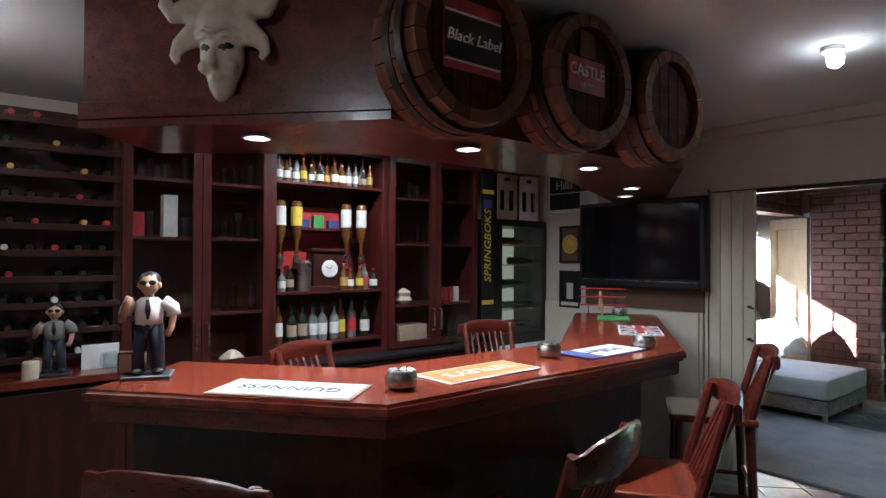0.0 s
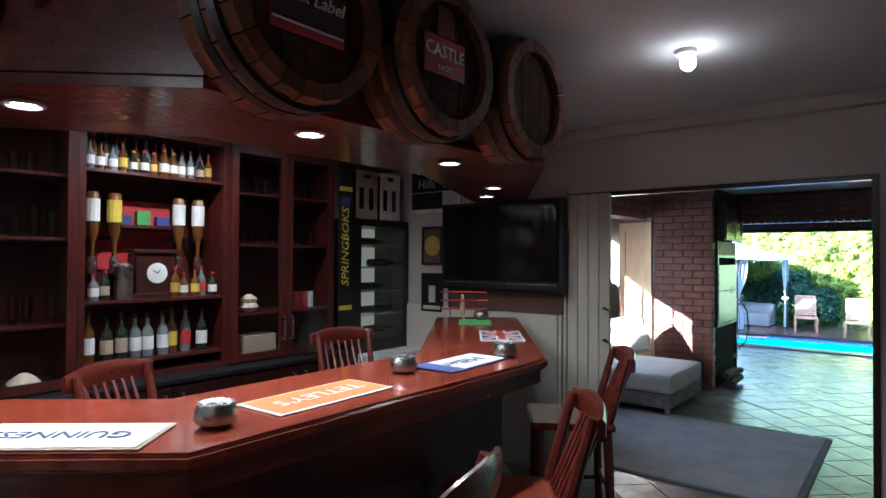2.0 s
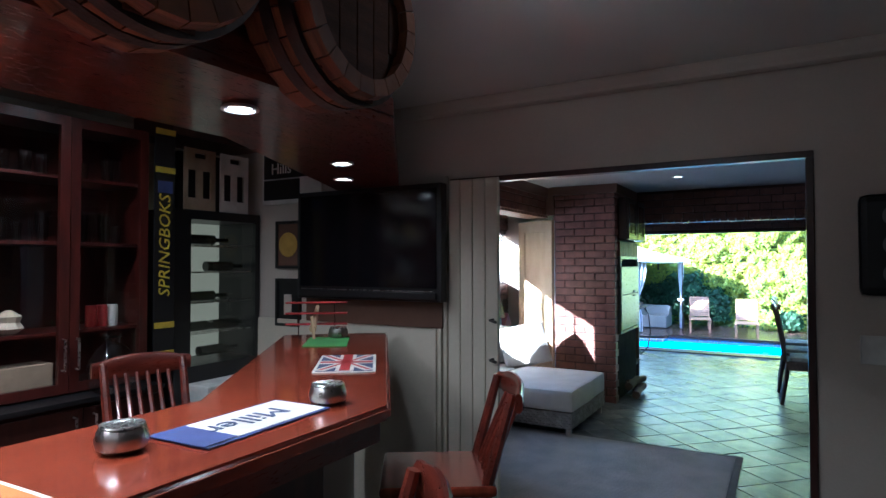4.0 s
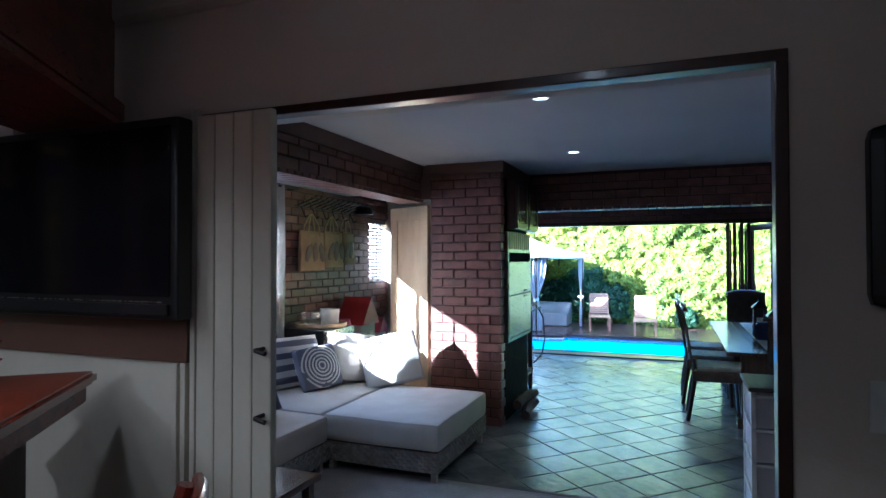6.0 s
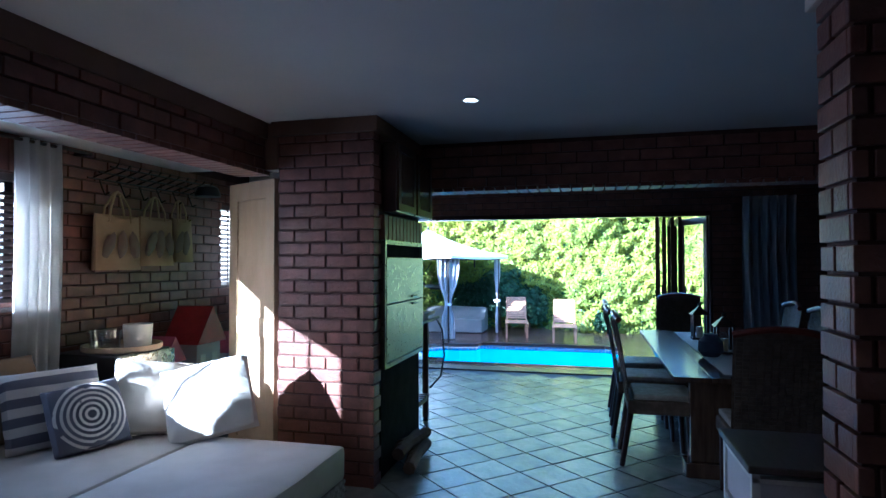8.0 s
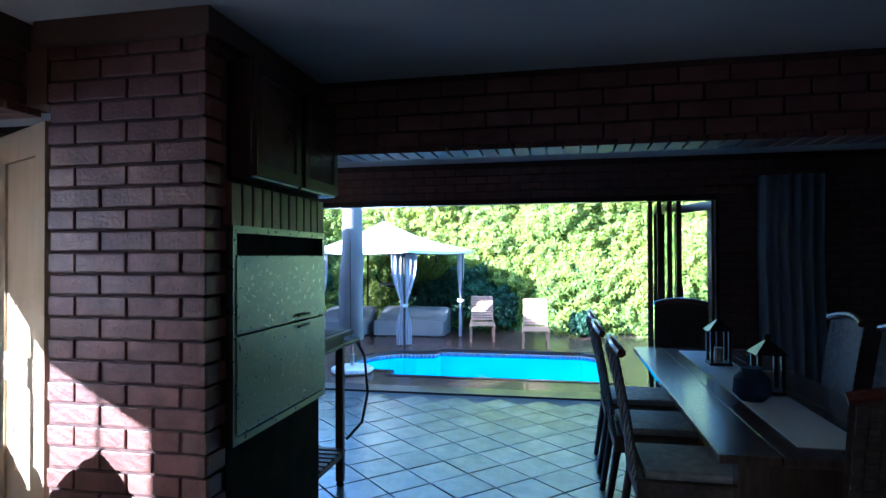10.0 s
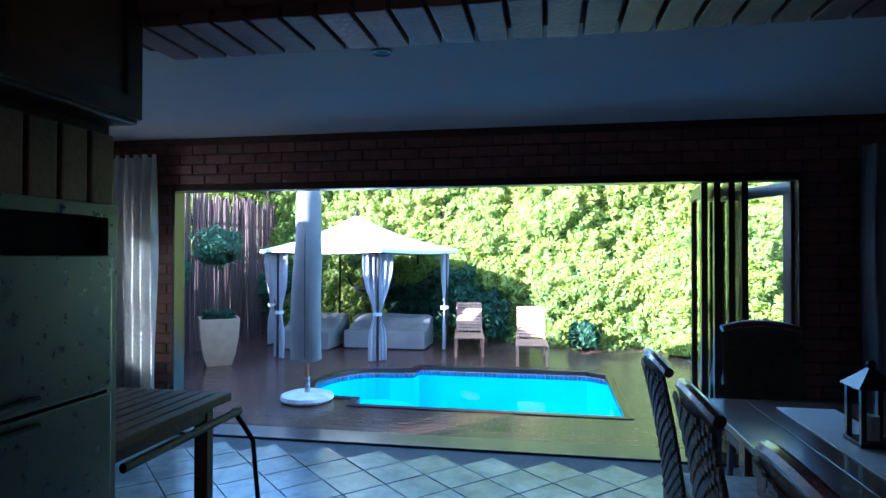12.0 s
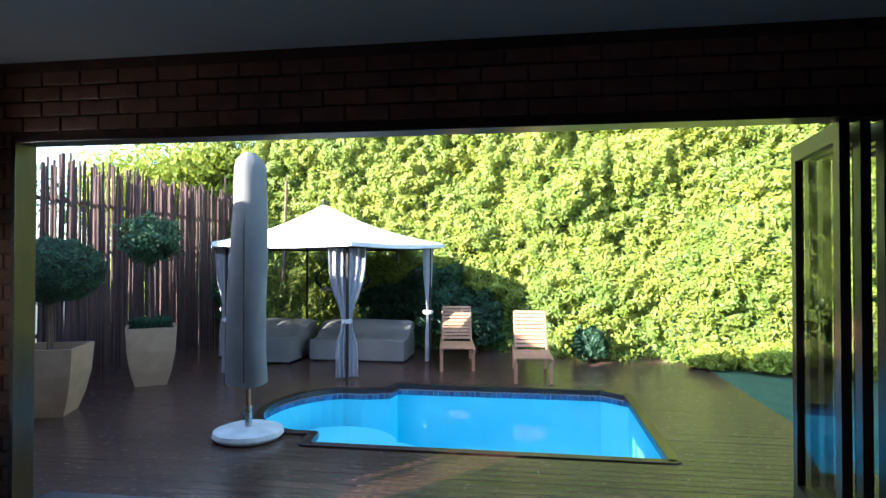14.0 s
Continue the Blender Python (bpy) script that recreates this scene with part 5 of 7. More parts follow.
def sofa_base(x0, x1, y0, y1, label, front):
    s = thing("sofa_module", ((x0 + x1) / 2, (y0 + y1) / 2, 0), label, "sofa", "modular wicker sofa")
    for x in (x0 + 0.03, x1 - 0.07):
        for y in (y0 + 0.03, y1 - 0.07):
            part("leg", abox(x, x + 0.04, y, y + 0.04, 0, 0.08), "wicker_pale", s)
    part("frame", abox(x0 + 0.02, x1 - 0.02, y0 + 0.02, y1 - 0.02, 0.081, 0.225), "wicker", s)
    bm = bmesh.new()
    k = 0
    for side in front:
        n = int(((y1 - y0) if side == "x" else (x1 - x0)) / 0.028)
        for r in range(6):
            for i in range(n):
                z = 0.085 + r * 0.023
                off = 0.006 if (i + r) % 2 else 0.0
                if side == "x":
                    for xx in (x1 - 0.02 + off,):
                        box(bm, xx - 0.006, xx + 0.006, y0 + 0.02 + i * 0.028, y0 + 0.046 + i * 0.028, z, z + 0.02)
                elif side == "-x":
                    xx = x0 + 0.02 - off
                    box(bm, xx - 0.006, xx + 0.006, y0 + 0.02 + i * 0.028, y0 + 0.046 + i * 0.028, z, z + 0.02)
                else:
                    yy = y0 + 0.02 - off
                    box(bm, x0 + 0.02 + i * 0.028, x0 + 0.046 + i * 0.028, yy - 0.006, yy + 0.006, z, z + 0.02)
    tagged(part("weave", bm, "wicker_pale", s, "pale woven wicker band"), kind="stuff")
    bm = abox(x0, x1, y0, y1, 0.226, 0.42, 0.035)
    bmesh.ops.subdivide_edges(bm, edges=bm.edges[:], cuts=3, use_grid_fill=True)
    for v in bm.verts:
        v.co.z += 0.008 * noise.noise((v.co.x * 4, v.co.y * 4, v.co.z * 4)) + (0.012 * math.sin((v.co.x - x0) / (x1 - x0) * math.pi) * math.sin((v.co.y - y0) / (y1 - y0) * math.pi) if v.co.z > 0.35 else 0)
    part("cushion", bm, "cloth", s, "pale linen seat cushion", smooth=True)
    return s


sofa_base(6.05, 7.15, 1.88, 2.78, "pale linen chaise module on a woven wicker base", ["-x", "y"])
sofa_base(6.05, 7.15, 2.80, 3.90, "pale linen corner sofa module on a wicker base", [])
sofa_base(5.10, 6.03, 2.72, 3.90, "pale linen sofa seat module on a wicker base", ["y"])
sofa_base(4.25, 5.08, 2.72, 3.90, "pale linen sofa seat module by the doorway wall", ["y"])


def pillow(x, y, z, w, h, d, rz, tilt, mat, label, stripes=None, rings=False, roll=0):
    p = thing("cushion", (0, 0, 0), label, "cushion", "cushions on the sofa")
    bm = pillow_bm(w, h, d, seg=18)
    body = part("cover", bm, mat, p, smooth=True)
    if stripes:
        # stripes are shaped strips that follow the pillow's front
        me = body.data
        me.materials.append(M[stripes])
        n = 5
        for poly in me.polygons:
            k = int(poly.center.z / h * 9)
            if k % 2:
                poly.material_index = 1
    if rings:
        for r in (0.03, 0.06, 0.09, 0.12, 0.15, 0.18):
            if r > w * 0.46:
                break
            bm = bmesh.new()
            n = 40
            vs = []
            for i in range(n):
                a = 2 * math.pi * i / n
                row = []
                for rr in (r - 0.007, r + 0.007):
                    u, v = rr * math.cos(a) / (w / 2), rr * math.sin(a) / (h / 2)
                    t = (max(0.0, 1 - u ** 4) * max(0.0, 1 - v ** 4)) ** 0.5
                    row.append(bm.verts.new((rr * math.cos(a), -t * d / 2 - 0.008, rr * math.sin(a) + h / 2)))
                vs.append(row)
            for i in range(n):
                a, b = vs[i], vs[(i + 1) % n]
                bm.faces.new((a[0], a[1], b[1], b[0]))
            part("ring", bm, "white_cloth", p)
    p.matrix_basis = pose(x, y, z, tilt, roll, rz)
    return p


pillow(5.30, 3.74, 0.42, 0.62, 0.48, 0.17, 3, -16, "taupe", "taupe linen back cushion on the sofa")
pillow(6.00, 3.78, 0.42, 0.62, 0.52, 0.18, -5, -15, "taupe", "taupe linen back cushion on the sofa", roll=4)
pillow(6.62, 3.80, 0.42, 0.56, 0.50, 0.16, -8, -14, "taupe", "taupe linen back cushion under the curtain")
pillow(6.72, 3.46, 0.42, 0.52, 0.45, 0.15, -22, -18, "white_cloth", "white cushion with broad navy stripes", stripes="navy")
pillow(6.70, 3.19, 0.43, 0.40, 0.38, 0.14, -24, -24, "navy", "grey cushion with white concentric rings", rings=True, roll=-4)
pillow(5.78, 3.42, 0.42, 0.54, 0.48, 0.15, -24, -18, "white_cloth", "white cushion with broad navy stripes", stripes="navy", roll=-9)
pillow(5.70, 3.12, 0.43, 0.44, 0.42, 0.14, -26, -24, "navy", "grey cushion with white concentric rings", rings=True, roll=-10)
pillow(7.02, 3.10, 0.43, 0.46, 0.45, 0.17, -40, -20, "cloth", "cream cushion on the corner seat", roll=8)
pillow(7.06, 2.68, 0.43, 0.52, 0.47, 0.18, -62, -24, "cloth", "cream cushion leaning on the chaise", roll=-12)
ct = thing("coffee_table", (4.75, 2.3, 0), "low pale coffee table by the sofa", "table")
part("top", abox(4.45, 5.05, 2.15, 2.68, 0.365, 0.40, 0.008), "table", ct)
for x in (4.48, 4.98):
    for y in (2.18, 2.61):
        part("leg", abox(x, x + 0.045, y, y + 0.045, 0, 0.364), "table", ct)
solid("plate", lathe([(0.06, 0), (0.11, 0.012), (0.115, 0.018), (0.10, 0.014), (0.05, 0.006)], 24, at=(4.92, 2.55, 0.401)), "plastic_white", "blue and white china plate", "plate", smooth=True)
solid("bread_roll", lathe([(0.03, 0), (0.045, 0.015), (0.035, 0.04), (0.01, 0.05)], 12, at=(4.90, 2.57, 0.411)), "ivory", "pale shell ornament on the plate", "ornament", smooth=True)

# alcove wall
cu = thing("curtain", (7.2, 3.98, 0.4), "long cream curtain on a dark rod", "curtain", "cream curtains")
part("cloth", curtain_bm(6.87, 3.98, 7.20, 3.98, 0.35, 2.27, 4, 0.035), "white_cloth", cu, smooth=True)
rd = thing("curtain_rod", (6.2, 3.98, 2.27), "dark metal curtain rod", "curtain rod")
part("rod", tube(bmesh.new(), (5.1, 3.98, 2.255), (7.45, 3.98, 2.255), 0.011), "hoop", rd)
part("bracket", abox(7.40, 7.42, 3.98, 4.09, 2.24, 2.27), "hoop", rd)
hr = thing("hat_rack", (8.1, 4.0, 2.1), "black wrought iron hat rack with hooks", "coat rack")
for i in range(11):
    x = 7.55 + i * 0.11
    part("bar", tube(tube(bmesh.new(), (x, 4.08, 2.10), (x, 3.86, 2.17), 0.006, 0.006, 6), (x, 3.86, 2.17), (x, 3.83, 2.20), 0.006, 0.006, 6), "black", hr)
for y, z in ((4.06, 2.10), (3.96, 2.135), (3.86, 2.17)):
    part("rail", tube(bmesh.new(), (7.5, y, z), (8.75, y, z), 0.007, 0.007, 6), "black", hr)
for i in range(6):
    x = 7.6 + i * 0.2
    part("hook", tube(tube(bmesh.new(), (x, 4.05, 2.09), (x, 4.0, 1.98), 0.006, 0.006, 6), (x, 4.0, 1.98), (x, 3.96, 2.0), 0.006, 0.006, 6), "black", hr)
solid("cap", lathe([(0.11, 0), (0.115, 0.02), (0.09, 0.08), (0.03, 0.11)], 16, at=(8.68, 3.90, 2.08)), "black", "black cap hanging on the hat rack", "cap", smooth=True)
for i, (x, w, h) in enumerate(((7.72, 0.46, 0.42), (8.12, 0.40, 0.40), (8.42, 0.26, 0.38))):
    tb = thing("tote_bag", (x, 4.02, 1.98), "tan jute tote bag hanging from the rack", "bag", "tote bags on the rack")
    z0 = 1.42 + 0.03 * i
    bm = bmesh.new()
    n, rows, shell = 12, 10, []
    for r in range(rows + 1):
        v = r / rows
        ring = []
        for k in range(2 * n):
            a = math.pi * k / n
            c, q = math.cos(a), math.sin(a)
            bulge = (0.055 - 0.03 * v) * (1 + 0.25 * noise.noise((x * 5 + c * 2, v * 4, i)))
            sag = 0.035 * v * (1 - c * c) if q < 0 else 0.0
            ring.append(bm.verts.new((x + c * w / 2 * (1 - 0.05 * v + 0.03 * noise.noise((v * 3, c, i * 7.0))), 4.0 - 0.012 * i + math.copysign(abs(q) ** 0.6, q) * bulge, z0 + v * h - sag)))
        shell.append(ring)
    for p, q in zip(shell, shell[1:]):
        for k in range(2 * n):
            bm.faces.new((p[k], p[(k + 1) % (2 * n)], q[(k + 1) % (2 * n)], q[k]))
    bm.faces.new(shell[0][::-1])
    part("sack", bm, "jute", tb, smooth=True)
    for k in range(3 if w > 0.3 else 2):
        pr = bmesh.new()
        bmesh.ops.create_icosphere(pr, subdivisions=2, radius=1.0)
        for v in pr.verts:
            v.co *= 1 + 0.45 * noise.noise(v.co * 2.2 + Vector((k * 3.1, i * 5.0, 0)))
        bmesh.ops.transform(pr, matrix=Matrix.Translation((x - w * 0.27 + k * w * 0.27, 3.952 - 0.012 * i, z0 + h * 0.45)) @ Matrix.Rotation(radians(25 - 20 * k), 4, "Y") @ Matrix.Diagonal((0.052, 0.006, 0.105, 1)), verts=pr.verts)
        part("print", pr, "brown", tb, "dark printed motif", smooth=True)
    for dy in (-0.03, 0.03):
        part("strap", sweep([(x - w * 0.24, 4.0 + dy, z0 + h - 0.06), (x - w * 0.2, 4.0 + dy, z0 + h + 0.05), (x - 0.03, 4.0 + dy * 0.3, 2.0), (x, 4.0, 2.015), (x + 0.03, 4.0 + dy * 0.3, 2.0), (x + w * 0.2, 4.0 + dy, z0 + h + 0.05), (x + w * 0.24, 4.0 + dy, z0 + h - 0.06)], 0.011, 8, 0.4), "jute", tb, smooth=True)
fr2 = thing("bar_fridge", (7.55, 3.75, 0), "small silver bar fridge behind the sofa", "fridge")
part("body", abox(7.20, 7.72, 3.52, 4.05, 0.02, 0.86, 0.012), "black", fr2)
part("door", abox(7.20, 7.72, 3.48, 3.518, 0.04, 0.85, 0.008), "steel", fr2)
tr = thing("serving_tray", (7.5, 3.75, 0.862), "round pale wooden tray on the fridge", "tray")
part("base", lathe([(0.25, 0), (0.26, 0.006), (0.26, 0.04), (0.25, 0.04), (0.245, 0.01)], 32, at=(7.5, 3.74, 0.861)), "mdf", tr, smooth=True)
solid("ice_bucket", lathe([(0.09, 0), (0.1, 0.16), (0.094, 0.16), (0.085, 0.01)], 20, at=(7.60, 3.70, 0.872)), "plastic_white", "white ice bucket on the tray", "bucket", smooth=True)
solid("glass_bowl", lathe([(0.09, 0), (0.11, 0.14), (0.104, 0.14), (0.085, 0.01)], 20, at=(7.36, 3.76, 0.872)), "glass_thick", "clear glass ice bowl on the tray", "bowl", smooth=True)


def doll_house(x, y, z, s, roof):
    d = thing("toy_house", (x, y, z), "small painted toy house with a red roof", "toy house", "toy houses in the alcove")
    part("wall", abox(x - 0.12 * s, x + 0.12 * s, y - 0.1 * s, y + 0.1 * s, z, z + 0.26 * s, 0.003), "drape", d)
    bm = bmesh.new()
    pr = [(-0.15, 0.25), (0.15, 0.25), (0.0, 0.48)]
    a = [bm.verts.new((x + u * s, y - 0.13 * s, z + v * s)) for u, v in pr]
    b = [bm.verts.new((x + u * s, y + 0.13 * s, z + v * s)) for u, v in pr]
    bm.faces.new(a)
    bm.faces.new(b[::-1])
    for i in range(3):
        bm.faces.new((a[i], b[i], b[(i + 1) % 3], a[(i + 1) % 3]))
    bmesh.ops.recalc_face_normals(bm, faces=bm.faces[:])
    part("roof", bm, roof, d)
    for u in (-0.06, 0.06):
        part("window", abox(x + (u - 0.025) * s, x + (u + 0.025) * s, y - 0.104 * s, y - 0.1005 * s, z + 0.1 * s, z + 0.18 * s), "plastic_white", d)


structure("shelf_ledge", abox(7.75, 9.1, 3.6, 4.08, 0.40, 0.45, 0.006), "mdf", "low wooden shelf along the alcove wall", "shelf")
doll_house(8.05, 3.85, 0.451, 0.9, "pink")
doll_house(8.45, 3.85, 0.451, 1.35, "red")
doll_house(8.85, 3.82, 0.451, 0.8, "pink")
# open panel door beside the column
dr = thing("panel_door", (7.66, 2.62, 0), "cream painted panel door standing open beside the column", "door")
dvec = Vector((7.93 - 7.66, 3.15 - 2.62, 0))
L = dvec.length
bm = wall_with_holes("y", -0.02, 0.02, 0, L, 0.01, 2.06, [(0.11, L - 0.11, 0.2, 0.95), (0.11, L - 0.11, 1.08, 1.93)])
ob = new("leaf", to_mesh("leaf", bm, "mdf"))
ob.parent = dr
for z0, z1 in ((0.2, 0.95), (1.08, 1.93)):
    ob2 = new("panel", to_mesh("panel", abox(0.11, L - 0.11, -0.01, 0.01, z0, z1, 0.004), "mdf"))
    ob2.parent = dr
dr.rotation_euler = (0, 0, math.atan2(dvec.y, dvec.x))
# fireplace braai in the column
br = thing("built_in_braai", (8.4, 1.96, 0), "built-in barbecue with steel shutters in the brick column", "barbecue")
part("shutter", abox(7.95, 8.84, 1.925, 1.955, 1.19, 1.51, 0.004), "braai_panel", br, "pale steel upper shutter")
part("shutter", abox(7.95, 8.84, 1.925, 1.955, 0.79, 1.182, 0.004), "braai_panel", br, "pale steel lower shutter")
for z in (1.16, 1.215):
    part("handle", tube(bmesh.new(), (8.5, 1.915, z), (8.62, 1.915, z), 0.008, 0.008, 8), "black", br)
part("surround", wall_with_holes("y", 1.93, 1.978, 7.93, 8.86, 0.75, 1.63, [(7.96, 8.83, 0.78, 1.6)]), "braai_panel", br)
# flat black sheets in place of the shade within slot and firewood opening
part("slot", abox(7.96, 8.83, 1.955, 1.975, 1.515, 1.6), "recess_shade", br)
part("firewood_recess", abox(7.94, 8.85, 1.965, 1.976, 0.02, 0.75), "recess_shade", br)
for i in range(7):
    a = random.uniform(-0.3, 0.3)
    part("log", tube(bmesh.new(), (8.05 + 0.1 * (i % 4), 1.80 + 0.02 * i, 0.06 + 0.09 * (i // 4)), (8.45 + 0.08 * (i % 3), 1.85 + a * 0.1, 0.07 + 0.09 * (i // 4)), 0.045, 0.04, 8), "bark", br)
for x0, x1 in ((7.95, 8.38), (8.41, 8.84)):
    wc = thing("wall_cabinet", ((x0 + x1) / 2, 1.93, 1.82), "dark wooden wall cabinet above the barbecue", "cabinet", "cabinets over the barbecue")
    part("body", abox(x0, x1, 1.86, 1.955, 1.82, 2.30, 0.006), "darkwood", wc)
    d = part("door", wall_with_holes("y", 1.842, 1.858, x0 + 0.01, x1 - 0.01, 1.83, 2.29, [(x0 + 0.06, x1 - 0.06, 1.88, 2.24)]), "darkwood", wc)
    part("panel", abox(x0 + 0.06, x1 - 0.06, 1.85, 1.857, 1.88, 2.24, 0.003), "table", d)
br.location += Vector((-0.19, -0.08, 0))
for ob in [o for o in bpy.data.objects if o.name.startswith("wall_cabinet")]:
    ob.location += Vector((-0.19, -0.08, 0))
# trolley
tl = thing("barbecue_trolley", (9.8, 2.35, 0), "slatted dark wooden barbecue trolley", "trolley")
for x in (9.42, 10.12):
    for y in (2.08, 2.55):
        part("leg", abox(x, x + 0.05, y, y + 0.05, 0.03, 0.80), "trolley", tl)
        part("castor", lathe([(0.02, 0), (0.028, 0.01), (0.02, 0.03)], 10, at=(x + 0.025, y + 0.025, 0.0)), "black", tl)
for i in range(11):
    y = 2.03 + i * 0.056
    part("slat", abox(9.36, 10.22, y, y + 0.045, 0.825, 0.85, 0.004), "trolley", tl)
for z in (0.16, 0.78):
    for y in (2.085, 2.57):
        part("rail", abox(9.40, 10.18, y, y + 0.025, z, z + 0.04), "trolley", tl)
for i in range(7):
    part("low_slat", abox(9.44 + i * 0.1, 9.51 + i * 0.1, 2.06, 2.62, 0.201, 0.217, 0.003), "trolley", tl)
part("rail_bar", tube(bmesh.new(), (9.38, 1.99, 0.80), (10.2, 1.99, 0.80), 0.012, 0.012, 8), "hoop", tl)
bm = bmesh.new()
pts = [Vector((10.21, 2.02, 0.80 - 0.0)), Vector((10.28, 1.97, 0.70)), Vector((10.29, 1.95, 0.5)), Vector((10.25, 1.98, 0.34)), Vector((10.14, 2.06, 0.26))]
for a, b in zip(pts, pts[1:]):
    tube(bm, a, b, 0.009, 0.009, 8)
part("gas_hose", bm, "black", tl)
tl.location = (9.05, 2.25, 0)
tl.scale = (0.72, 1, 1.2)

# dining set
dt = thing("dining_table", (9.5, -0.45, 0), "long dark plank dining table", "table")
for i in range(4):
    y = -0.02 - (i + 1) * 0.235
    part("plank", abox(8.10, 10.92, y, y + 0.231, 0.685, 0.72, 0.005), "table", dt)
for x in (8.35, 10.6):
    part("trestle", abox(x, x + 0.09, -0.82, -0.16, 0.1, 0.684, 0.006), "table", dt)
    part("foot", abox(x - 0.05, x + 0.14, -0.86, -0.12, 0.0, 0.1, 0.01), "table", dt)
part("rail", abox(8.44, 10.6, -0.52, -0.44, 0.25, 0.34, 0.006), "table", dt)


def dining_chair(label):
    c = thing("dining_chair", (0, 0, 0), label, "chair", "wicker dining chairs")
    for x in (-0.2, 0.2):
        part("leg", tube(bmesh.new(), (x, -0.2, 0), (x, -0.18, 0.42), 0.018, 0.024, 8), "darkwood", c)
        part("leg", tube(bmesh.new(), (x, 0.27, 0), (x, 0.2, 0.42), 0.018, 0.024, 8), "darkwood", c)
    part("seat", abox(-0.235, 0.235, -0.24, 0.23, 0.36, 0.455, 0.02), "wicker", c)
    bm = bmesh.new()
    n, rows = 10, 12
    vs = []
    for r in range(rows + 1):
        z = 0.40 + 0.60 * r / rows
        row = []
        for i in range(n + 1):
            u = 2 * i / n - 1
            zz = z + (0.035 * (1 - u * u) if r == rows else 0)
            row.append(bm.verts.new((u * 0.235, 0.215 + 0.09 * (r / rows) ** 1.5 + 0.03 * (1 - u * u) * r / rows, zz)))
        vs.append(row)
    for a, b in zip(vs, vs[1:]):
        for i in range(n):
            bm.faces.new((a[i], a[i + 1], b[i + 1], b[i]))
    bmesh.ops.solidify(bm, geom=bm.faces[:], thickness=0.035)
    part("backrest", bm, "wicker", c, "woven dark wicker backrest", smooth=True)
    us = [-1 + 2 * k / 14 for k in range(15)]
    bm = sweep([(u * 0.235, 0.289 + 0.03 * (1 - u * u), 1.0 + 0.035 * (1 - u * u)) for u in us], 0.021, 8)
    part("top_rail", bm, "mahogany", c, "smooth dark wooden top rail", smooth=True)
    bm = bmesh.new()
    for r in range(26):
        z = 0.43 + r * 0.0215
        f = (z - 0.4) / 0.6
        for i in range(12):
            u = -0.225 + i * 0.0375
            off = 0.004 if (i + r) % 2 else 0.0
            yb = 0.215 + 0.09 * f ** 1.5 + 0.03 * (1 - (u / 0.235) ** 2) * f
            box(bm, u, u + 0.034, yb + 0.004 + off, yb + 0.012 + off, z, z + 0.018)
    tagged(part("weave", bm, "wicker", c), kind="stuff")
    part("seat_pad", abox(-0.22, 0.22, -0.23, 0.19, 0.456, 0.495, 0.018), "wicker_pale", c, "pale quilted seat pad")
    for p in c.children:
        p.data.transform(Matrix.Diagonal((1, 1, 1.055, 1)))
    return c


ch = dining_chair("dark wicker dining chair drawn up to the table")
ch.matrix_basis = pose(8.66, 0.02, 0, 0, 0, 0)
for x in (9.35, 10.05):
    copy_thing(ch, pose(x, 0.06, 0, 0, 0, 0))
for x in (8.7, 9.4, 10.1):
    copy_thing(ch, pose(x, -1.02, 0, 0, 0, 180))
copy_thing(ch, pose(7.93, -0.52, 0, 0, 0, 90))
copy_thing(ch, pose(11.1, -0.5, 0, 0, 0, -90))
rn = solid("table_runner", abox(8.25, 10.75, -0.64, -0.36, 0.7205, 0.725, 0.001), "white_cloth", "pale woven table runner", "table runner")


def lantern(x, y, h):
    l = thing("lantern", (x, y, 0.725), "dark wooden candle lantern on the table", "lantern", "table lanterns")
    part("base", abox(x - 0.075, x + 0.075, y - 0.075, y + 0.075, 0.7255, 0.745, 0.003), "darkwood", l)
    for sx in (-1, 1):
        for sy in (-1, 1):
            part("post", abox(x + sx * 0.06 - 0.01, x + sx * 0.06 + 0.01, y + sy * 0.06 - 0.01, y + sy * 0.06 + 0.01, 0.7455, 0.725 + h), "darkwood", l)
    part("candle", lathe([(0.03, 0), (0.03, 0.1)], 14, at=(x, y, 0.746)), "ivory", l)
    bm = bmesh.new()
    top = bm.verts.new((x, y, 0.725 + h + 0.09))
    q = [bm.verts.new((x + a * 0.085, y + b * 0.085, 0.726 + h)) for a, b in ((-1, -1), (1, -1), (1, 1), (-1, 1))]
    bm.faces.new(q[::-1])
    for i in range(4):
        bm.faces.new((q[i], q[(i + 1) % 4], top))
    part("roof", bm, "darkwood", l)
    part("ring", lathe([(0.015, 0.0), (0.02, 0.015), (0.012, 0.03)], 10, at=(x, y, 0.725 + h + 0.08)), "hoop", l)


lantern(9.25, -0.56, 0.22)
lantern(10.15, -0.52, 0.24)
solid("ceramic_jar", lathe([(0.06, 0), (0.095, 0.04), (0.09, 0.12), (0.05, 0.16), (0.055, 0.175)], 18, at=(9.05, -0.42, 0.7255)), "denim", "dark blue ceramic jar on the runner", "jar", smooth=True)
dw = thing("drawer_tower", (6.2, -0.2, 0), "white plastic drawer tower with clear fronts", "drawers")
for x in (6.02, 6.42):
    for y in (-0.40, -0.02):
        part("post", abox(x, x + 0.025, y, y + 0.025, 0, 0.80), "plastic_white", dw)
part("top", abox(6.0, 6.46, -0.42, 0.02, 0.80, 0.825, 0.008), "slat", dw, "dark top board")
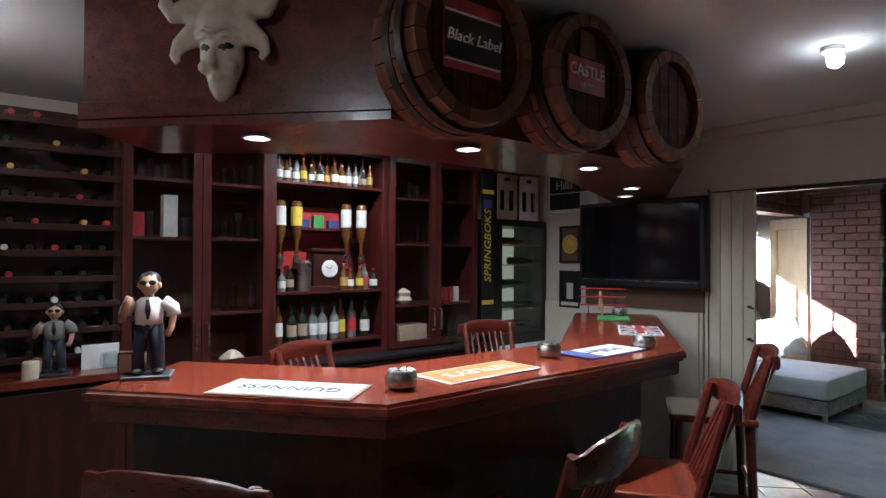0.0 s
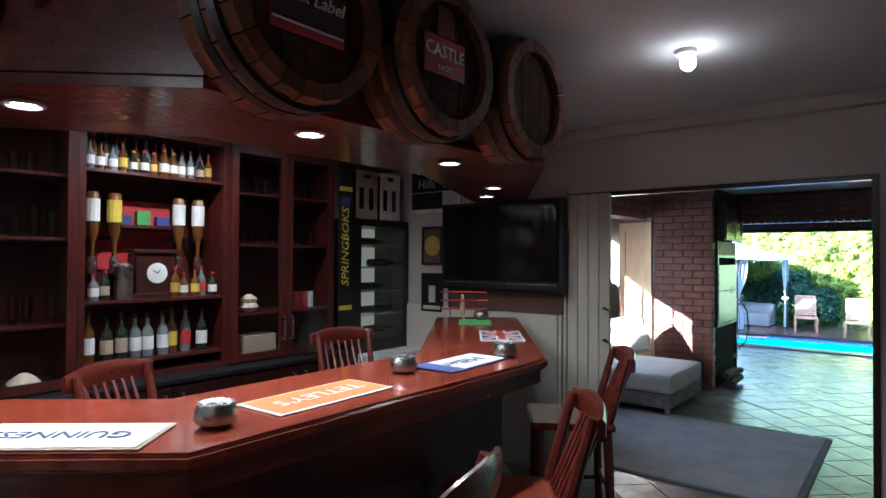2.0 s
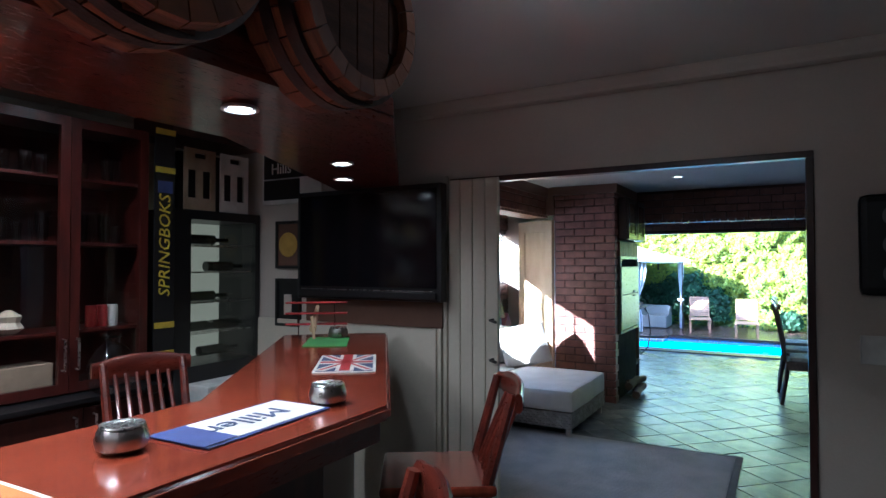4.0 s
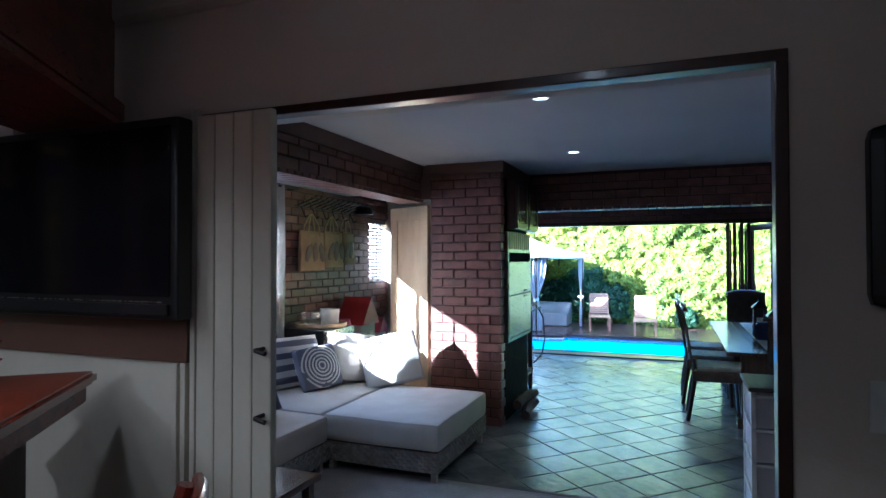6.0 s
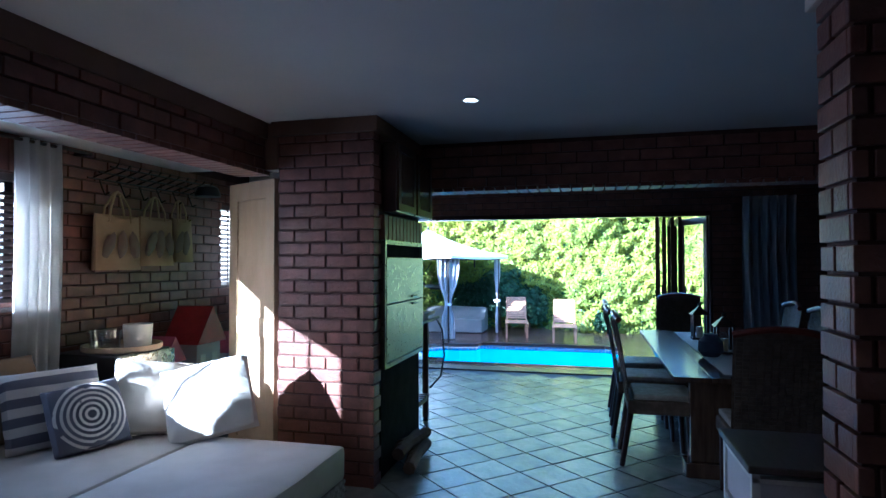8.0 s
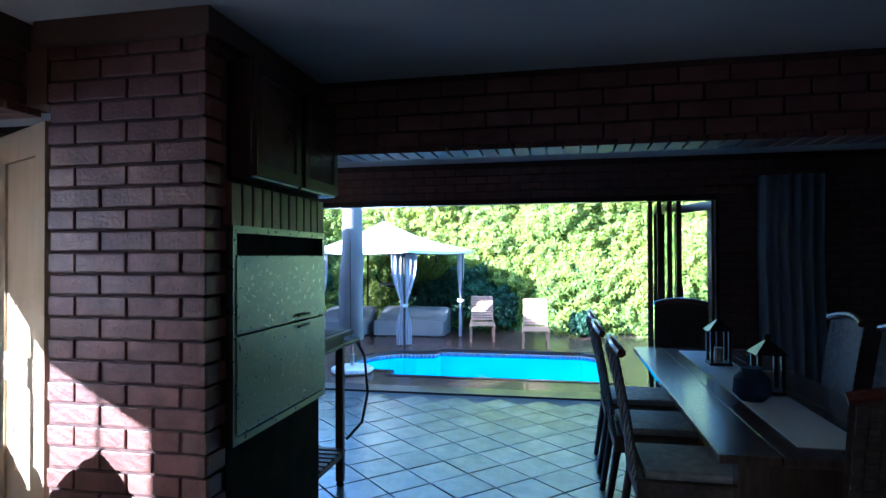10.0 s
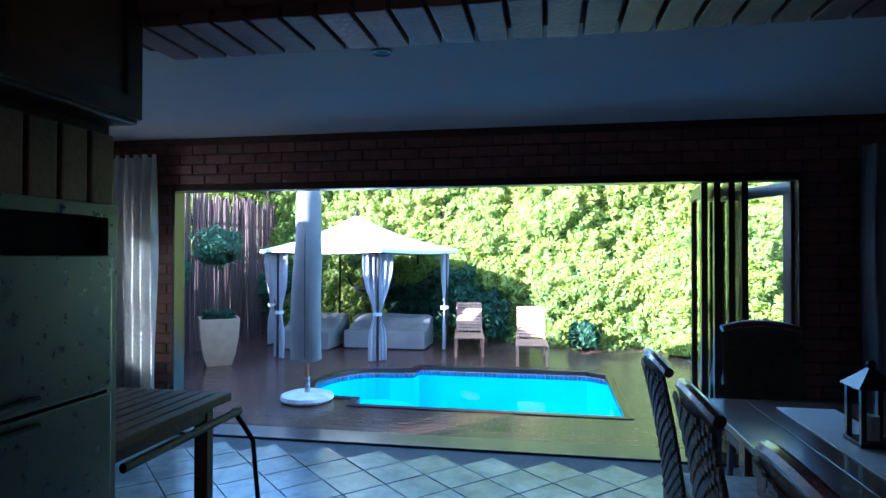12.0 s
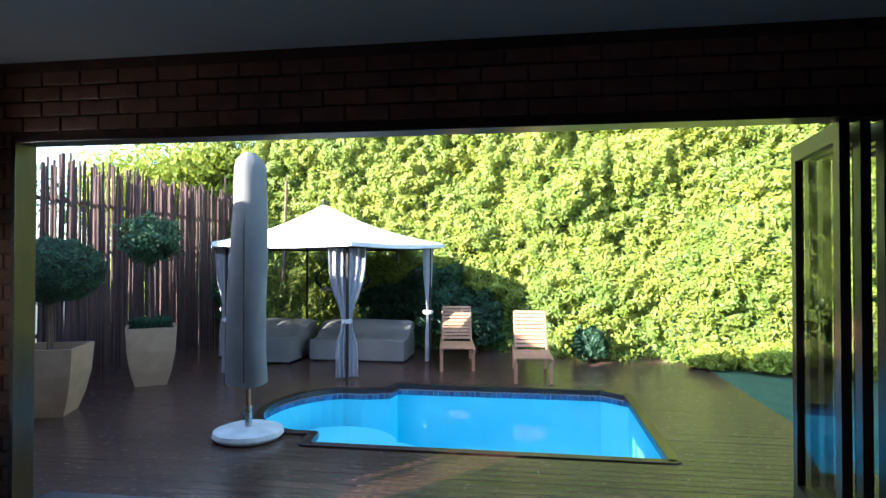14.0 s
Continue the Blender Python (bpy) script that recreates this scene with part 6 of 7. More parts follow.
for i in range(4):
    z = 0.03 + i * 0.19
    part("drawer", abox(6.03, 6.43, -0.385, -0.005, z, z + 0.165, 0.008), "drape", dw)
    part("rail", abox(6.02, 6.445, -0.40, 0.003, z + 0.168, z + 0.182), "plastic_white", dw)
# curtains beside the pool opening
cu = thing("curtain", (11.9, -1.6, 0.3), "long pale grey curtain beside the folding doors", "curtain", "dining room curtains")
part("cloth", curtain_bm(11.88, -1.90, 11.88, -1.30, 0.05, 2.28, 6, 0.05), "drape", cu, smooth=True)
cu = thing("curtain", (11.9, 4.4, 0.3), "long cream curtain in the sunny corner", "curtain", "dining room curtains")
part("cloth", curtain_bm(11.88, 4.05, 11.88, 4.49, 0.05, 2.36, 5, 0.05), "white_cloth", cu, smooth=True)
rd = thing("curtain_rod", (11.88, 1.5, 2.3), "dark metal curtain rod over the pool opening", "curtain rod")
part("rod", tube(bmesh.new(), (11.88, 4.1, 2.35), (11.88, 4.66, 2.35), 0.012), "hoop", rd)
cb = thing("side_cabinet", (11.2, 4.4, 0), "low dark cabinet with a white cloth on top", "cabinet")
part("body", abox(10.6, 11.6, 4.2, 4.65, 0.0, 0.58, 0.008), "darkwood", cb)
solid("folded_cloth", abox(10.62, 11.58, 4.2, 4.62, 0.582, 0.66, 0.03), "white_cloth", "folded white cloth on the low cabinet", "cloth")


# folding glass doors
def door_leaf(x0, y0, x1, y1, label):
    d = thing("folding_glass_door", (x0, y0, 0), label, "door", "folding glass doors")
    ln = math.hypot(x1 - x0, y1 - y0)
    o = new("door_frame", to_mesh("door_frame", wall_with_holes("y", -0.022, 0.022, 0, ln, 0.012, 2.06, [(0.075, ln - 0.075, 0.12, 1.97)]), "darkwood"))
    o.parent = d
    p = new("pane", to_mesh("pane", abox(0.075, ln - 0.075, -0.003, 0.003, 0.12, 1.97), "glass"))
    p.parent = d
    h = new("door_handle", to_mesh("door_handle", tube(tube(bmesh.new(), (ln - 0.04, -0.05, 0.95), (ln - 0.04, -0.05, 1.15), 0.009), (ln - 0.04, 0, 1.05), (ln - 0.04, -0.05, 1.05), 0.007), "black"))
    h.parent = d
    d.rotation_euler = (0, 0, math.atan2(y1 - y0, x1 - x0))
    return d


door_leaf(12.06, -0.33, 12.80, -0.42, "dark timber glass door folded open towards the deck")
door_leaf(12.06, -0.42, 12.80, -0.49, "dark timber glass door folded open in the stack")
door_leaf(12.06, -0.52, 12.80, -0.56, "dark timber glass door folded open in the stack")
door_leaf(12.06, -0.61, 12.80, -0.64, "dark timber glass door folded open in the stack")
door_leaf(12.10, -0.95, 12.72, -0.70, "dark timber glass door half folded at the jamb")
fo = thing("door_2", (12.15, 1.5, 0), "dark timber frame round the pool opening", "door frame", kind="structure")
part("jamb", abox(12.0, 12.145, 3.967, 3.998, 0.009, 2.083, 0.003), "darkwood", fo)
part("jamb", abox(12.0, 12.145, -0.978, -0.95, 0.009, 2.083, 0.003), "darkwood", fo)
part("head", abox(12.0, 12.145, -0.95, 3.967, 2.062, 2.083, 0.003), "darkwood", fo)


# ---- garden ----
def leaf_cloud(center_fn, count, size, rng, bm=None):
    """Many small folded leaves, each at a place and facing given by center_fn."""
    verts, faces = [], []
    for _ in range(count):
        p, nrm = center_fn(rng)
        s = size * rng.uniform(0.6, 1.3)
        a = Vector((rng.gauss(0, 1), rng.gauss(0, 1), rng.gauss(0, 1)))
        n = (nrm + 0.8 * a.normalized()).normalized()
        t = n.orthogonal().normalized()
        t = Matrix.Rotation(rng.uniform(0, 6.28), 3, n) @ t
        b = n.cross(t)
        k = len(verts)
        verts += [p - t * s, p - b * s * 0.42 + n * s * 0.12, p + t * s, p + b * s * 0.42 + n * s * 0.12]
        faces += [(k, k + 1, k + 2), (k, k + 2, k + 3)]
    return verts, faces


def leaf_mesh(name, vf, mat):
    me = bpy.data.meshes.new(name)
    me.from_pydata([tuple(v) for v in vf[0]], [], vf[1])
    me.materials.append(M[mat])
    return me


rg_ = random.Random(11)


def hedge_surface(y, z):
    """How far out, in x, the hedge's face stands at a place."""
    base = 19.9 - 0.28 * max(0, 1.5 - y) + 0.12 * max(0.0, y - 2)
    lean = 0.18 * (z + 0.3)
    b = 0.9 * noise.noise((y * 0.55, z * 0.6, 3.1)) + 0.45 * noise.noise((y * 1.5, z * 1.5, 8.0)) + 0.16 * noise.noise((y * 4, z * 4, 1.0))
    return base + lean - b * 0.8


def hedge_point(rng):
    y = rng.uniform(-9.5, 10.5)
    top = 5.6 - 0.16 * max(0, y - 3) + 0.5 * noise.noise((y * 0.8, 0, 5))
    if y > 6.5:
        top = 4.35 - 0.25 * (y - 6.5) + 0.5 * noise.noise((y * 0.9, 2, 5))
    z = -0.35 + (top + 0.35) * rng.random() ** 0.85
    d = abs(rng.gauss(0, 0.22))
    cl = 0.28 * (noise.noise((y * 5.0, z * 5.0, 2.0)))
    return Vector((hedge_surface(y, z) + d - cl, y, z)), Vector((-1, 0.35, 0.55))


hd = thing("hedge", (20.2, 0.5, -0.42), "tall sunlit bushy yellow-green hedge behind the pool", "hedge")
o = new("foliage", leaf_mesh("foliage", leaf_cloud(hedge_point, 230000, 0.052, rg_), "leaf_hedge"))
o.parent = hd
o.location = (-20.2, -0.5, 0.42)
tagged(o, kind="stuff")
# dark sheet behind the leaves, its colour standing for the hedge's shaded depth
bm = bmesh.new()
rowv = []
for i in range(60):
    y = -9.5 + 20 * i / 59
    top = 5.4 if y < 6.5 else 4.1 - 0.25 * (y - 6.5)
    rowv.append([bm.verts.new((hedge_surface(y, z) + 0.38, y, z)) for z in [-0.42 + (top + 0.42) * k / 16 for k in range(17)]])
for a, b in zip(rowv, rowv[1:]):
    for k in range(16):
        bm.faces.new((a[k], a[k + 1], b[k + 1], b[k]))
part("inner_growth", bm, "leaf_dark", hd, "dark sheet standing for the shade inside the hedge")
for i in range(16):
    y = -7 + i * 1.1
    part("stem", tube(bmesh.new(), (20.7, y, -0.42), (20.9 + rg_.uniform(-0.3, 0.3), y + rg_.uniform(-0.4, 0.4), 3.2), 0.05, 0.02, 7), "bark", hd)


def shrub(x, y, z, r, h, n, mat, label, size=0.05):
    def fn(rng):
        a, b = rng.uniform(0, 6.283), math.acos(rng.uniform(-0.6, 1))
        v = Vector((math.sin(b) * math.cos(a), math.sin(b) * math.sin(a), math.cos(b)))
        k = (0.75 + 0.35 * noise.noise(v * 2.3 + Vector((x, y, 0))) + 0.1 * rng.random()) * rng.random() ** 0.25
        return Vector((v.x * r * k, v.y * r * k, h / 2 + v.z * h / 2 * k)), v
    s = thing("shrub", (x, y, z), label, "shrub")
    c = new("foliage", leaf_mesh("foliage", leaf_cloud(fn, n, size, rg_), mat))
    c.parent = s
    part("stem", tube(bmesh.new(), (x, y, z), (x, y, z + h * 0.6), 0.02, 0.01, 6), "bark", s)
    return s


shrub(19.2, 0.15, -0.42, 0.35, 0.75, 2600, "leaf_dark", "small round dark green shrub before the hedge")
for x, y, r, h in ((20.0, 2.9, 0.8, 1.9), (20.3, 3.6, 0.9, 1.6), (19.9, 2.1, 0.6, 1.3), (21.0, 7.4, 1.0, 2.0)):
    shrub(x, y, -0.42, r, h, 7000, "leaf_dark", "shaded dark green bush beside the gazebo", 0.065)
for x, y, r, h in ((18.9, -1.7, 0.5, 0.55), (18.6, -2.6, 0.6, 0.6), (18.4, -3.6, 0.6, 0.6)):
    shrub(x, y, -0.42, r, h, 4200, "leaf_hedge", "low bright green border plant", 0.045)


def tree(x, y, z, trunk, r, h, mat, n, label):
    t = thing("tree", (x, y, z), label, "tree", "trees behind the fence")
    bm = tube(bmesh.new(), (x, y, z), (x + 0.1, y, z + trunk), 0.13, 0.08, 9)
    ends = []
    for i in range(7):
        a = i * 0.9
        e = (x + math.cos(a) * r * 0.6, y + math.sin(a) * r * 0.6, z + trunk + h * (0.25 + 0.08 * i))
        tube(bm, (x + 0.1, y, z + trunk * 0.9), e, 0.05, 0.015, 6)
        ends.append(Vector(e) - Vector((x, y, z)))
    part("trunk", bm, "bark", t)

    def fn(rng):
        c = rng.choice(ends)
        v = Vector((rng.gauss(0, 1), rng.gauss(0, 1), rng.gauss(0, 0.8)))
        return c + v * r * 0.26, v.normalized()
    o = new("crown", leaf_mesh("crown", leaf_cloud(fn, n, 0.075, rg_), mat))
    o.parent = t
    return t


tree(21.5, 9.3, -0.42, 2.2, 1.7, 2.6, "leaf_hedge", 9000, "bright leafy tree behind the pole fence")
tree(23.5, 11.6, -0.42, 2.0, 1.6, 2.6, "leaf_pot", 7000, "blue-green leafy tree behind the pole fence")
tree(17.5, 10.6, -0.42, 1.5, 1.2, 2.0, "leaf_pot", 4000, "small leafy tree behind the pole fence")

# pole fence
fn_ = thing("pole_fence", (17, 7.4, -0.42), "dark brown fence of split wooden poles", "fence")
me_p = [to_mesh("pole", tube(bmesh.new(), (0, 0, 0), (0.01 * k, 0, 3.2), 0.026, 0.019 - 0.002 * k, 7), "pole") for k in range(3)]
x = 12.3
i = 0
while x < 21.4:
    x += rg_.uniform(0.028, 0.038)
    o = piece("pole", me_p[i % 3], (x - 17, rg_.uniform(-0.03, 0.03) + 0.02 * (x - 17), rg_.uniform(-0.22, 0.08)), fn_, rz=rg_.uniform(0, 3))
    o.rotation_euler = (rg_.uniform(-0.012, 0.012), rg_.uniform(-0.015, 0.015), rg_.uniform(0, 3))
    i += 1
for z in (0.4, 1.5, 2.2):
    part("rail", tube(bmesh.new(), (12.3, 7.38, z), (21.4, 7.56, z), 0.03, 0.03, 8), "pole", fn_)


# planters with standard trees
def planter(x, y, ang, w, h, crown_r, trunk_h, kind):
    p = thing("planter", (x, y, DZ), "tall tapered terracotta coloured square planter on the deck", "planter", "planters on the deck")
    bm = bmesh.new()
    rings = []
    for k, z in ((0.62, 0.0), (0.80, 0.25), (0.94, 0.6), (1.0, 1.0), (0.9, 1.0), (0.88, 0.9)):
        rings.append([bm.verts.new((a * w / 2 * k, b * w / 2 * k, z * h)) for a, b in ((-1, -1), (1, -1), (1, 1), (-1, 1))])
    for a, b in zip(rings, rings[1:]):
        for i in range(4):
            bm.faces.new((a[i], a[(i + 1) % 4], b[(i + 1) % 4], b[i]))
    bm.faces.new(rings[0][::-1])
    o = new("pot", to_mesh("pot", bm, "pot"))
    o.parent = p
    s = new("soil", to_mesh("soil", abox(-w * 0.44, w * 0.44, -w * 0.44, w * 0.44, h * 0.85, h * 0.9), "soil"))
    s.parent = p
    p.rotation_euler = (0, 0, radians(ang))
    t = thing("potted_tree", (x, y, DZ + h * 0.9), "clipped round topiary tree in a planter" if kind == 0 else "slim standard tree with an airy crown in a planter", "tree", "potted trees")
    bm = bmesh.new()
    for i in range(3 if kind == 0 else 1):
        tube(bm, (x + 0.03 * (i - 1), y, DZ + h * 0.88), (x + 0.06 * (i - 1), y + 0.03 * i, DZ + h * 0.9 + trunk_h + crown_r * 0.4), 0.018, 0.012, 7)
    part("trunk", bm, "bark", t)

    def fn(rng):
        a, b = rng.uniform(0, 6.283), math.acos(rng.uniform(-1, 1))
        v = Vector((math.sin(b) * math.cos(a), math.sin(b) * math.sin(a), math.cos(b)))
        k = (0.86 + (0.12 if kind == 0 else 0.5) * noise.noise(v * (3 if kind == 0 else 2.2) + Vector((x, 0, 0)))) * rng.random() ** (0.15 if kind == 0 else 0.35)
        return Vector((v.x * crown_r * k, v.y * crown_r * k, trunk_h + crown_r * 0.7 + v.z * crown_r * (0.68 if kind == 0 else 0.85) * k)), v
    c = new("crown", leaf_mesh("crown", leaf_cloud(fn, 9000 if kind == 0 else 3800, 0.026 if kind == 0 else 0.04, rg_), "leaf_pot"))
    c.parent = t
    if kind:
        def fl(rng):
            a = rng.uniform(0, 6.283)
            r = 0.26 * rng.random() ** 0.5
            return Vector((r * math.cos(a), r * math.sin(a), 0.03 + 0.16 * rng.random())), Vector((0, 0, 1))
        c = new("underplanting", leaf_mesh("underplanting", leaf_cloud(fl, 1100, 0.035, rg_), "leaf_dark"))
        c.parent = t


planter(14.95, 6.36, 20, 0.66, 0.74, 0.62, 0.48, 0)
planter(16.55, 6.25, 35, 0.62, 0.78, 0.44, 0.95, 1)

# gazebo
gz = thing("gazebo", (18.75, 4.58, DZ), "hexagonal garden gazebo with a cream canvas roof and tied curtains", "gazebo")
GC, GR = Vector((18.75, 4.58, 0)), 1.82
V6 = [GC + Vector((math.cos(radians(a)) * GR, math.sin(radians(a)) * GR, 0)) for a in (150, 210, 270, 330, 30, 90)]
for v in V6:
    part("post", tube(bmesh.new(), (v.x, v.y, DZ), (v.x, v.y, 1.60), 0.022, 0.022, 10), "hoop", gz)
for a, b in zip(V6, V6[1:] + V6[:1]):
    part("beam", tube(bmesh.new(), (a.x, a.y, 1.56), (b.x, b.y, 1.56), 0.018, 0.018, 8), "hoop", gz)
bm = bmesh.new()
seg, rows = 6, 8
apex = Vector((GC.x, GC.y, 2.32))
outer = [GC + (v - GC) * 1.13 for v in V6]
grid = []
for i in range(6):
    a, b = outer[i], outer[(i + 1) % 6]
    panel = []
    for r in range(rows + 1):
        t = r / rows
        row = []
        for k in range(7):
            e = a.lerp(b, k / 6)
            p = Vector((e.x, e.y, 1.64)).lerp(apex, t)
            p.z -= 0.10 * math.sin(math.pi * t) + 0.03 * math.sin(math.pi * k / 6) * (1 - t)
            row.append(bm.verts.new(p))
        panel.append(row)
    for p, q in zip(panel, panel[1:]):
        for k in range(6):
            bm.faces.new((p[k], p[k + 1], q[k + 1], q[k]))
    low = [bm.verts.new(v.co - Vector((0, 0, 0.06))) for v in panel[0]]
    for k in range(6):
        bm.faces.new((low[k], low[k + 1], panel[0][k + 1], panel[0][k]))
bmesh.ops.remove_doubles(bm, verts=bm.verts, dist=0.002)
part("canopy", bm, "canvas", gz, "cream canvas roof", smooth=True)
part("finial", lathe([(0.05, 0), (0.02, 0.06), (0.015, 0.1)], 10, at=(apex.x, apex.y, 2.31)), "hoop", gz)
for v in V6:
    d = (v - GC).normalized()
    tn = Vector((-d.y, d.x, 0)) * 0.27
    p = v - d * 0.03
    if v.x > 19.2:
        continue
    c = part("drape", curtain_bm(p.x - tn.x, p.y - tn.y, p.x + tn.x, p.y + tn.y, DZ + 0.03, 1.55, 5, 0.045, (0.52, 0.72, 0.42)), "drape", gz, "pale curtain tied back to the post", smooth=True)
    part("tie", lathe([(0.075, 0), (0.08, 0.03), (0.075, 0.06)], 14, at=(p.x, p.y, 0.49)), "drape", c, smooth=True)
hm = thing("hanging_seat", (19.3, 4.6, 0.6), "dark woven hanging seat inside the gazebo", "hanging seat")
bm = bmesh.new()
for i in range(14):
    a0, a1 = math.pi * i / 14, math.pi * (i + 1) / 14
    tube(bm, (19.5, 4.5 + 0.5 * math.cos(a0), 1.05 - 0.28 * math.sin(a0)), (19.5, 4.5 + 0.5 * math.cos(a1), 1.05 - 0.28 * math.sin(a1)), 0.03, 0.03, 8)
tube(bm, (19.5, 4.0, 1.05), (19.5, 4.3, 1.48), 0.012, 0.012, 6)
tube(bm, (19.5, 5.0, 1.05), (19.5, 4.7, 1.48), 0.012, 0.012, 6)
part("seat_ring", bm, "black", hm)
part("seat_cushion", abox(19.45, 19.6, 4.1, 4.9, 0.80, 0.88, 0.03), "cover", hm)


def covered_sofa(x0, x1, y0, y1, h0, h1, label, back="x"):
    s = thing("covered_sofa", ((x0 + x1) / 2, (y0 + y1) / 2, DZ), label, "sofa", "covered garden sofas")
    bm = bmesh.new()
    n = 16
    g = []
    for i in range(n + 1):
        row = []
        for j in range(n + 1):
            u, v = i / n, j / n
            k = u if back == "x" else v
            z = h0 + (h1 - h0) / (1 + math.exp(-(k - 0.55) * 14))
            e = min(u, 1 - u, v, 1 - v)
            z = z if e > 0 else z * 0.93
            z += 0.02 * noise.noise((u * 4 + x0, v * 4, 0))
            row.append(bm.verts.new((x0 + (x1 - x0) * u, y0 + (y1 - y0) * v, DZ + z)))
        g.append(row)
    for a, b in zip(g, g[1:]):
        for j in range(n):
            bm.faces.new((a[j], b[j], b[j + 1], a[j + 1]))
    rim = g[0] + [r[-1] for r in g[1:]] + g[-1][-2::-1] + [r[0] for r in g[-2:0:-1]]
    low = [bm.verts.new((v.co.x + 0.012 * noise.noise(v.co * 9), v.co.y + 0.02 * noise.noise(v.co * 7), DZ + 0.03)) for v in rim]
    m = len(rim)
    for i in range(m):
        bm.faces.new((rim[i], rim[(i + 1) % m], low[(i + 1) % m], low[i]))
    bmesh.ops.recalc_face_normals(bm, faces=bm.faces[:])
    part("dust_cover", bm, "cover", s, smooth=True)
    for x in (x0 + 0.06, x1 - 0.06):
        for y in (y0 + 0.06, y1 - 0.06):
            part("foot", tube(bmesh.new(), (x, y, DZ), (x, y, DZ + 0.05), 0.02, 0.02, 8), "black", s)


covered_sofa(18.55, 19.45, 3.15, 4.75, 0.38, 0.62, "garden sofa under a grey dust cover")
covered_sofa(18.2, 19.4, 4.95, 6.05, 0.38, 0.62, "corner garden sofa under a grey dust cover")

# cantilever umbrella, folded in its cover
um = thing("patio_umbrella", (14.43, 3.78, DZ), "closed patio umbrella in a grey cover on a white base", "umbrella")
bs = part("base", lathe([(0.30, 0.0), (0.33, 0.03), (0.32, 0.07), (0.25, 0.095), (0.06, 0.10)], 36, at=(14.43, 3.78, DZ + 0.012)), "plastic_white", um, "round white water-filled base", smooth=True)
for a in (20, 140, 260):
    part("filler_cap", lathe([(0.03, 0.09), (0.03, 0.105)], 12, at=(14.43 + 0.2 * math.cos(radians(a)), 3.78 + 0.2 * math.sin(radians(a)), DZ)), "black", bs)
part("sleeve", lathe([(0.035, 0.1), (0.032, 0.28), (0.036, 0.28), (0.036, 0.30)], 14, at=(14.43, 3.78, DZ)), "steel", um, smooth=True)
part("knob", tube(bmesh.new(), (14.40, 3.78, DZ + 0.24), (14.35, 3.81, DZ + 0.24), 0.014, 0.014, 8), "black", um)
part("pole", tube(bmesh.new(), (14.43, 3.78, DZ + 0.1), (14.43, 3.80, 2.3), 0.022, 0.022, 10), "teak", um)
bm = bmesh.new()
n, rows = 28, 30
vs = []
for r in range(rows + 1):
    t = r / rows
    z = 0.22 + 2.2 * t
    rad = (0.19 - 0.045 * t) * (1 if t < 0.93 else math.sqrt(max(0.0, 1 - ((t - 0.93) / 0.075) ** 2)) * 0.98 + 0.02)
    row = []
    for i in range(n):
        a = 2 * math.pi * i / n
        f = 1 + 0.10 * math.sin(3 * a + 1.5 * math.sin(2.2 * z)) + 0.07 * noise.noise((math.cos(a) * 2, math.sin(a) * 2, z * 1.7))
        row.append(bm.verts.new((14.43 + rad * f * math.cos(a), 3.79 + rad * f * math.sin(a), z + (0.02 * math.sin(3 * a) if r == 0 else 0))))
    vs.append(row)
for a, b in zip(vs, vs[1:]):
    for i in range(n):
        bm.faces.new((a[i], a[(i + 1) % n], b[(i + 1) % n], b[i]))
bm.faces.new(vs[-1])
part("cover", bm, "cover", um, "grey fabric cover", smooth=True)
part("zip", tube(bmesh.new(), (14.25, 3.74, 0.26), (14.285, 3.76, 2.2), 0.008, 0.008, 6), "black", um)


# loungers
def lounger():
    s = thing("sun_lounger", (0, 0, 0), "slatted teak sun lounger with a raised back", "sun lounger", "sun loungers")
    for x in (0.03, 1.15):
        for y in (-0.26, 0.22):
            part("leg", abox(x, x + 0.05, y, y + 0.045, 0, 0.27, 0.004), "teak", s)
    for y in (-0.27, 0.235):
        part("rail", abox(0.0, 1.35, y, y + 0.035, 0.27, 0.34, 0.005), "teak", s)
    for i in range(10):
        part("slat", abox(0.02 + i * 0.078, 0.083 + i * 0.078, -0.235, 0.235, 0.335, 0.352, 0.003), "teak", s)
    ang = radians(52)
    for y in (-0.25, 0.215):
        part("back_rail", tube(bmesh.new(), (0.82, y + 0.018, 0.34), (0.82 + 0.68 * math.cos(ang), y + 0.018, 0.34 + 0.68 * math.sin(ang)), 0.02, 0.02, 6), "teak", s)
    for i in range(10):
        d = 0.05 + i * 0.066
        o = part("back_slat", abox(-0.026, 0.026, -0.23, 0.23, -0.008, 0.008, 0.003), "teak", s)
        o.matrix_local = Matrix.Translation((0.82 + d * math.cos(ang), 0, 0.36 + d * math.sin(ang))) @ Matrix.Rotation(-ang, 4, "Y")
    part("prop", tube(bmesh.new(), (1.2, 0, 0.3), (1.12, 0, 0.7), 0.014, 0.014, 6), "teak", s)
    return s


lg = lounger()
lg.matrix_basis = pose(17.22, 1.07, DZ, 0, 0, 3)
copy_thing(lg, pose(17.95, 2.2, DZ, 0, 0, 8))


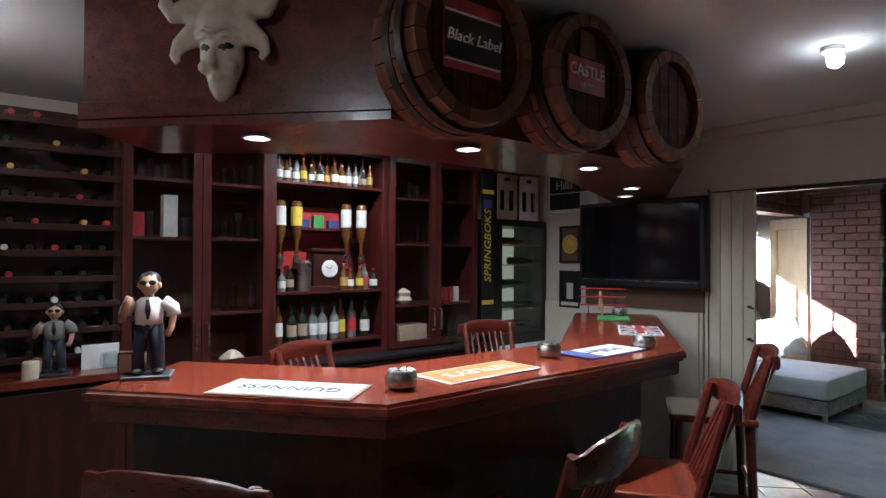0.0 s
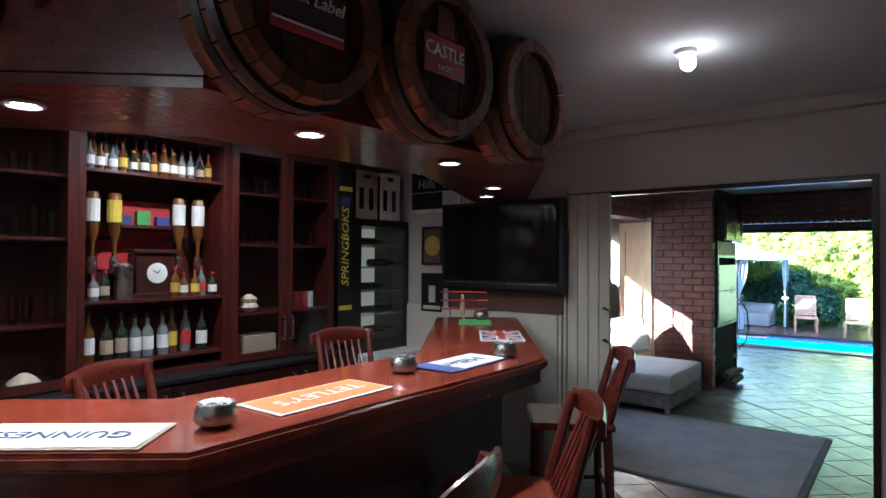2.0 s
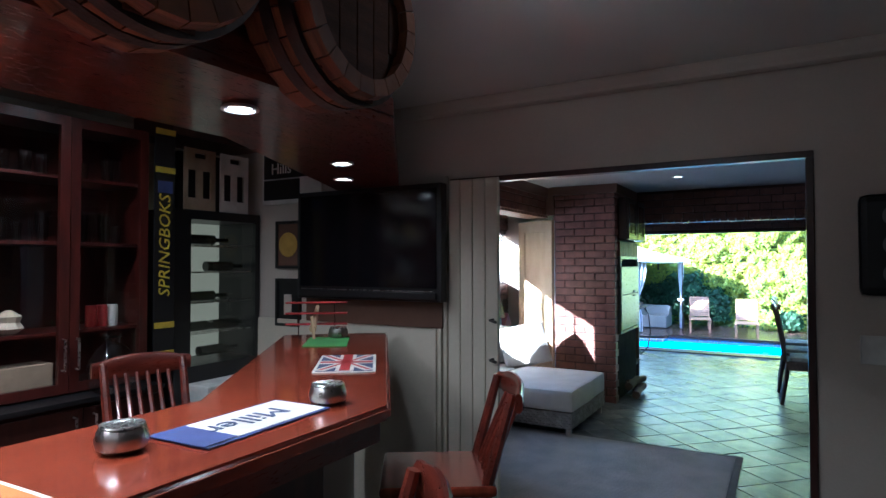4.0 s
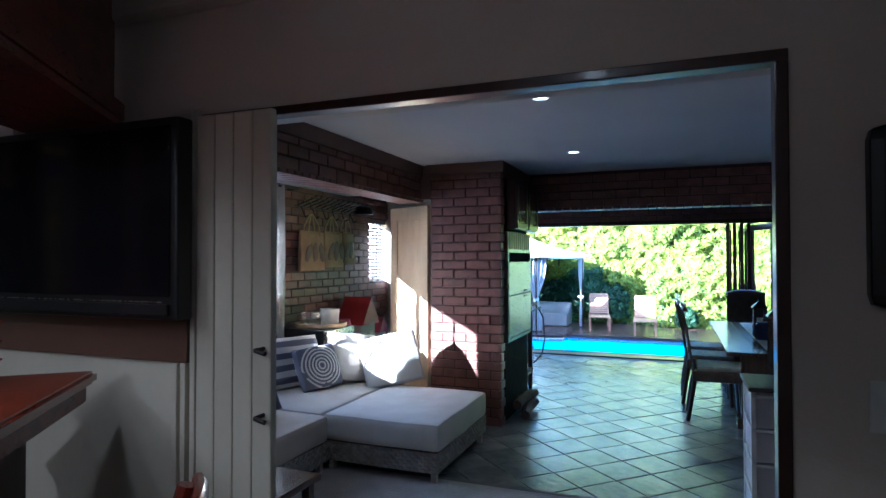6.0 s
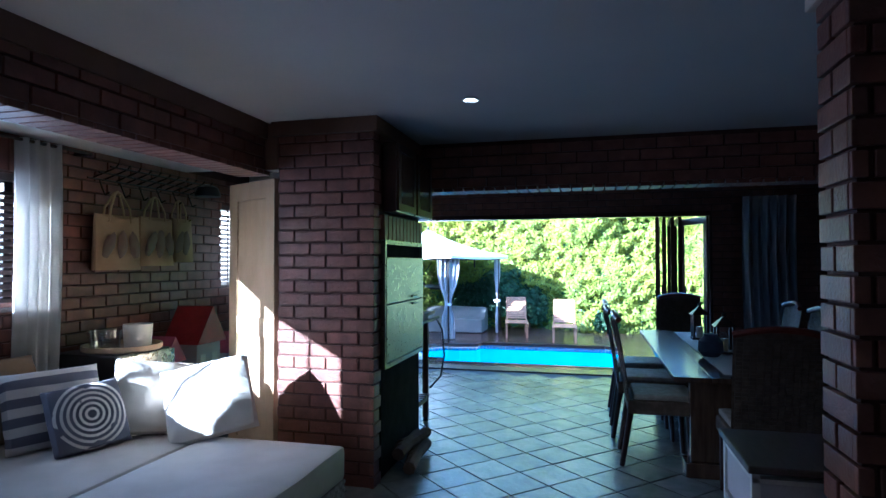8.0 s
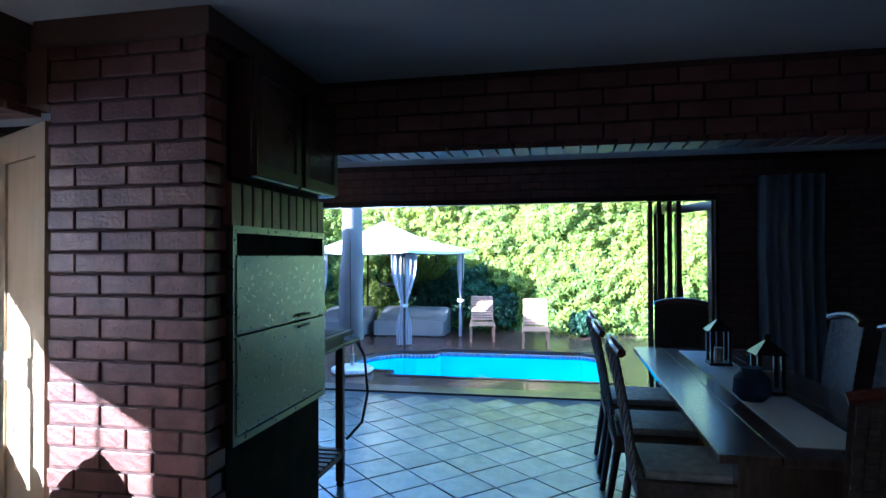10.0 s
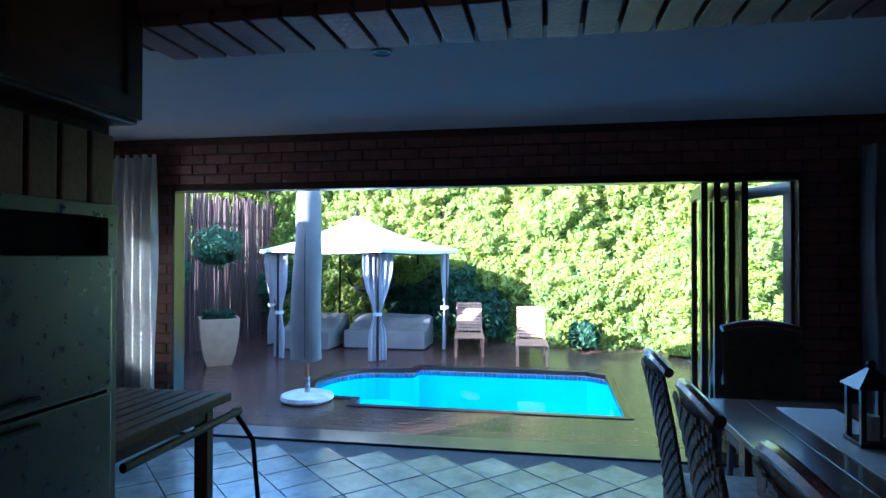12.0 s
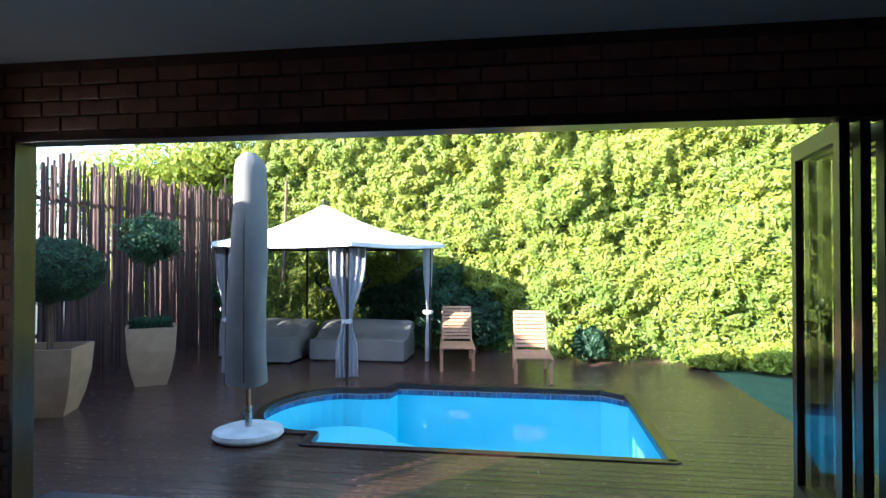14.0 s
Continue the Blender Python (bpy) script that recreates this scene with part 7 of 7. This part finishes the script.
# ---- brick facings and floor tiles ----
def bricks_last():
    f = thing("brick_column", (8.4, 2.3, 0), "red-brown face brick fireplace column", "column", kind="structure")
    brick_face(f, "x", 7.62, 1.88, 2.58, 0.0, 2.34, -1, depth=0.009)
    brick_face(f, "y", 1.90, 7.60, 8.70, 0.0, 2.34, -1, holes=[(7.74, 8.67, -1, 2.25)])
    soldier_row(f, "y", 1.875, 7.74, 8.67, 1.63, 1.80, -1)
    f = thing("brick_pier", (5.86, -0.5, 0), "brown face brick pier", "pier", kind="structure")
    brick_face(f, "x", 5.76, -1.4, -0.185, 0.0, 2.26, -1)
    brick_face(f, "y", -0.205, 5.76, 5.98, 0.0, 2.26, 1)
    f = thing("brick_alcove", (7, 4.1, 0), "red-brown face brick alcove wall", "wall", kind="structure")
    brick_face(f, "y", 4.1, 4.2, 9.68, 0.3, 2.3, -1, holes=[(5.2, 7.03, 1.2, 2.05), (9.15, 9.75, 1.23, 2.06)], near=7.6)
    soldier_row(f, "y", 4.08, 5.2, 7.03, 2.06, 2.27, -1)
    f = thing("brick_beam", (6, 2.7, 2.1), "brown brick beam over the alcove", "beam", kind="structure")
    brick_face(f, "y", 2.70, 4.2, 7.73, 2.115, 2.33, -1)
    u = 4.25
    me = to_mesh("brick", abox(-BH / 2, BH / 2, -0.125, 0.125, -0.02, 0.02, 0.004), "brick")
    while u < 7.72:
        piece("brick", me, (u - 6, 2.815 - 2.7, 2.105 - 2.1), f)
        u += BH + MJ
    f = thing("brick_beam", (8.75, 0.5, 2.05), "brown brick cross beam before the pool opening", "beam", kind="structure")
    brick_face(f, "x", 8.64, -2.2, 1.88, 2.08, 2.42, -1)
    me = to_mesh("brick", abox(-0.115, 0.115, -BH / 2, BH / 2, -0.02, 0.02, 0.004), "brick")
    u = -2.2
    while u < 1.87:
        piece("brick", me, (0, u - 0.5, 0.02), f)
        u += BH + MJ
    f = thing("brick_pool_wall", (12.03, 1.5, 0), "brown face brick wall round the pool opening", "wall", kind="structure")
    brick_face(f, "x", 12.03, -3.2, 4.7, 0.0, 2.5, -1, holes=[(-0.98, 4.0, -1, 2.085)], near=4.3)
    f = thing("brick_side_wall", (11, 4.7, 0), "red-brown face brick side wall", "wall", kind="structure")
    brick_face(f, "y", 4.7, 9.9, 12.03, 0.0, 2.5, -1, holes=[(10.2, 11.45, 0.85, 2.05)], near=11.6)
    # slate tiles laid on the diagonal
    fl = thing("slate_floor", (8, 1, 0), "grey-green slate floor tiles laid on the diagonal", "floor", kind="structure")
    T, G = 0.30, 0.009
    rest = bmesh.new()
    me = [to_mesh("tile", abox(-T / 2, T / 2, -T / 2, T / 2, -0.012, 0.0, 0.004), "slate") for _ in range(1)][0]
    count = 0
    s = (T + G) / math.sqrt(2)
    for i in range(-30, 60):
        for j in range(-60, 60):
            x, y = 4.0 + s * (i - j), 1.0 + s * (i + j)
            if not (2.0 < x < 11.83 and -3.0 < y < 4.5) or (y > 2.7 and x < 7.9):
                continue
            if count < 300 and 5.9 < x < 11.9 and -0.1 < y < 2.4:
                t = piece("tile", me, (x - 8, y - 1, random.uniform(-0.0015, 0.0015)), fl, rz=radians(45))
                count += 1
            else:
                box(rest, x - T / 2, x + T / 2, y - T / 2, y + T / 2, -0.012, random.uniform(-0.0015, 0.0015), 0, Matrix.Rotation(radians(45), 4, "Z"))
    tagged(part("tiles", rest, "slate", fl), kind="stuff")


bricks_last()
